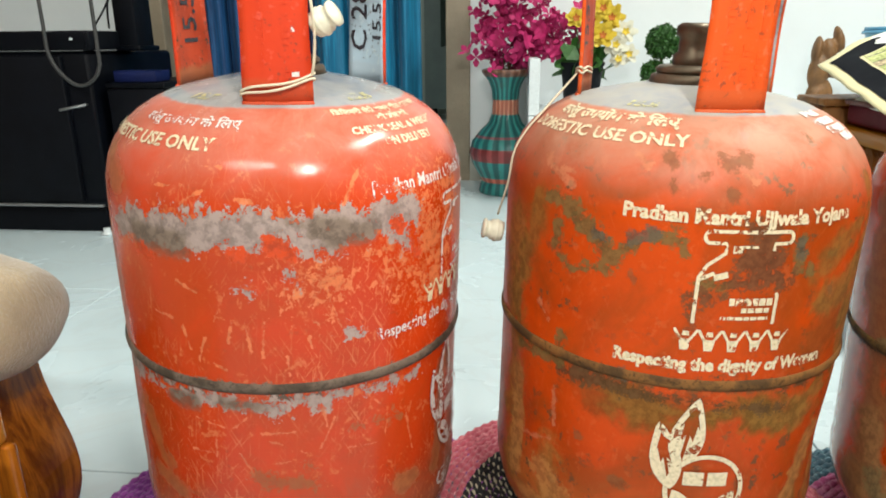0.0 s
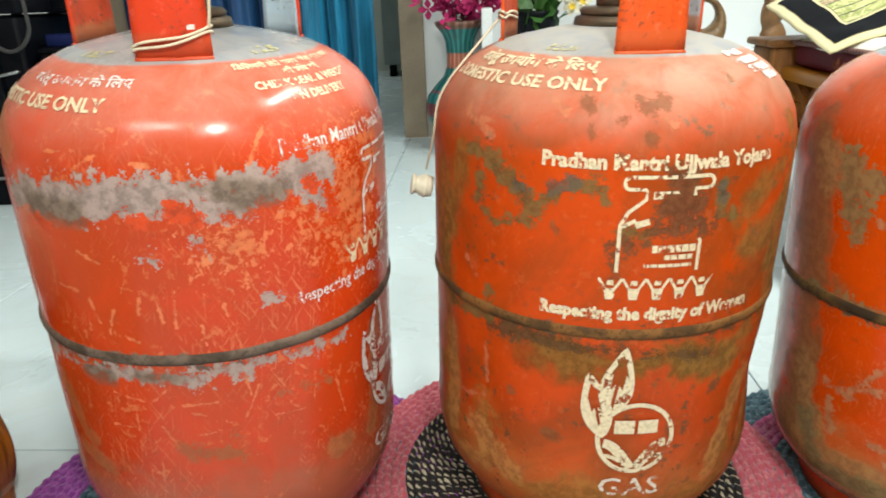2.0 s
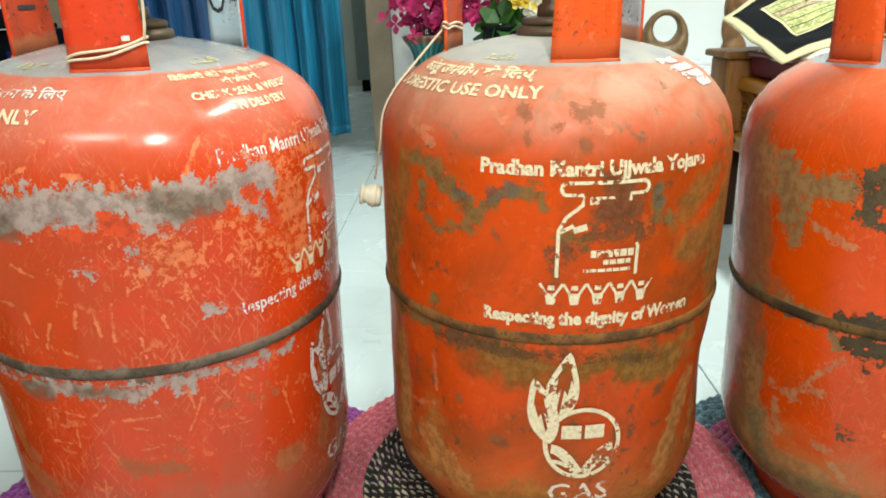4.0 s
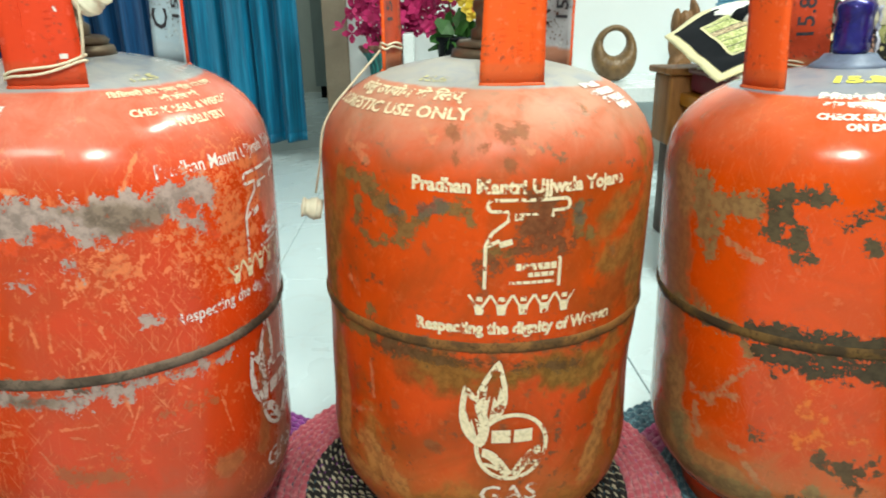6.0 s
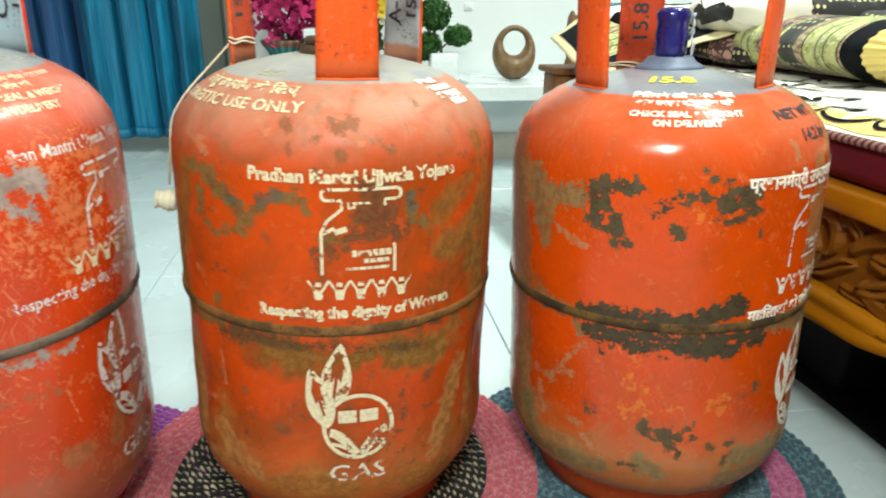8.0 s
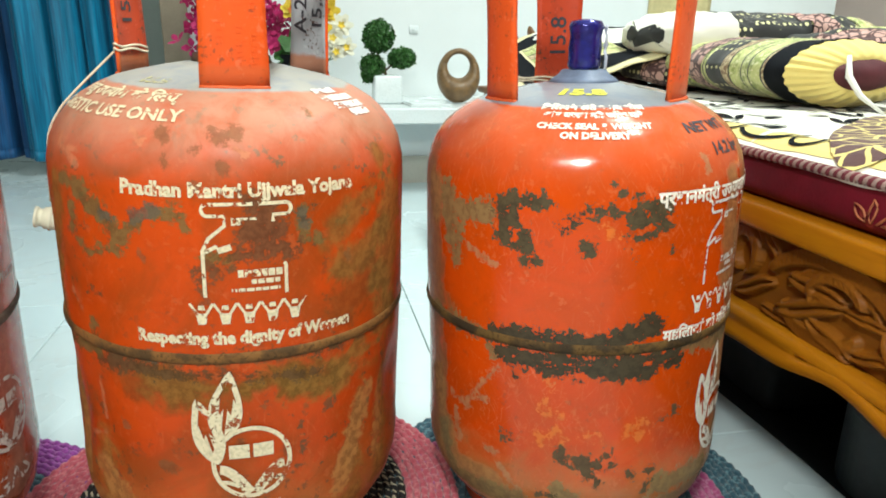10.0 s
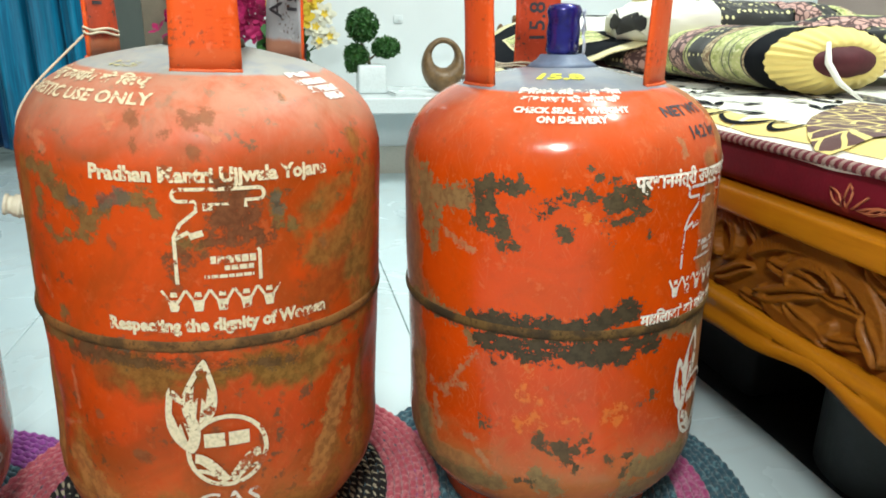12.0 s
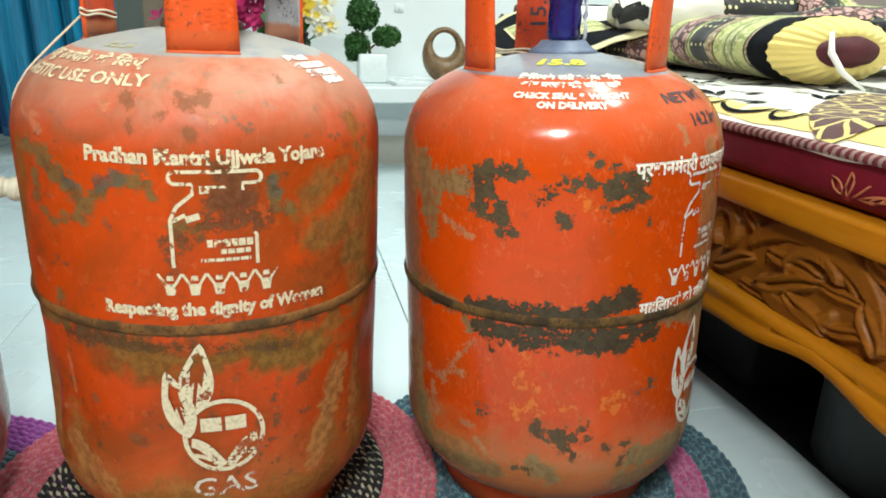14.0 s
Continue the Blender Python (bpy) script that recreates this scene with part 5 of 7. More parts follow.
def step_boxes():
    ob = thing("black_stool", (-1.14, 1.86, 0), (0, 0, 0), "low black box standing beside the cabinet", "box")
    part("body", box_bm((0.0, 0.0, 0.0), (0.17, 0.35, 0.415), 0.006), BLACK_MATT, ob)
    part("lid", box_bm((-0.0, -0.004, 0.4155), (0.175, 0.355, 0.43), 0.004), BLACK, ob)
    b = thing("blue_box", (-1.13, 1.89, 0.4305), (0, 0, 4), "small dark blue carton on the black box", "carton")
    part("carton", box_bm((0.0, 0.0, 0.0), (0.12, 0.10, 0.030), 0.002), BLUE_BOX, b)
    part("flap", box_bm((0.0, 0.001, 0.0302), (0.12, 0.05, 0.0315), 0.0005), BLUE_BOX, b)


step_boxes()
rope("cable", [(-1.26, 1.805, 1.0), (-1.255, 1.80, 0.62), (-1.25, 1.80, 0.50), (-1.20, 1.80, 0.435), (-1.155, 1.80, 0.43), (-1.115, 1.80, 0.47), (-1.11, 1.80, 0.56), (-1.115, 1.81, 1.0)], 0.0055, CABLE, "looped grey cable hanging over the cabinet", "cable")
rope("cable", [(-1.20, 2.02, 0.58), (-1.21, 2.05, 0.66), (-1.19, 2.1, 0.78), (-1.2, 2.12, 1.0)], 0.003, BLACK_MATT, "thin black cable behind the box", "cable")
rope("cable", [(-1.25, 2.02, 0.58), (-1.20, 2.05, 0.68), (-1.22, 2.1, 0.80), (-1.18, 2.12, 1.0)], 0.003, BLACK_MATT, "thin black cable behind the box", "cable")

# ---- curtain in the doorway ----
def cloth_material(name, a, b, sheen=0.4):
    m, nt, bs = nodes_of(name)
    g = Net(nt)
    co = g.coords()
    slub = g.noise(g.vec("MULTIPLY", co, (140.0, 140.0, 5.0)), 1.0, 4, 0.6)
    broad = g.noise(g.vec("MULTIPLY", co, (9.0, 9.0, 1.5)), 1.0, 4, 0.6)
    col = g.mix(g.ramp(slub, 0.35, 0.65), a, b)
    col = g.mix(g.ramp(broad, 0.35, 0.7, 0, 0.5), col, tuple(0.5 * c for c in a))
    g.put(bs.inputs["Base Color"], col)
    bs.inputs["Roughness"].default_value = 0.55
    bs.inputs["Sheen Weight"].default_value = sheen
    g.bump(bs, slub, 0.3, 0.001)
    return m


CURTAIN = cloth_material("teal_satin", (0.003, 0.13, 0.26), (0.006, 0.25, 0.45), 0.08)
# left stretch of the same curtain, its darker shade put into the satin colour
CURTAIN_SHADED = cloth_material("shaded_teal_satin", (0.004, 0.05, 0.17), (0.008, 0.11, 0.30), 0.08)


def curtain(name, x0, x1, y, z0, folds, depth, material, label, seed):
    ob = thing(name, (0, y, 0), (0, 0, 0), label, "curtain")
    def place(u, v):
        z = z0 + (2.12 - z0) * v
        ph = folds * 2 * math.pi * (u + 0.03 * math.sin(7 * u + seed))
        amp = depth * (0.7 + 0.45 * wobble(u * 5, v * 1.2, seed))
        yy = amp * math.sin(ph) + 0.35 * amp * math.sin(2.3 * ph + 1.0 + v)
        return Vector((x0 + (x1 - x0) * u + 0.012 * math.sin(ph + 0.8 + 2 * v), yy, z + 0.012 * wobble(u * 6, seed)))
    c = part("drape", sheet(bmesh.new(), 260, 30, place), material, ob)
    solid(c, 0.002)
    hem = part("hem", sheet(bmesh.new(), 260, 2, lambda u, v: place(u, 0.0) + Vector((0, -0.0025, 0.002 + 0.035 * v))), material, ob)
    solid(hem, 0.002)
    part("rod", tube(bmesh.new(), [(x0 - 0.03, 0, 2.13), (x1 + 0.03, 0, 2.13)], 0.011, 12), GREY_METAL, ob)
    return ob


curtain("curtain", -0.80, -0.375, 2.775, 0.062, 4, 0.046, CURTAIN, "teal satin curtain hanging in folds in the doorway", 1.0)
curtain("curtain", -1.40, -0.77, 2.83, 0.062, 6, 0.040, CURTAIN_SHADED, "left stretch of the teal curtain in folds, its darker shade put into the colour", 4.0)

# ---- next room, seen past the curtain ----
FRIDGE = plain("grey_green_enamel", (0.30, 0.34, 0.32), 0.4, dark=0.85)
SHADE_CLOTH = plain("dark_green_print", (0.05, 0.07, 0.055), 0.7, scale=30)


def storage_cupboard():
    ob = thing("metal_cupboard", (-0.62, 4.9, 0), (0, 0, 0), "grey-green metal cupboard in the next room", "cupboard")
    part("carcass", box_bm((0, 0.0, 0.08), (0.80, 0.45, 1.80), 0.008), FRIDGE, ob)
    for k in range(2):
        d = part("door", box_bm((0.01 + 0.395 * k, -0.016, 0.10), (0.395 + 0.395 * k, -0.001, 1.78), 0.004), FRIDGE, ob)
        part("handle", box_bm((0.36 + 0.05 * k, -0.036, 0.9), (0.375 + 0.05 * k, -0.0165, 1.05), 0.003), GREY_METAL, d)
    for x in (0.03, 0.72):
        part("leg", box_bm((x, 0.03, 0.0), (x + 0.05, 0.08, 0.08)), BLACK_MATT, ob)


storage_cupboard()


def cloth_print(x, y, z, w, h, name, label):
    ob = thing(name, (x, y, z), (0, 0, 0), label, "cloth")
    c = part("fabric", sheet(bmesh.new(), 30, 24, lambda u, v: Vector((w * u, 0.02 * math.sin(9 * u) + 0.01 * wobble(u * 6, v * 6), h * v + 0.02 * math.sin(5 * u)))), SHADE_CLOTH, ob)
    solid(c, 0.003)
    return ob


cloth_print(-0.50, 4.86, 0.50, 0.30, 0.38, "hanging_cloth", "dark green printed cloth hung on the cupboard")

# ---- vase with blossoms ----
def vase_material():
    m, nt, b = nodes_of("striped_glazed_vase")
    g = Net(nt)
    co = g.coords()
    sep = nt.nodes.new("ShaderNodeSeparateXYZ")
    nt.links.new(co, sep.inputs[0])
    ang = g.math("ARCTAN2", sep.outputs[1], sep.outputs[0])
    ribs = g.math("SINE", g.math("MULTIPLY", ang, 18.0))
    n = g.noise(co, 40, 4, 0.6)
    col = g.mix(g.ramp(ribs, -0.4, 0.6), (0.012, 0.10, 0.10), (0.03, 0.24, 0.22))
    z = sep.outputs[2]
    for lo, hi, tone in ((0.285, 0.335, (0.42, 0.13, 0.08)), (0.205, 0.212, (0.20, 0.05, 0.06)), (0.125, 0.170, (0.17, 0.025, 0.025)), (0.045, 0.062, (0.33, 0.07, 0.04)), (0.415, 0.44, (0.12, 0.05, 0.03))):
        band = g.math("MULTIPLY", g.ramp(z, lo - 0.003, lo + 0.003), g.ramp(z, hi - 0.003, hi + 0.003, 1, 0))
        col = g.mix(band, col, g.mix(g.ramp(ribs, -0.2, 0.6), tone, tuple(min(1.7 * c + 0.02, 0.6) for c in tone)))
    col = g.mix(g.ramp(n, 0.5, 0.8, 0, 0.3), col, (0.05, 0.06, 0.05))
    g.put(b.inputs["Base Color"], col)
    b.inputs["Roughness"].default_value = 0.35
    g.bump(b, ribs, 0.5, 0.002)
    return m


PETAL_PINK = plain("magenta_petal", (0.52, 0.015, 0.14), 0.7, dark=0.65, scale=40)
PETAL_YELLOW = plain("yellow_petal", (0.72, 0.52, 0.04), 0.6, dark=0.85, scale=40)
PETAL_WHITE = plain("white_petal", (0.78, 0.76, 0.62), 0.6, dark=0.9)
LEAF = plain("dark_green_leaf", (0.035, 0.13, 0.018), 0.55, dark=0.6, scale=40)
STEM = plain("brown_stem", (0.09, 0.06, 0.03), 0.8)


def petal_cluster(bm, centre, size, normal, count=5, cup=0.5):
    """One small flower: bent petals round a centre."""
    n = Vector(normal).normalized()
    a = n.orthogonal().normalized()
    b = n.cross(a)
    turn = random.random() * 6
    c = Vector(centre)
    for k in range(count):
        t = turn + 2 * math.pi * k / count
        d = math.cos(t) * a + math.sin(t) * b
        s = n.cross(d)
        mid = c + d * size * 0.55 + n * size * cup * 0.35
        tip = c + d * size + n * size * cup * random.uniform(0.5, 1.0)
        v = [bm.verts.new(p) for p in (c, mid - s * size * 0.38, tip - s * size * 0.12, tip + s * size * 0.14, mid + s * size * 0.38)]
        bm.faces.new(v)


def spray(bm, base, tip, width, count, size):
    for _ in range(count):
        t = random.random() ** 0.8
        p = Vector(base).lerp(Vector(tip), t) + Vector((random.gauss(0, width), random.gauss(0, width * 0.8), random.gauss(0, width)))
        petal_cluster(bm, p, size * random.uniform(0.7, 1.2), (random.gauss(0, 0.7), -1 + random.gauss(0, 0.5), random.gauss(0.2, 0.6)), random.choice((3, 4, 5)))


def vase():
    ob = thing("flower_vase", (-0.025, 2.48, 0), (0, 0, 0), "ribbed teal and maroon vase with magenta blossoms on the floor", "vase")
    prof = [(0.0, 0.004), (0.085, 0.0), (0.092, 0.006), (0.088, 0.03), (0.080, 0.045), (0.092, 0.065), (0.118, 0.11), (0.127, 0.15), (0.118, 0.19), (0.090, 0.225), (0.060, 0.255), (0.047, 0.29), (0.046, 0.33), (0.050, 0.37), (0.062, 0.40), (0.082, 0.425), (0.086, 0.436), (0.080, 0.440), (0.060, 0.405), (0.045, 0.36)]
    part("body", lathe(bmesh.new(), prof, 72), vase_material(), ob)
    sprays = [((0.0, 0, 0.44), (-0.02, 0.0, 0.62), 0.045, 90), ((-0.02, 0, 0.46), (-0.085, 0.0, 0.60), 0.022, 45), ((0.02, 0, 0.46), (0.12, 0.0, 0.60), 0.038, 80), ((0.06, 0, 0.50), (0.24, -0.02, 0.575), 0.032, 90), ((0.02, 0, 0.55), (0.05, 0.0, 0.85), 0.055, 120), ((-0.02, 0, 0.6), (-0.06, 0.0, 0.80), 0.04, 70)]
    for base, tip, w, count in sprays:
        bm = bmesh.new()
        spray(bm, base, tip, w, round(0.62 * count), 0.028)
        part("blossoms", bm, PETAL_PINK, ob, smooth=False)
        part("stem", tube(bmesh.new(), [(0, 0, 0.30), tuple((Vector(base) + Vector((0, 0, 0.40))) / 2 + Vector((0, 0, 0.01))), base, tip], [0.003, 0.003, 0.002, 0.001], 6), STEM, ob)
    return ob


vase()


def yellow_pot():
    ob = thing("flower_pot", (0.232, 2.42, 0.3035), (0, 0, 0), "black pot of yellow and white cloth flowers on the shelf", "flower pot")
    part("pot", lathe(bmesh.new(), [(0.0, 0.001), (0.050, 0.0), (0.055, 0.005), (0.070, 0.145), (0.075, 0.15), (0.075, 0.160), (0.067, 0.160), (0.064, 0.14)], 40), BLACK_MATT, ob)
    for k, (x, y, z, s, mt) in enumerate(((0.055, -0.05, 0.245, 0.045, 0), (0.10, -0.04, 0.215, 0.045, 1), (0.02, -0.03, 0.290, 0.040, 0), (0.085, -0.02, 0.30, 0.045, 0), (0.13, -0.03, 0.255, 0.040, 1), (-0.03, -0.02, 0.30, 0.035, 0), (0.055, -0.02, 0.330, 0.04, 0), (0.145, -0.03, 0.185, 0.035, 1), (0.11, -0.045, 0.17, 0.03, 1))):
        bm = bmesh.new()
        for layer in range(3):
            petal_cluster(bm, (x, y - 0.004 * layer, z), s * (1 - 0.22 * layer), (0.1 * math.sin(k * 2), -1, 0.25), 6, 0.35 + 0.25 * layer)
        f = part("flower", bm, (PETAL_YELLOW, PETAL_WHITE)[mt], ob, smooth=False)
        bm = bmesh.new()
        petal_cluster(bm, (x, y - 0.014, z), 0.013, (0, -1, 0.2), 5, 0.8)
        part("flower_heart", bm, PETAL_YELLOW if mt else plain("orange_heart", (0.55, 0.16, 0.02), 0.6), f, smooth=False)
        part("stem", tube(bmesh.new(), [(0.3 * x, 0, 0.12), (0.7 * x, y * 0.4, 0.8 * z), (x, y + 0.004, z)], 0.002, 5), LEAF, ob)
    for k in range(16):
        a = k * 2.4
        bm = bmesh.new()
        d = Vector((math.cos(a), 0.7 * math.sin(a), 0.25 + 0.3 * math.sin(k))).normalized()
        petal_cluster(bm, Vector((0, 0, 0.15)) + d * 0.03, 0.075, d, 2, 0.6)
        part("leaf", bm, LEAF, ob, smooth=False)
    return ob


yellow_pot()


def topiary():
    ob = thing("topiary_plant", (0.515, 2.40, 0.3035), (0, 0, 0), "small green topiary plant in a white square pot on the shelf", "potted plant")
    part("pot", box_bm((-0.048, -0.048, 0.0), (0.048, 0.048, 0.095), 0.008, 3), STONE, ob)
    part("trunk", tube(bmesh.new(), [(0, 0, 0.06), (-0.008, 0, 0.12), (-0.03, 0, 0.16), (-0.028, 0, 0.22)], [0.006, 0.005, 0.004, 0.003], 8), STEM, ob)
    part("branch", tube(bmesh.new(), [(-0.005, 0, 0.11), (0.025, 0, 0.135), (0.055, 0, 0.15)], [0.004, 0.003, 0.002], 6), STEM, ob)
    part("branch", tube(bmesh.new(), [(-0.005, 0, 0.10), (-0.035, 0, 0.115), (-0.055, 0, 0.125)], [0.004, 0.003, 0.002], 6), STEM, ob)
    for x, z, rx, rz, count in ((-0.028, 0.222, 0.050, 0.050, 620), (0.052, 0.152, 0.044, 0.032, 420), (-0.050, 0.124, 0.038, 0.036, 340), (-0.066, 0.098, 0.018, 0.028, 140)):
        bm = bmesh.new()
        bmesh.ops.create_icosphere(bm, subdivisions=2, radius=0.78, matrix=Matrix.LocRotScale((x, 0, z), None, (rx, rx, rz)))
        for _ in range(count):
            d = Vector((random.gauss(0, 1), random.gauss(0, 1), random.gauss(0, 1))).normalized()
            k = random.uniform(0.75, 1.03) * (1 + 0.12 * wobble(d.x * 3, d.y * 3, d.z * 3 + x * 50))
            petal_cluster(bm, (x + d.x * rx * k, d.y * rx * k, z + d.z * rz * k), 0.0105, d + Vector((random.gauss(0, 0.4), random.gauss(0, 0.4), random.gauss(0, 0.4))), 3, 0.7)
        part("foliage", bm, LEAF, ob, smooth=False)
    return ob


topiary()

o = thing("paper_stack", (0.575, 2.24, 0.3035), (0, 0, 6), "thin stack of pale papers lying on the shelf", "papers")
for k in range(3):
    part("sheet", box_bm((0.004 * k, 0.006 * k, 0.0032 * k), (0.15 - 0.006 * k, 0.16 - 0.01 * k, 0.0032 * k + 0.0026), 0.0006, 1), (STONE, WALL, STONE)[k], o, smooth=False)

CLAY = plain("brown_glazed_clay", (0.20, 0.115, 0.045), 0.4, dark=0.6, scale=40, relief=0.5, distance=0.003)


def clay_basket():
    ob = thing("clay_basket", (0.768, 2.395, 0.3035), (0, 0, 0), "brown glazed clay basket with a hooped handle on the shelf", "basket")
    # an egg-shaped shell with a round opening; the hoop over it is the handle
    hole, mid, n = 0.124, 0.094, 14
    def section(deg):
        a = radians(deg)
        dx, dz = math.cos(a), math.sin(a)
        ex, ez = dx / 0.076, dz / 0.094
        k = (hole - mid) / 0.094
        qa, qb, qc = ex * ex + ez * ez, 2 * ez * k, k * k - 1
        out = (-qb + math.sqrt(qb * qb - 4 * qa * qc)) / (2 * qa)
        if dz < 0:
            out = min(out, (hole - 0.002) / -dz)
        inner = 0.041 + 0.003 * dz
        c, half = (inner + out) / 2, (out - inner) / 2
        deep = 0.020 + 0.030 * max(0.0, 0.25 - dz) / 1.25
        rough = 0.0012 * math.sin(deg * 0.55)
        return [(dx * (c + half * math.cos(t)), deep * math.copysign(abs(math.sin(t)) ** 0.8, math.sin(t)) + rough, hole + dz * (c + half * math.cos(t))) for t in [2 * math.pi * i / n for i in range(n)]]
    for name, lo, hi in (("bowl", -190, 10), ("handle", 10, 170)):
        bm = bmesh.new()
        steps = 48
        rings = [[bm.verts.new(p_) for p_ in section(lo + (hi - lo) * j / steps)] for j in range(steps + 1)]
        for u, w in zip(rings, rings[1:]):
            for i in range(n):
                bm.faces.new((u[i], u[(i + 1) % n], w[(i + 1) % n], w[i]))
        for v in bm.verts:
            v.co.y += 0.0015 * wobble(v.co.x * 90, v.co.y * 60, v.co.z * 90) + (0.0012 * math.sin(v.co.x * 110 + 9 * wobble(v.co.x * 30, 0, v.co.z * 30)) * math.sin(v.co.z * 260) if name == "bowl" else 0.0)
        part(name, bm, CLAY, ob)
    return ob


clay_basket()

# ---- bed ----
BED_WOOD = wood("honey_varnished_wood", (0.41, 0.155, 0.005), (0.30, 0.10, 0.004), 0.28, 1, 9.0, 0.05)
BED_CARVED = wood("carved_brown_wood", (0.25, 0.083, 0.005), (0.125, 0.037, 0.003), 0.5, 1, 7.0, 0.02)
BED_POST = wood("dull_carved_post_wood", (0.30, 0.13, 0.035), (0.14, 0.055, 0.015), 0.5, 2, 12.0, 0.1)
DARK_LEG = plain("dark_stained_leg", (0.05, 0.022, 0.010), 0.5)
BX = 0.70


def leaf_relief(ys, zs):
    """Height of the scroll carving on a grid of y along the rail and z up it, in metres of relief."""
    period = 0.262
    yy = (ys - 0.40) % period
    h = 0.0012 * np.sin(40 * yy + 90 * zs)

    def lobe(cy, cz, l, w, ang, height):
        c, s = math.cos(radians(ang)), math.sin(radians(ang))
        a, b = c * (yy - cy) + s * (zs - cz), -s * (yy - cy) + c * (zs - cz)
        b = b + 0.18 * w * np.sin(3.0 * a / l)
        half = w * np.sqrt(np.clip(1 - (a / l) ** 2, 0.0001, 1))
        d = np.abs(b) / half
        vein = 0.55 * np.exp(-(b / (0.13 * w)) ** 2)
        return np.where((np.abs(a) < l) & (d < 1), height * np.clip(3.0 * (1 - d), 0, 1) ** 0.5 * (0.72 + 0.28 * d - vein), 0.0)

    def scroll(cy, cz, ry, rz, a0, a1, width, height):
        best = np.zeros_like(h)
        n = 40
        for i in range(n + 1):
            t = i / n
            a = radians(a0 + (a1 - a0) * t)
            w = width * (0.35 + 0.65 * math.sin(math.pi * min(1.0, 0.12 + 0.86 * t)))
            d = np.hypot(yy - cy - ry * math.cos(a), zs - cz - rz * math.sin(a)) / w
            best = np.maximum(best, np.where(d < 1, height * (0.55 + 0.45 * d) * np.clip(4 * (1 - d), 0, 1) ** 0.5, 0.0))
        return best
    # the broad outer leaf, its inner curl and the leaves under it
    for made in (scroll(0.105, 0.252, 0.098, 0.068, 35, 178, 0.012, 0.010), scroll(0.100, 0.252, 0.068, 0.056, 30, 150, 0.006, 0.007), scroll(0.095, 0.285, 0.033, 0.020, 165, -25, 0.0065, 0.012),
                 scroll(0.115, 0.262, 0.050, 0.024, 195, 350, 0.010, 0.009), scroll(0.235, 0.293, 0.020, 0.024, -60, 250, 0.008, 0.011),
                 lobe(0.123, 0.287, 0.040, 0.010, 4, 0.010), lobe(0.130, 0.264, 0.047, 0.011, -18, 0.011), lobe(0.097, 0.246, 0.034, 0.011, 20, 0.010), lobe(0.055, 0.279, 0.034, 0.006, 2, 0.008),
                 lobe(0.020, 0.262, 0.024, 0.013, 62, 0.011), lobe(0.190, 0.314, 0.019, 0.009, 48, 0.010), lobe(0.216, 0.317, 0.017, 0.008, 60, 0.009), lobe(0.214, 0.259, 0.034, 0.010, -24, 0.010),
                 lobe(0.045, 0.248, 0.026, 0.008, -12, 0.008), lobe(0.170, 0.240, 0.030, 0.007, 5, 0.007), lobe(0.020, 0.312, 0.026, 0.009, 30, 0.008)):
        h = np.maximum(h, made)
    return h


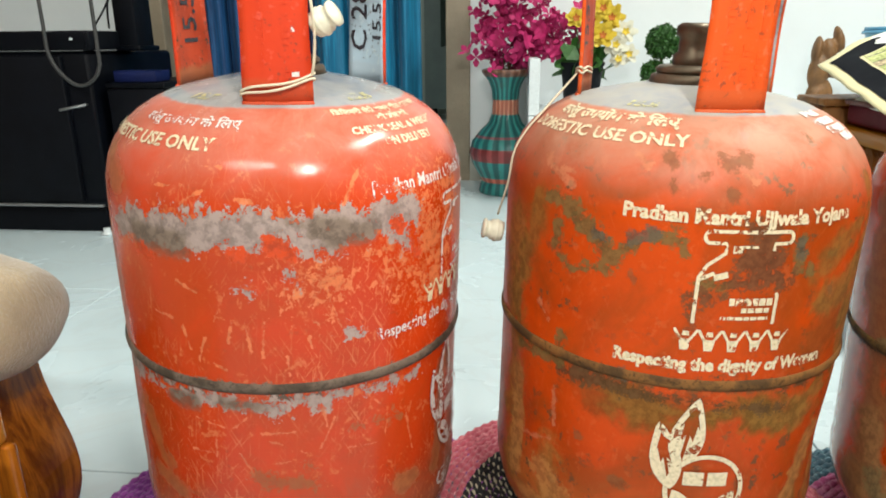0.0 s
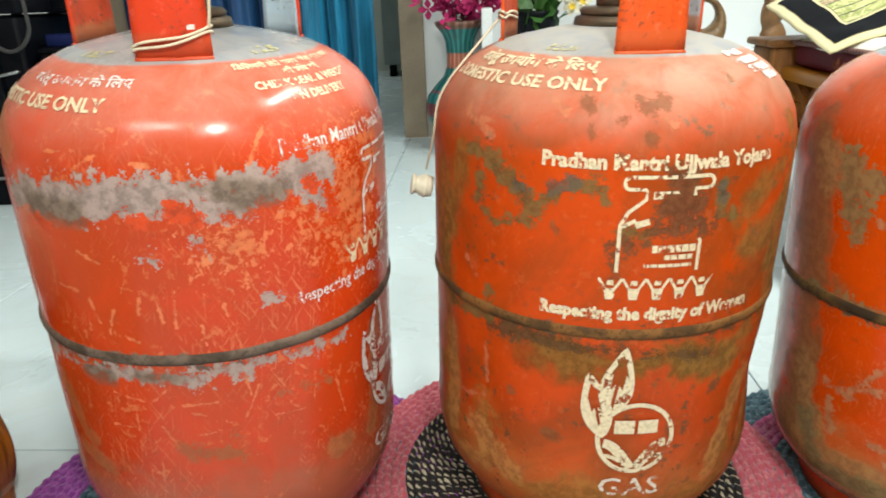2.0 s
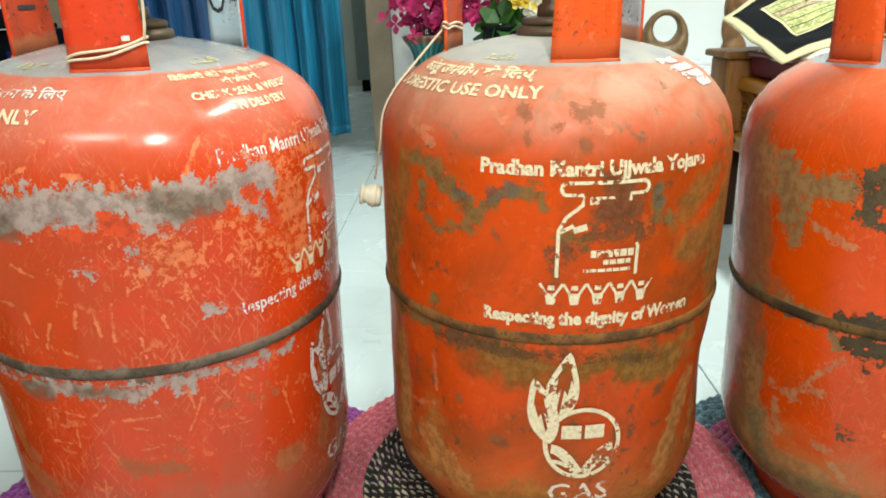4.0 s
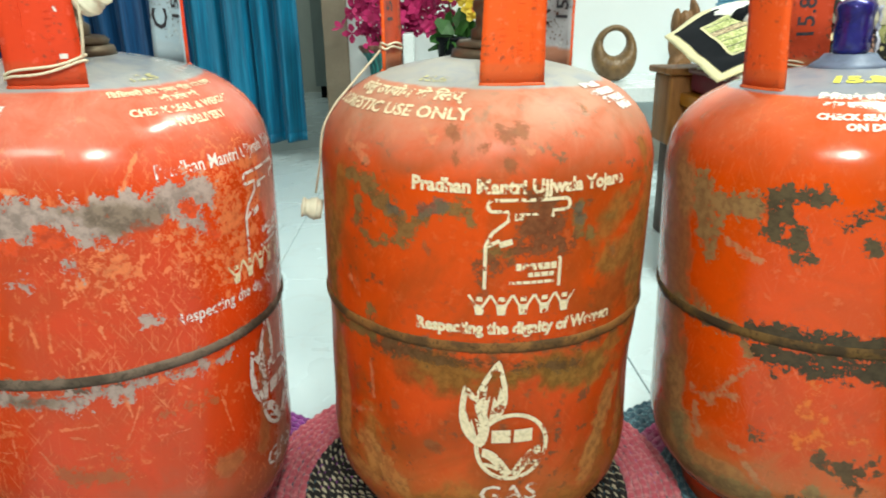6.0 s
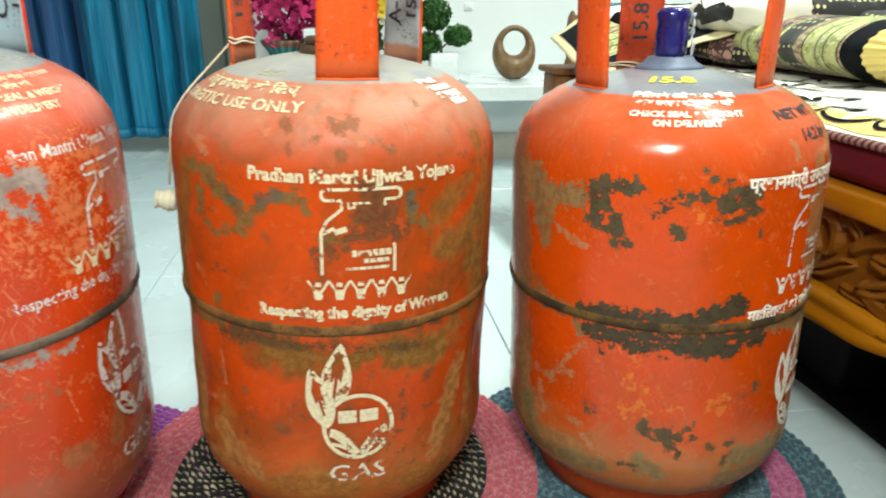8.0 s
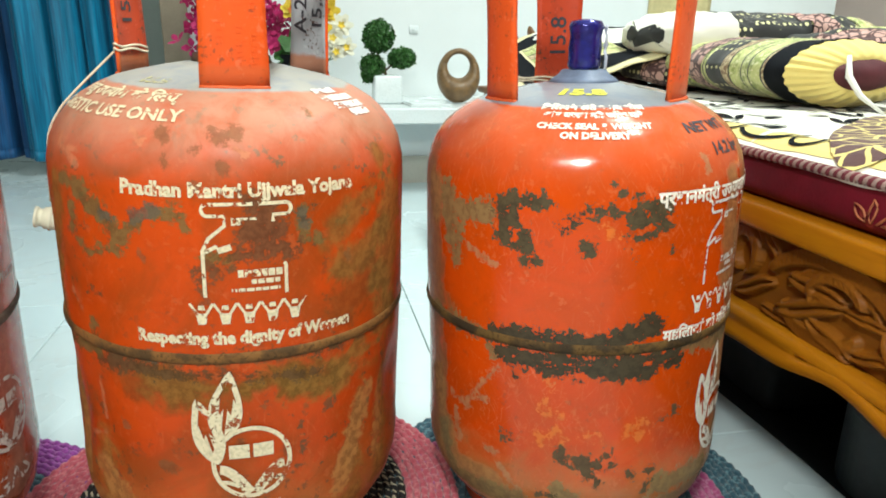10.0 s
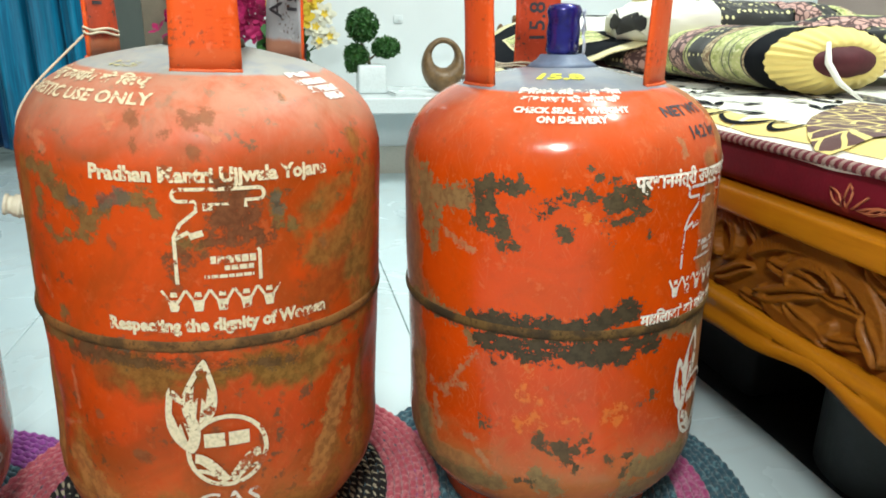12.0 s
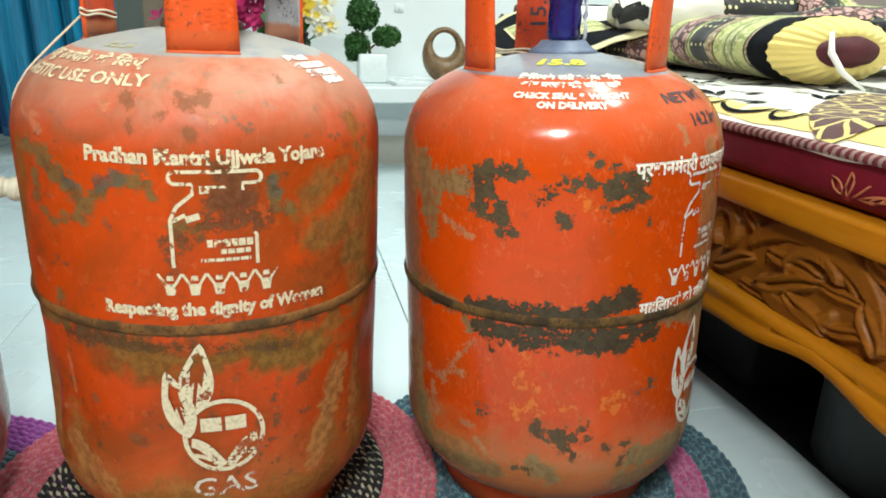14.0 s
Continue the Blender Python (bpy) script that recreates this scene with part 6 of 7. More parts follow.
def bed():
    ob = thing("bed", (0, 0, 0), (0, 0, 0), "wooden bed with a carved side rail in honey varnish", "bed")
    y0, y1 = -0.9, 1.56
    nu, nv = 1300, 62
    zs, ys = np.meshgrid(np.linspace(0.226, 0.330, nv + 1), np.linspace(y0, y1, nu + 1))
    deep = leaf_relief(ys, zs)
    def carved(u, v):
        i, j = round(u * nu), round(v * nv)
        return Vector((BX + 0.013 - 1.1 * deep[i, j], ys[i, j], zs[i, j]))
    c = part("carved_panel", sheet(bmesh.new(), nu, nv, carved), BED_CARVED, ob, "brown carved leaf-scroll panel")
    part("rail_core", box_bm((BX + 0.0135, y0, 0.222), (BX + 0.045, y1, 0.35)), BED_CARVED, ob, smooth=False)
    part("top_rail", box_bm((BX - 0.010, y0, 0.326), (BX + 0.05, y1, 0.355), 0.006, 3), BED_WOOD, ob)
    bm = bmesh.new()
    n = 520
    def low(y):
        ph = (y - 0.47) / 0.30
        return 0.198 + 0.008 * math.cos(2 * math.pi * ph) + 0.003 * math.cos(4 * math.pi * ph + 0.6)
    section = []
    for i in range(n + 1):
        y = y0 + (y1 - y0) * i / n
        b = low(y)
        section.append([bm.verts.new((x, y, z)) for x, z in ((BX + 0.03, 0.232), (BX + 0.002, 0.233), (BX - 0.006, 0.229), (BX - 0.0075, 0.222), (BX - 0.003, 0.216), (BX - 0.004, b + 0.018), (BX - 0.010, b + 0.012), (BX - 0.008, b + 0.002), (BX - 0.001, b), (BX + 0.03, b))])
    for a_, b_ in zip(section, section[1:]):
        for i in range(10):
            bm.faces.new((a_[i], b_[i], b_[(i + 1) % 10], a_[(i + 1) % 10]))
    part("scalloped_moulding", bm, BED_WOOD, ob, "wavy-edged lower moulding")
    part("platform", box_bm((BX + 0.05, y0, 0.30), (2.2, y1, 0.352)), BED_CARVED, ob, smooth=False)
    # corner block and leg at the far end
    part("corner_post", box_bm((BX - 0.03, 1.565, 0.232), (BX + 0.42, 1.68, 0.392), 0.006), BED_POST, ob)
    for k in range(4):
        part("post_carving", box_bm((BX + 0.03 + 0.085 * k, 1.556, 0.262), (BX + 0.085 + 0.085 * k, 1.5655, 0.365), 0.005), BED_POST, ob)
    part("post_cap", box_bm((BX - 0.04, 1.55, 0.3925), (BX + 0.44, 1.70, 0.408), 0.005), BED_POST, ob)
    part("leg", box_bm((BX - 0.012, 1.60, 0.0), (BX + 0.028, 1.66, 0.2315), 0.004), DARK_LEG, ob)
    part("leg", box_bm((2.05, 1.50, 0.0), (2.12, 1.56, 0.2995), 0.004), DARK_LEG, ob)
    part("leg", box_bm((BX + 0.05, y0 + 0.02, 0.0), (BX + 0.12, y0 + 0.08, 0.2995), 0.004), DARK_LEG, ob)
    part("leg", box_bm((2.05, y0 + 0.02, 0.0), (2.12, y0 + 0.08, 0.2995), 0.004), DARK_LEG, ob)
    return ob


bed()


def maroon_material():
    m, nt, b = nodes_of("maroon_brocade")
    g = Net(nt)
    co = g.coords()
    n, f = g.noise(co, 14, 4, 0.6), g.noise(co, 300, 3, 0.6)
    v = g.node("ShaderNodeTexVoronoi", Vector=co, Scale=17.0).outputs["Distance"]
    star = g.ramp(v, 0.055, 0.10, 0.45, 0)
    col = g.mix(g.ramp(n, 0.35, 0.7), (0.13, 0.006, 0.016), (0.08, 0.004, 0.010))
    col = g.mix(star, col, (0.36, 0.06, 0.04))
    g.put(b.inputs["Base Color"], col)
    b.inputs["Roughness"].default_value = 0.55
    b.inputs["Specular IOR Level"].default_value = 0.2
    g.bump(b, f, 0.3, 0.001)
    return m


MAROON = maroon_material()
GOLD_THREAD = plain("dull_gold_thread", (0.40, 0.12, 0.05), 0.6)
MAROON_CORD = plain("maroon_cord_strand", (0.14, 0.02, 0.03), 0.8)


def mattress():
    ob = thing("mattress", (0, 0, 0), (0, 0, 0), "maroon brocade mattress with a twisted cord edge on the bed", "mattress")
    bm = box_bm((BX + 0.004, -0.88, 0.3555), (2.18, 1.545, 0.407), 0.016, 4)
    part("cover", bm, MAROON, ob)
    # two twisted strands along the upper edge
    for k in range(2):
        pts = []
        for i in range(2200):
            y = -0.88 + 2.42 * i / 2199
            a = 2 * math.pi * y / 0.0100 + math.pi * k
            pts.append((BX + 0.002 + 0.0026 * math.cos(a), y, 0.404 + 0.0026 * math.sin(a)))
        part("edge_cord", tube(bmesh.new(), pts, 0.0030, 6), (MAROON_CORD, GREY_CORD)[k], ob, "twisted maroon and white cord")
    # woven sprigs on the side
    for y in (0.06, 0.47, 0.93, 1.35):
        bm = bmesh.new()
        for ang, l, dy in ((90, 0.028, 0), (130, 0.024, -0.006), (50, 0.024, 0.006), (165, 0.040, -0.012), (155, 0.020, -0.022)):
            c, s = math.cos(radians(ang)), math.sin(radians(ang))
            pts = [(BX + 0.0025, y + dy + c * l * t - s * 0.004 * math.sin(math.pi * t) * sd, 0.368 + s * l * t * 0.75 + 0.003 * math.sin(math.pi * t) * sd) for sd in (1, -1) for t in ([0, 0.25, 0.5, 0.75, 1.0] if sd > 0 else [0.75, 0.5, 0.25])]
            tube(bm, [Vector(p_) for p_ in pts], 0.0011, 5, True)
        part("woven_sprig", bm, GOLD_THREAD, ob, "dull gold woven flower sprig")
    return ob


GREY_CORD = plain("white_cord_strand", (0.31, 0.21, 0.18), 0.8)
mattress()


def print_material(name, ground, kind, scale=1.0):
    """Printed cotton: black sprigs, dots, giraffe spots or line work on a pale ground."""
    m, nt, b = nodes_of(name)
    g = Net(nt)
    co = g.coords()
    wave = g.vec("ADD", co, g.vec("MULTIPLY", g.node("ShaderNodeTexNoise", Vector=co, Scale=9.0, Detail=2.0).outputs["Color"], (0.05, 0.05, 0.05)))
    weave = g.noise(co, 500, 2, 0.5)
    col = g.mix(g.ramp(g.noise(co, 6, 3), 0.35, 0.7), ground, tuple(0.86 * c for c in ground))
    if kind == "dots":
        v = g.node("ShaderNodeTexVoronoi", Vector=co, Scale=70.0 * scale, Randomness=0.12).outputs["Distance"]
        col = g.mix(g.ramp(v, 0.27, 0.33, 1, 0), (0.012, 0.012, 0.012), (0.62, 0.58, 0.30))
    elif kind == "giraffe":
        n = g.node("ShaderNodeTexVoronoi", Vector=wave, Scale=40.0 * scale)
        n.voronoi_dimensions = "2D"
        n.feature = "DISTANCE_TO_EDGE"
        col = g.mix(g.ramp(n.outputs["Distance"], 0.06, 0.09), (0.62, 0.50, 0.16), (0.065, 0.018, 0.016))
    elif kind == "lines":
        leafy, fleck = g.noise(wave, 46 * scale, 4, 0.6, 0.6), g.noise(co, 170 * scale, 3, 0.6)
        col = g.mix(g.ramp(leafy, 0.42, 0.58), (0.50, 0.52, 0.20), (0.24, 0.28, 0.07))
        col = g.mix(g.ramp(fleck, 0.54, 0.62), col, (0.66, 0.62, 0.36))
        sep = nt.nodes.new("ShaderNodeSeparateXYZ")
        nt.links.new(co, sep.inputs[0])
        ring = g.math("ABSOLUTE", g.math("SUBTRACT", g.math("FRACT", g.math("MULTIPLY", sep.outputs[1], 17.0)), 0.5))
        rosy = g.math("MULTIPLY", g.ramp(ring, 0.20, 0.22, 1, 0), g.ramp(g.math("FRACT", g.math("MULTIPLY", sep.outputs[1], 8.5)), 0.48, 0.52))
        col = g.mix(g.math("MULTIPLY", rosy, 0.8), col, g.mix(g.ramp(fleck, 0.45, 0.55), (0.20, 0.08, 0.06), (0.55, 0.42, 0.26)))
        col = g.mix(g.ramp(g.math("ABSOLUTE", g.math("SUBTRACT", ring, 0.22)), 0.025, 0.035, 1, 0), col, (0.015, 0.018, 0.012))
    elif kind == "brick":
        n = g.node("ShaderNodeTexVoronoi", Vector=wave, Scale=60.0 * scale)
        n.feature = "DISTANCE_TO_EDGE"
        col = g.mix(g.ramp(n.outputs["Distance"], 0.08, 0.14), (0.06, 0.02, 0.02), (0.46, 0.27, 0.23))
    g.put(b.inputs["Base Color"], col)
    b.inputs["Roughness"].default_value = 0.85
    b.inputs["Sheen Weight"].default_value = 0.2
    g.bump(b, weave, 0.3, 0.0006)
    return m


CREAM = print_material("cream_cotton", (0.78, 0.76, 0.66), "plain")
WHITE_COTTON = print_material("white_cotton", (0.80, 0.79, 0.74), "plain")
PALE_YELLOW = print_material("pale_yellow_cotton", (0.70, 0.63, 0.36), "plain")
YELLOW_COTTON = print_material("yellow_cotton", (0.68, 0.54, 0.17), "plain")
DOTS = print_material("black_dotted_cotton", (0.6, 0.6, 0.3), "dots")
GIRAFFE = print_material("giraffe_print", (0.6, 0.5, 0.2), "giraffe")
LINES = print_material("olive_line_print", (0.5, 0.5, 0.2), "lines")
BRICKS = print_material("rose_scale_print", (0.5, 0.3, 0.2), "brick")
INK = plain("black_textile_ink", (0.008, 0.009, 0.012), 0.85, spec=0.1)
GREEN_INK = plain("green_textile_ink", (0.22, 0.36, 0.06), 0.85)
MAROON_PLAIN = plain("maroon_cotton", (0.075, 0.008, 0.014), 0.8, dark=0.6)


def sheet_top(x, y):
    """Height of the top bedsheet; it dips over the bed's edge."""
    e = (x - (BX + 0.010))
    h = 0.424 + 0.004 * wobble(x * 7, y * 7, 1.0) + 0.003 * wobble(x * 19, y * 19, 2.0)
    if e < 0.03:
        h -= 0.014 * (1 - max(e, -0.02) / 0.03) ** 1.5
    return h


def bed_sheet():
    ob = thing("bed_sheet", (0, 0, 0), (0, 0, 0), "cream bedsheet printed with black leaves and giraffe spots", "bedsheet")
    def place(u, v):
        y = -0.86 + 2.38 * v
        x = BX + 0.002 + 1.45 * u ** 1.3 + (0.004 * math.sin(y * 21) + 0.006 * wobble(y * 6, 3.0)) * (1 - u) ** 6
        return Vector((x, y, sheet_top(x, y)))
    s = part("fabric", sheet(bmesh.new(), 130, 300, place), CREAM, ob)
    solid(s, 0.007, -1)
    def printed(name, outline, material, lift=0.0016):
        bm = bmesh.new()
        f = bm.faces.new([bm.verts.new((x, y, 0)) for x, y in outline])
        for axis, step in (((1, 0, 0), 0.012), ((0, 1, 0), 0.012)):
            lo = min(v.co.dot(Vector(axis)) for v in bm.verts)
            hi = max(v.co.dot(Vector(axis)) for v in bm.verts)
            k = math.ceil(lo / step)
            while k * step < hi:
                bmesh.ops.bisect_plane(bm, geom=bm.verts[:] + bm.edges[:] + bm.faces[:], plane_co=Vector(axis) * (k * step), plane_no=axis)
                k += 1
        for v in bm.verts:
            v.co.z = sheet_top(v.co.x, v.co.y) + lift
        return part(name, bm, material, ob, smooth=False)
    def leaf(cx, cy, l, w, ang):
        pts = []
        for i in range(9):
            t = i / 8
            pts.append((l * (t - 0.5), w * math.sin(math.pi * t)))
        pts += [(x, -y) for x, y in pts[-2:0:-1]]
        c, s_ = math.cos(radians(ang)), math.sin(radians(ang))
        return [(cx + c * x - s_ * y, cy + s_ * x + c * y) for x, y in pts]
    def blob(cx, cy, rx, ry, seed, ang=0.0):
        c, s_ = math.cos(radians(ang)), math.sin(radians(ang))
        pts = [(rx * math.cos(a_) * (1 + 0.12 * math.sin(3 * a_ + seed)), ry * math.sin(a_) * (1 + 0.1 * math.cos(2 * a_ + seed))) for a_ in [2 * math.pi * i / 28 for i in range(28)]]
        return [(cx + c * x - s_ * y, cy + s_ * x + c * y) for x, y in pts]
    # sprigs of lobed leaves on curved stems
    rnd = random.Random(5)
    for row, y in enumerate([0.38 + 0.068 * k for k in range(15)]):
        for col, x in enumerate((0.77, 0.84, 0.91, 0.98)):
            cx, cy = x + (0.03 if row % 2 else 0.0) + rnd.uniform(-0.012, 0.012), y + rnd.uniform(-0.015, 0.015)
            if 0.45 < cy < 0.70 and cx < cy + 0.29 or rnd.random() < 0.12:
                continue
            a0 = rnd.choice((20, 75, 110, 150)) + rnd.uniform(-12, 12)
            ink = GREEN_INK if rnd.random() < 0.12 else INK
            for k, (an, l, w) in enumerate(((0, 0.060, 0.0052), (42, 0.038, 0.0054), (-46, 0.034, 0.0050), (160, 0.030, 0.0045))[:rnd.choice((2, 3, 4))]):
                r = 0.5 * l
                aa = a0 + an
                printed("printed_leaf", leaf(cx + r * math.cos(radians(aa)), cy + r * math.sin(radians(aa)), l, w, aa), ink, 0.0014 + 0.0003 * k)
    printed("giraffe_patch", blob(0.845, 0.605, 0.185, 0.062, 1, 46), GIRAFFE, 0.0032)
    printed("giraffe_patch", blob(0.81, 1.20, 0.05, 0.07, 2), GIRAFFE, 0.0014)
    for y0, y1, mt in ((0.78, 1.08, DOTS), (1.085, 1.24, YELLOW_COTTON), (1.245, 1.5, DOTS)):
        printed("printed_band", [(1.035, y0), (1.085, y0), (1.085, y1), (1.035, y1)], mt, 0.0014)
    for y0, y1 in ((0.30, 0.45), (0.452, 0.66), (0.662, 0.90), (0.902, 1.18)):
        printed("yellow_border", [(0.712, y0), (0.752, y0 + 0.01), (0.748, (y0 + y1) / 2), (0.756, y1 - 0.01), (0.712, y1)], YELLOW_COTTON, 0.0010)
    for k, cy in enumerate((0.60, 0.67, 0.73, 0.80, 0.92, 1.0)):
        swing = arc_pts(0.748, cy, 0.030, 0.045, 100 + 30 * (k % 3), 300, 16) if k % 2 else arc_pts(0.735, cy, 0.014, 0.020, 20, 300, 14)
        bm = stroke(bmesh.new(), swing, 0.0050)
        for v in bm.verts:
            v.co.z = sheet_top(v.co.x, v.co.y) + 0.0024
        part("printed_scroll", bm, INK, ob, smooth=False)
    return ob


bed_sheet()


def lumpy(name, centre, size, turn, material, label, category, seed, fold=0.006, parts=()):
    """A soft cushion-like bundle: a rounded slab with creases. parts: bands (from, to along its length, material, name)."""
    ob = thing(name, centre, (0, 0, turn), label, category)
    lx, ly, lz = size
    def surf(u, v, grow=0.0):
        a = 2 * math.pi * u
        t = 2 * v - 1
        e = (1 - abs(t) ** 5) ** 0.5
        ca, sa = math.cos(a), math.sin(a)
        ex = 0.62
        x = math.copysign(abs(ca) ** ex, ca) * (lx / 2) * (0.25 + 0.75 * e)
        z = math.copysign(abs(sa) ** ex, sa) * (lz / 2) * (0.2 + 0.8 * e)
        w = fold * (wobble(ca * 2.2, t * 5, seed) + 0.6 * wobble(ca * 5, t * 12 + sa * 3, seed + 4))
        return Vector((x * (1 + grow), ly / 2 * t, max(z + w, -lz / 2) * (1 + grow) + lz / 2))
    bm = sheet(bmesh.new(), 56, 80, surf)
    bmesh.ops.remove_doubles(bm, verts=bm.verts, dist=0.0005)
    bmesh.ops.holes_fill(bm, edges=bm.edges)
    part("cover", bm, material, ob)
    for lo, hi, mt, nm in parts:
        band = sheet(bmesh.new(), 56, 28, lambda u, v: surf(u, lo + (hi - lo) * v, 0.030))
        part(nm, band, mt, ob)
    return ob


# folded printed covers and a bolster on top
lumpy("folded_quilt", (1.20, 1.36, 0.428), (0.54, 0.40, 0.062), 12, DOTS, "folded black quilt with cream dots on the bed", "quilt", 1.0, 0.008, ((0.06, 0.30, LINES, "olive_band"), (0.42, 0.60, BRICKS, "rose_band")))
lumpy("folded_quilt", (1.42, 1.16, 0.470), (0.55, 0.50, 0.075), -8, DOTS, "folded dotted quilt with rose and olive bands on the pile", "quilt", 2.0, 0.012, ((0.10, 0.32, BRICKS, "rose_band"), (0.62, 0.85, LINES, "olive_band")))
lumpy("printed_bundle", (1.19, 1.38, 0.486), (0.30, 0.56, 0.092), -80, DOTS, "rolled black dotted bundle with a cream end on the quilts", "bedding", 6.0, 0.011, ((0.004, 0.19, CREAM, "cream_end"), (0.52, 0.66, BRICKS, "rose_band"), (0.78, 0.90, LINES, "olive_band")))
lumpy("white_pillow", (0.94, 1.62, 0.428), (0.34, 0.26, 0.12), 20, WHITE_COTTON, "white pillow with black leaf print", "pillow", 3.0, 0.01, ((0.3, 0.45, INK, "black_band"),))


def bolster():
    ob = thing("bolster", (1.030, 0.862, 0.420), (0, 0, 0), "long bolster with yellow gathered end round a maroon core", "bolster")
    # axis from the gathered end to the back
    end, back = Vector((0.0, 0.0, 0.056)), Vector((0.02, 0.42, 0.060))
    d = (back - end).normalized()
    s = Vector((d.y, -d.x, 0))
    def surf(u, v, r=1.0):
        a = 2 * math.pi * u
        rr = r * (1 + 0.05 * wobble(math.cos(a) * 3, v * 9, 7))
        return end + (back - end) * v + s * 0.106 * rr * math.cos(a) + Vector((0, 0, 0.050 * rr * math.sin(a)))
    part("body", sheet(bmesh.new(), 60, 50, lambda u, v: surf(u, 0.20 + 0.80 * v)), LINES, ob)
    part("black_band", sheet(bmesh.new(), 60, 6, lambda u, v: surf(u, 0.09 + 0.12 * v, 1.01)), INK, ob)
    part("dotted_band", sheet(bmesh.new(), 60, 10, lambda u, v: surf(u, 0.50 + 0.12 * v, 1.012)), DOTS, ob)
    part("rose_band", sheet(bmesh.new(), 60, 10, lambda u, v: surf(u, 0.66 + 0.12 * v, 1.012)), BRICKS, ob)
    def gather(u, v):
        k = 1 - 0.62 * v
        pleat = 1 + 0.05 * math.sin(2 * math.pi * 26 * u) * (0.3 + v)
        bulge = 0.09 * (1 - v) - 0.035 * math.sin(math.pi * v)
        a = 2 * math.pi * u
        return end + (back - end) * bulge + s * 0.106 * k * pleat * math.cos(a) + Vector((0, 0, 0.050 * k * pleat * math.sin(a)))
    part("gathered_end", sheet(bmesh.new(), 208, 16, gather), YELLOW_COTTON, ob, "pleated yellow cotton end")
    bm = bmesh.new()
    bmesh.ops.create_uvsphere(bm, u_segments=28, v_segments=16, radius=1.0, matrix=Matrix.LocRotScale(end + d * 0.012, None, (0.058, 0.030, 0.025)))
    for v in bm.verts:
        v.co += v.co.normalized() * 0.004 * wobble(v.co.x * 40, v.co.y * 40, v.co.z * 40)
    part("core", bm, MAROON_PLAIN, ob, "maroon cotton core")
    part("tie", tube(bmesh.new(), [end + Vector((-0.050, -0.018, 0.028)), end + Vector((-0.052, -0.026, 0.0)), end + Vector((-0.040, -0.040, -0.026)), end + Vector((-0.010, -0.055, -0.050))], [0.003, 0.005, 0.004, 0.002], 8), WHITE_COTTON, ob, "white cloth tie")
    return ob


bolster()


def hanging_cloth():
    ob = thing("printed_cloth", (0, 0, 0), (0, 0, 0), "printed cream cloth with black band draped over the bed's end", "cloth")
    a, b, c, d = Vector((0.665, 1.62, 0.475)), Vector((0.665, 1.31, 0.400)), Vector((0.98, 1.30, 0.500)), Vector((0.95, 1.72, 0.545))
    def place(u, v, lift=0.0):
        p_ = a.lerp(b, u).lerp(d.lerp(c, u), v)
        return p_ + Vector((0, 0, 0.03 * math.sin(math.pi * v) * (0.6 + 0.4 * math.cos(3 * u)) + 0.006 * wobble(u * 5, v * 5, 2) + lift))
    f = part("fabric", sheet(bmesh.new(), 30, 40, place), PALE_YELLOW, ob)
    solid(f, 0.003)
    for k, (inset, mt, nm) in enumerate(((0.07, INK, "black_frame"), (0.24, PALE_YELLOW, "yellow_line"), (0.26, LINES, "leafy_middle"))):
        part(nm, sheet(bmesh.new(), 30, 30, lambda u, v: place(inset + (1 - 2 * inset) * u, inset * 0.8 + (1 - 1.6 * inset) * v, 0.0035 + 0.0012 * k)), mt, ob)
    under = lumpy("maroon_bundle", (0.86, 1.50, 0.4085), (0.28, 0.18, 0.045), 5, plain("purple_brown_cloth", (0.085, 0.03, 0.05), 0.8), "folded purple-brown cloth under the printed cloth", "cloth", 9.0)
    return ob


hanging_cloth()
CARVING = plain("carved_brown_figure", (0.24, 0.12, 0.045), 0.5, dark=0.55, scale=30, relief=0.4, distance=0.003)


def carved_ornament():
    bm = bmesh.new()
    for x, z, rx, rz, tilt in ((0.0, 0.035, 0.040, 0.035, 0), (-0.012, 0.085, 0.030, 0.038, 15), (0.012, 0.125, 0.020, 0.030, -20), (0.035, 0.150, 0.013, 0.030, -25), (0.030, 0.090, 0.018, 0.020, 30), (-0.025, 0.130, 0.012, 0.028, 10)):
        bmesh.ops.create_uvsphere(bm, u_segments=20, v_segments=14, radius=1.0, matrix=Matrix.LocRotScale((x, 0, z), Euler((0, radians(tilt), 0)), (rx, 0.022, rz)))
    for v in bm.verts:
        v.co += v.co.normalized() * 0.003 * wobble(v.co.x * 60, v.co.y * 60, v.co.z * 60)
    ob = part("carved_ornament", bm, CARVING)
    joined = ob.modifiers.new("joined", "REMESH")
    joined.mode, joined.voxel_size, joined.use_smooth_shade = "VOXEL", 0.004, True
    ob.matrix_world = pose(0.80, 2.30, 0.3035, 0, 0, 0)
    ob.scale = (1.05, 1.1, 1.5)
    return tagged(ob, "brown carved wooden ornament standing on the shelf", "ornament")


carved_ornament().location = (0.985, 2.36, 0.3035)

# things beyond and under the bed
SKY_BOX = plain("light_blue_plastic", (0.12, 0.38, 0.58), 0.4)
BUFF = plain("buff_paper", (0.62, 0.54, 0.28), 0.8)
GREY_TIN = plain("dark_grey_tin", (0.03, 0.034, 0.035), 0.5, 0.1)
o = thing("plastic_tub", (1.22, 2.40, 0.3035), (0, 0, 0), "light blue plastic tub on the shelf behind the bed", "tub")
part("tub", lathe(bmesh.new(), [(0.0, 0.002), (0.075, 0.0), (0.08, 0.005), (0.095, 0.25), (0.10, 0.252), (0.10, 0.262), (0.09, 0.262), (0.085, 0.24)], 40), SKY_BOX, o)
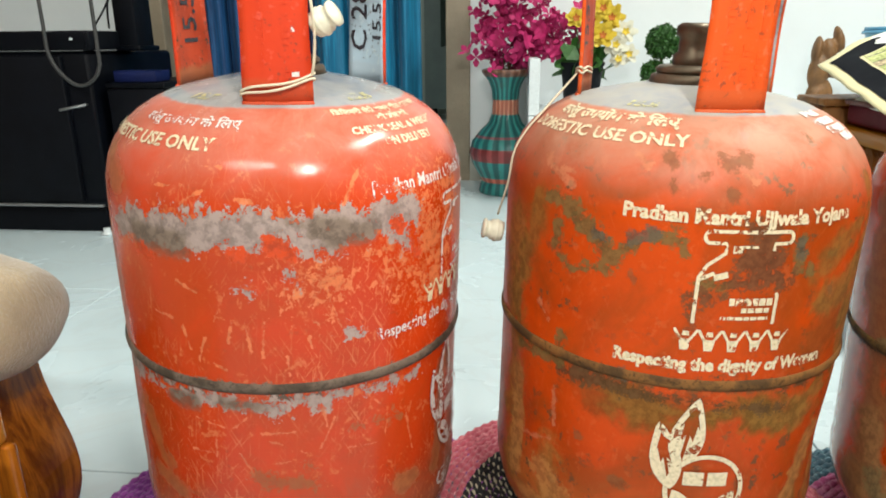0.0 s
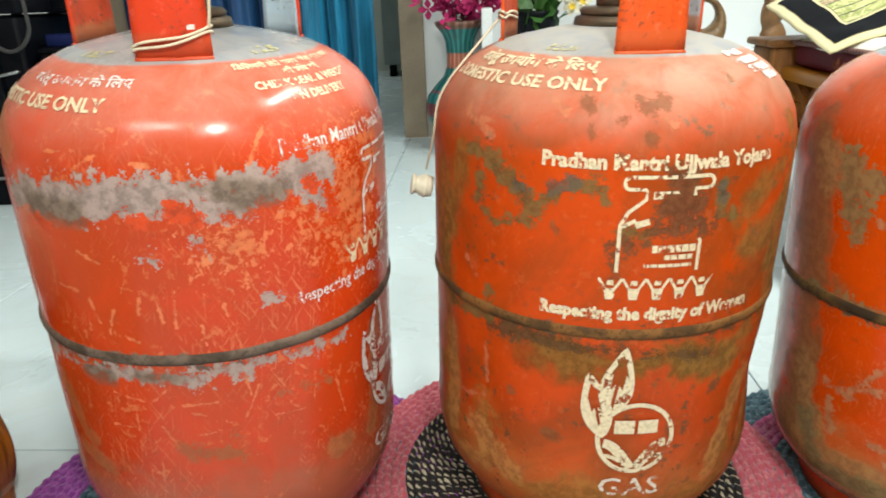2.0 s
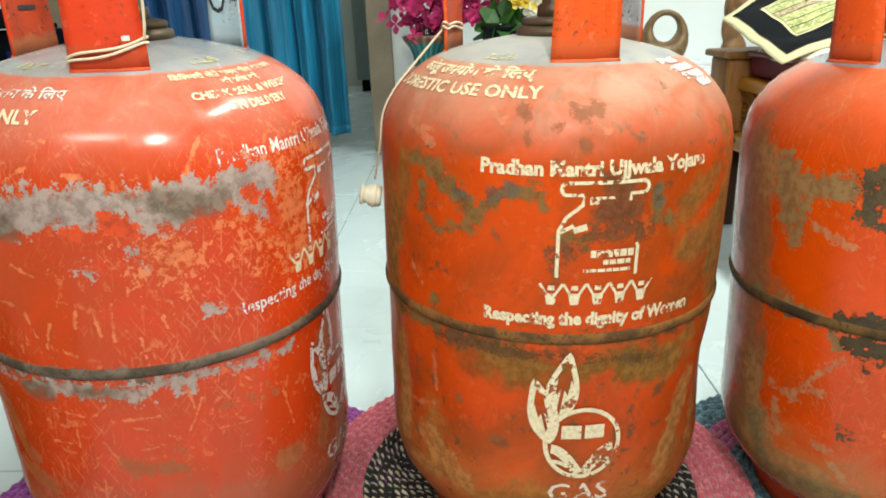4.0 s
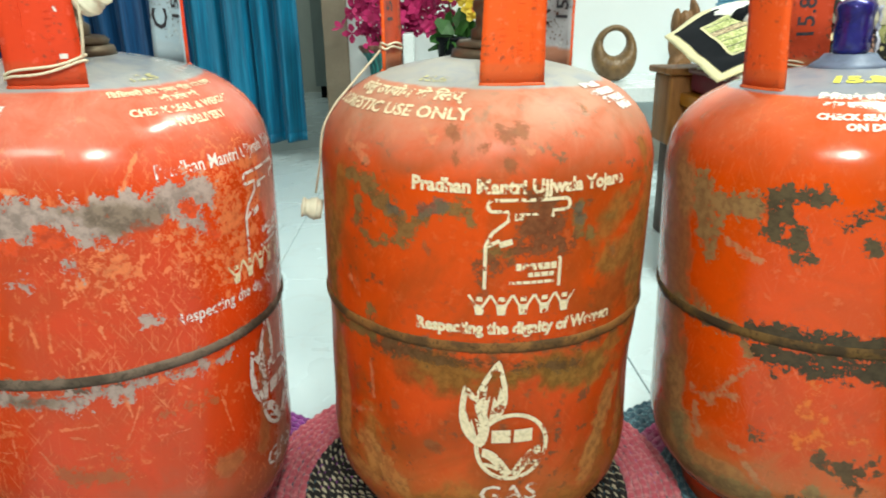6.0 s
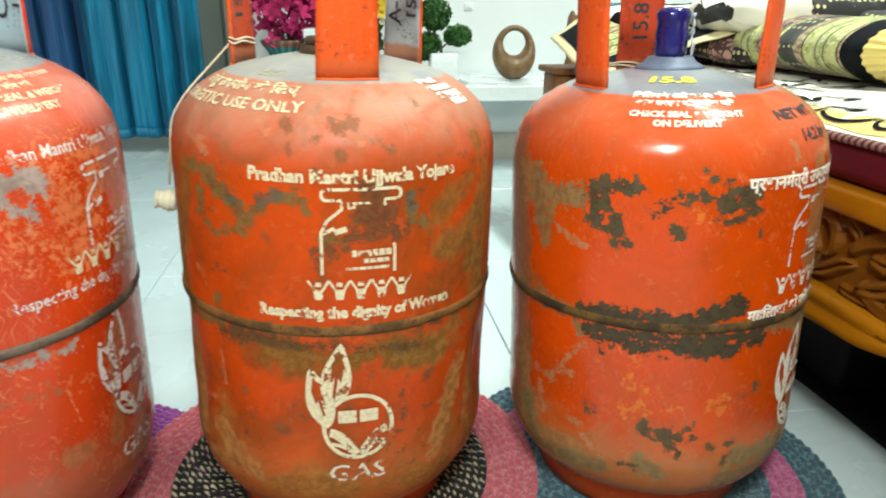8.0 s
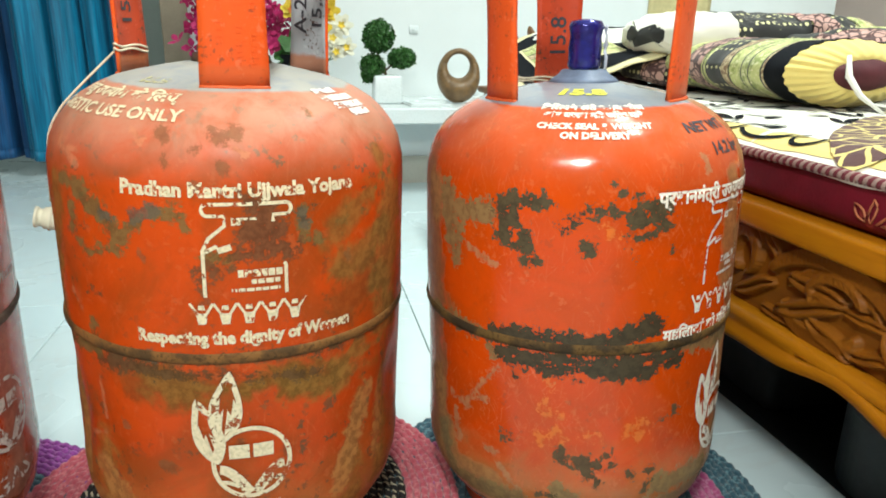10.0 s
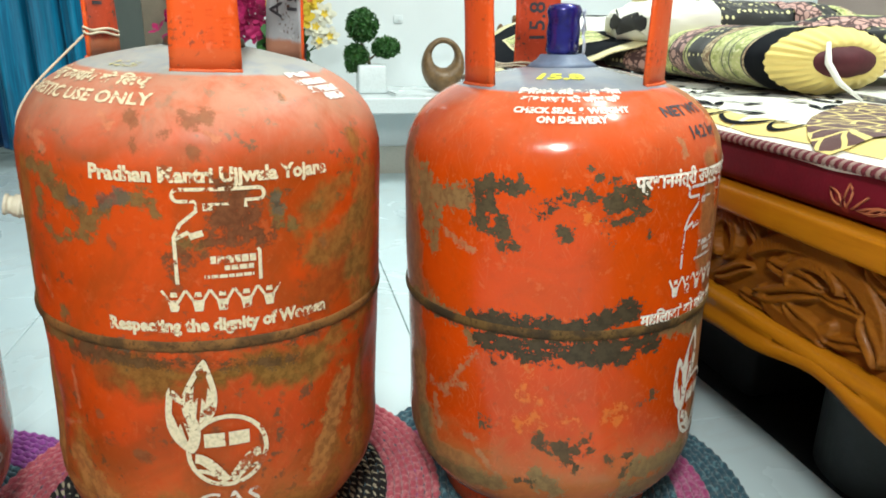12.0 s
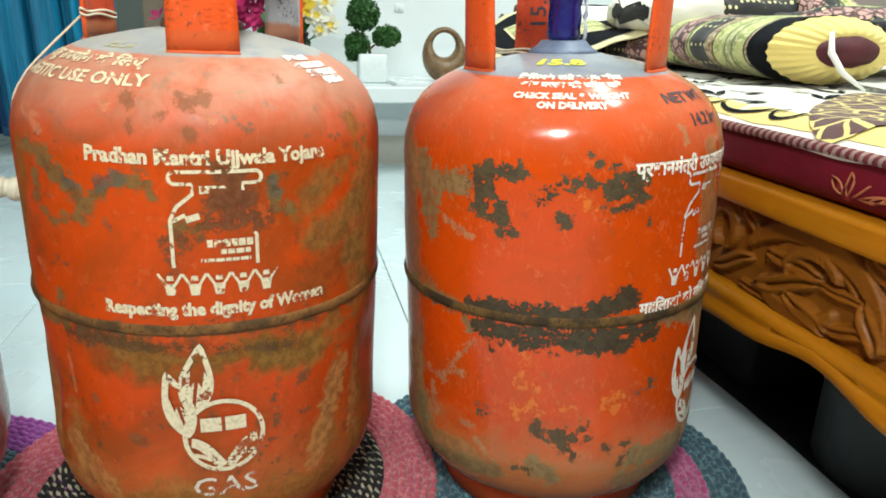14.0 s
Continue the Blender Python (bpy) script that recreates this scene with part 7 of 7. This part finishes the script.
part("rim", lathe(bmesh.new(), [(0.1002, 0.240), (0.106, 0.242), (0.106, 0.250), (0.1002, 0.251)], 40), SKY_BOX, o)
o = thing("wall_calendar", (1.62, 2.692, 0.585), (0, 0, 0), "buff paper hanging on the white wall", "paper")
solid(part("page", sheet(bmesh.new(), 12, 12, lambda u, v: Vector((0.28 * u, -0.004 * math.sin(3 * u), 0.40 * v))), BUFF, o), 0.001)
part("hanger", tube(bmesh.new(), [(0.0, -0.002, 0.40), (0.28, -0.002, 0.40)], 0.004, 8), GREY_METAL, o)
o = thing("wall_socket", (0.64, 2.6995, 0.54), (0, 0, 0), "small white switch plate on the wall", "switch plate")
part("plate", box_bm((0.0, -0.006, 0.0), (0.035, 0.0, 0.028), 0.002), STONE, o)
part("switch", box_bm((0.011, -0.009, 0.007), (0.024, -0.0062, 0.021), 0.001), STONE, o)
# the shade under the bed, put in as a black sheet on the tiles
o = part("bed_shade_sheet", sheet(bmesh.new(), 20, 40, lambda u, v: Vector((0.835 + 0.01 * wobble(v * 7, 2.0) * (1 - u) + 1.25 * u, -0.85 + 2.38 * v, 0.0006 + 0.002 * abs(wobble(u * 9, v * 20, 5.0))))), plain("bed_shade_black", (0.008, 0.009, 0.009), 0.7, spec=0.15))
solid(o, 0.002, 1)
tagged(o, "thin black sheet added as the shade under the bed", "rubber sheet")
# added black blocks that hide the lit floor and deepen the under-bed shade
BED_SHADE_BLOCK = plain("bed_shade_block_black", (0.010, 0.010, 0.011), 0.6, dark=0.6, spec=0.2)
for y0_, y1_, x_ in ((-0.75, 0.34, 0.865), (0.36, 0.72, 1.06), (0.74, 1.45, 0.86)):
    o = thing("trunk", (x_, y0_, 0), (0, 0, 0), "flat black block added to deepen the shade under the bed", "trunk", "trunks under the bed")
    part("body", box_bm((0, 0, 0.006), (0.60, y1_ - y0_, 0.15), 0.012), BED_SHADE_BLOCK, o)
    part("lid", box_bm((-0.004, -0.004, 0.1505), (0.604, y1_ - y0_ + 0.004, 0.19), 0.012), BED_SHADE_BLOCK, o)
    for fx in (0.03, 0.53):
        part("foot", box_bm((fx, 0.03, 0.0), (fx + 0.04, 0.07, 0.0055)), BED_SHADE_BLOCK, o)
        part("foot", box_bm((fx, y1_ - y0_ - 0.07, 0.0), (fx + 0.04, y1_ - y0_ - 0.03, 0.0055)), BED_SHADE_BLOCK, o)
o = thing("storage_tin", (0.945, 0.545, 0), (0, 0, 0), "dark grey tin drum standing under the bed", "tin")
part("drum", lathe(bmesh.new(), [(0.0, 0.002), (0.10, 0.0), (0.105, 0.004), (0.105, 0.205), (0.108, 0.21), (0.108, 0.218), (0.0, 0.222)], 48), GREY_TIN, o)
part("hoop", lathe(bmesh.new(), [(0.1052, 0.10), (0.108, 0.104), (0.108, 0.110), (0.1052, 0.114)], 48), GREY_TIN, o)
o = thing("paper_scrap", (-0.66, 1.12, 0.0), (0, 0, 25), "small blue paper scrap on the tiles", "paper")
part("scrap", sheet(bmesh.new(), 4, 2, lambda u, v: Vector((0.035 * u, 0.012 * v, 0.001 + 0.003 * u * u))), SKY_BOX, o)

# unseen lamp fittings, added to carry the overhead tube and the fill tubes
FITTING = plain("white_lamp_steel", (0.75, 0.75, 0.74), 0.4)
for px, py, pz, rz in ((-0.60, -1.54, 2.585, 0), (1.30, 0.90, 2.585, 90), (-0.9, 4.4, 2.50, 0)):
    o = thing("unseen_tube_lamp", (px, py, pz), (0, 0, rz), "unseen white steel tube lamp fitting added under the ceiling", "lamp", "tube lamps")
    part("tray", box_bm((-0.63, -0.075, 0.0), (0.63, 0.075, 0.03), 0.004), FITTING, o)
    for x in (-0.5, 0.5):
        part("hanger", tube(bmesh.new(), [(x, 0, 0.03), (x, 0, TOP - pz)], 0.004, 8), FITTING, o)

# the cylinders' highlights place this lamp; its socket and cord are added
o = thing("pendant_bulb", (0.19, -0.10, 1.0), (0, 0, 0), "bare white bulb placed where the highlights point, on an added cord", "lamp")
part("socket", lathe(bmesh.new(), [(0.010, 0.052), (0.016, 0.054), (0.017, 0.085), (0.008, 0.095)], 24, True), FITTING, o)
part("flex", tube(bmesh.new(), [(0, 0, 0.09), (0, 0, TOP - 1.0)], 0.003, 8), FITTING, o)

# ---- floor tiles, each a piece of its own ----
TILE_W = 0.655
bm = box_bm((0.001, 0.001, -0.010), (TILE_W - 0.001, TILE_W - 0.001, 0.0), 0.001, 1)
tile_mesh = link_mesh("tile", bm, TILE, False)
nx0, nx1 = math.floor((X0 + 0.155) / TILE_W), math.ceil((X1 + 0.155) / TILE_W)
for i in range(nx0, nx1):
    for j in range(-5, 7):
        t = new("tile", tile_mesh)
        t.parent = floor
        t.location = (-0.235 + i * TILE_W, 1.37 - TILE_W * 2 + (j + 1) * TILE_W, 0)
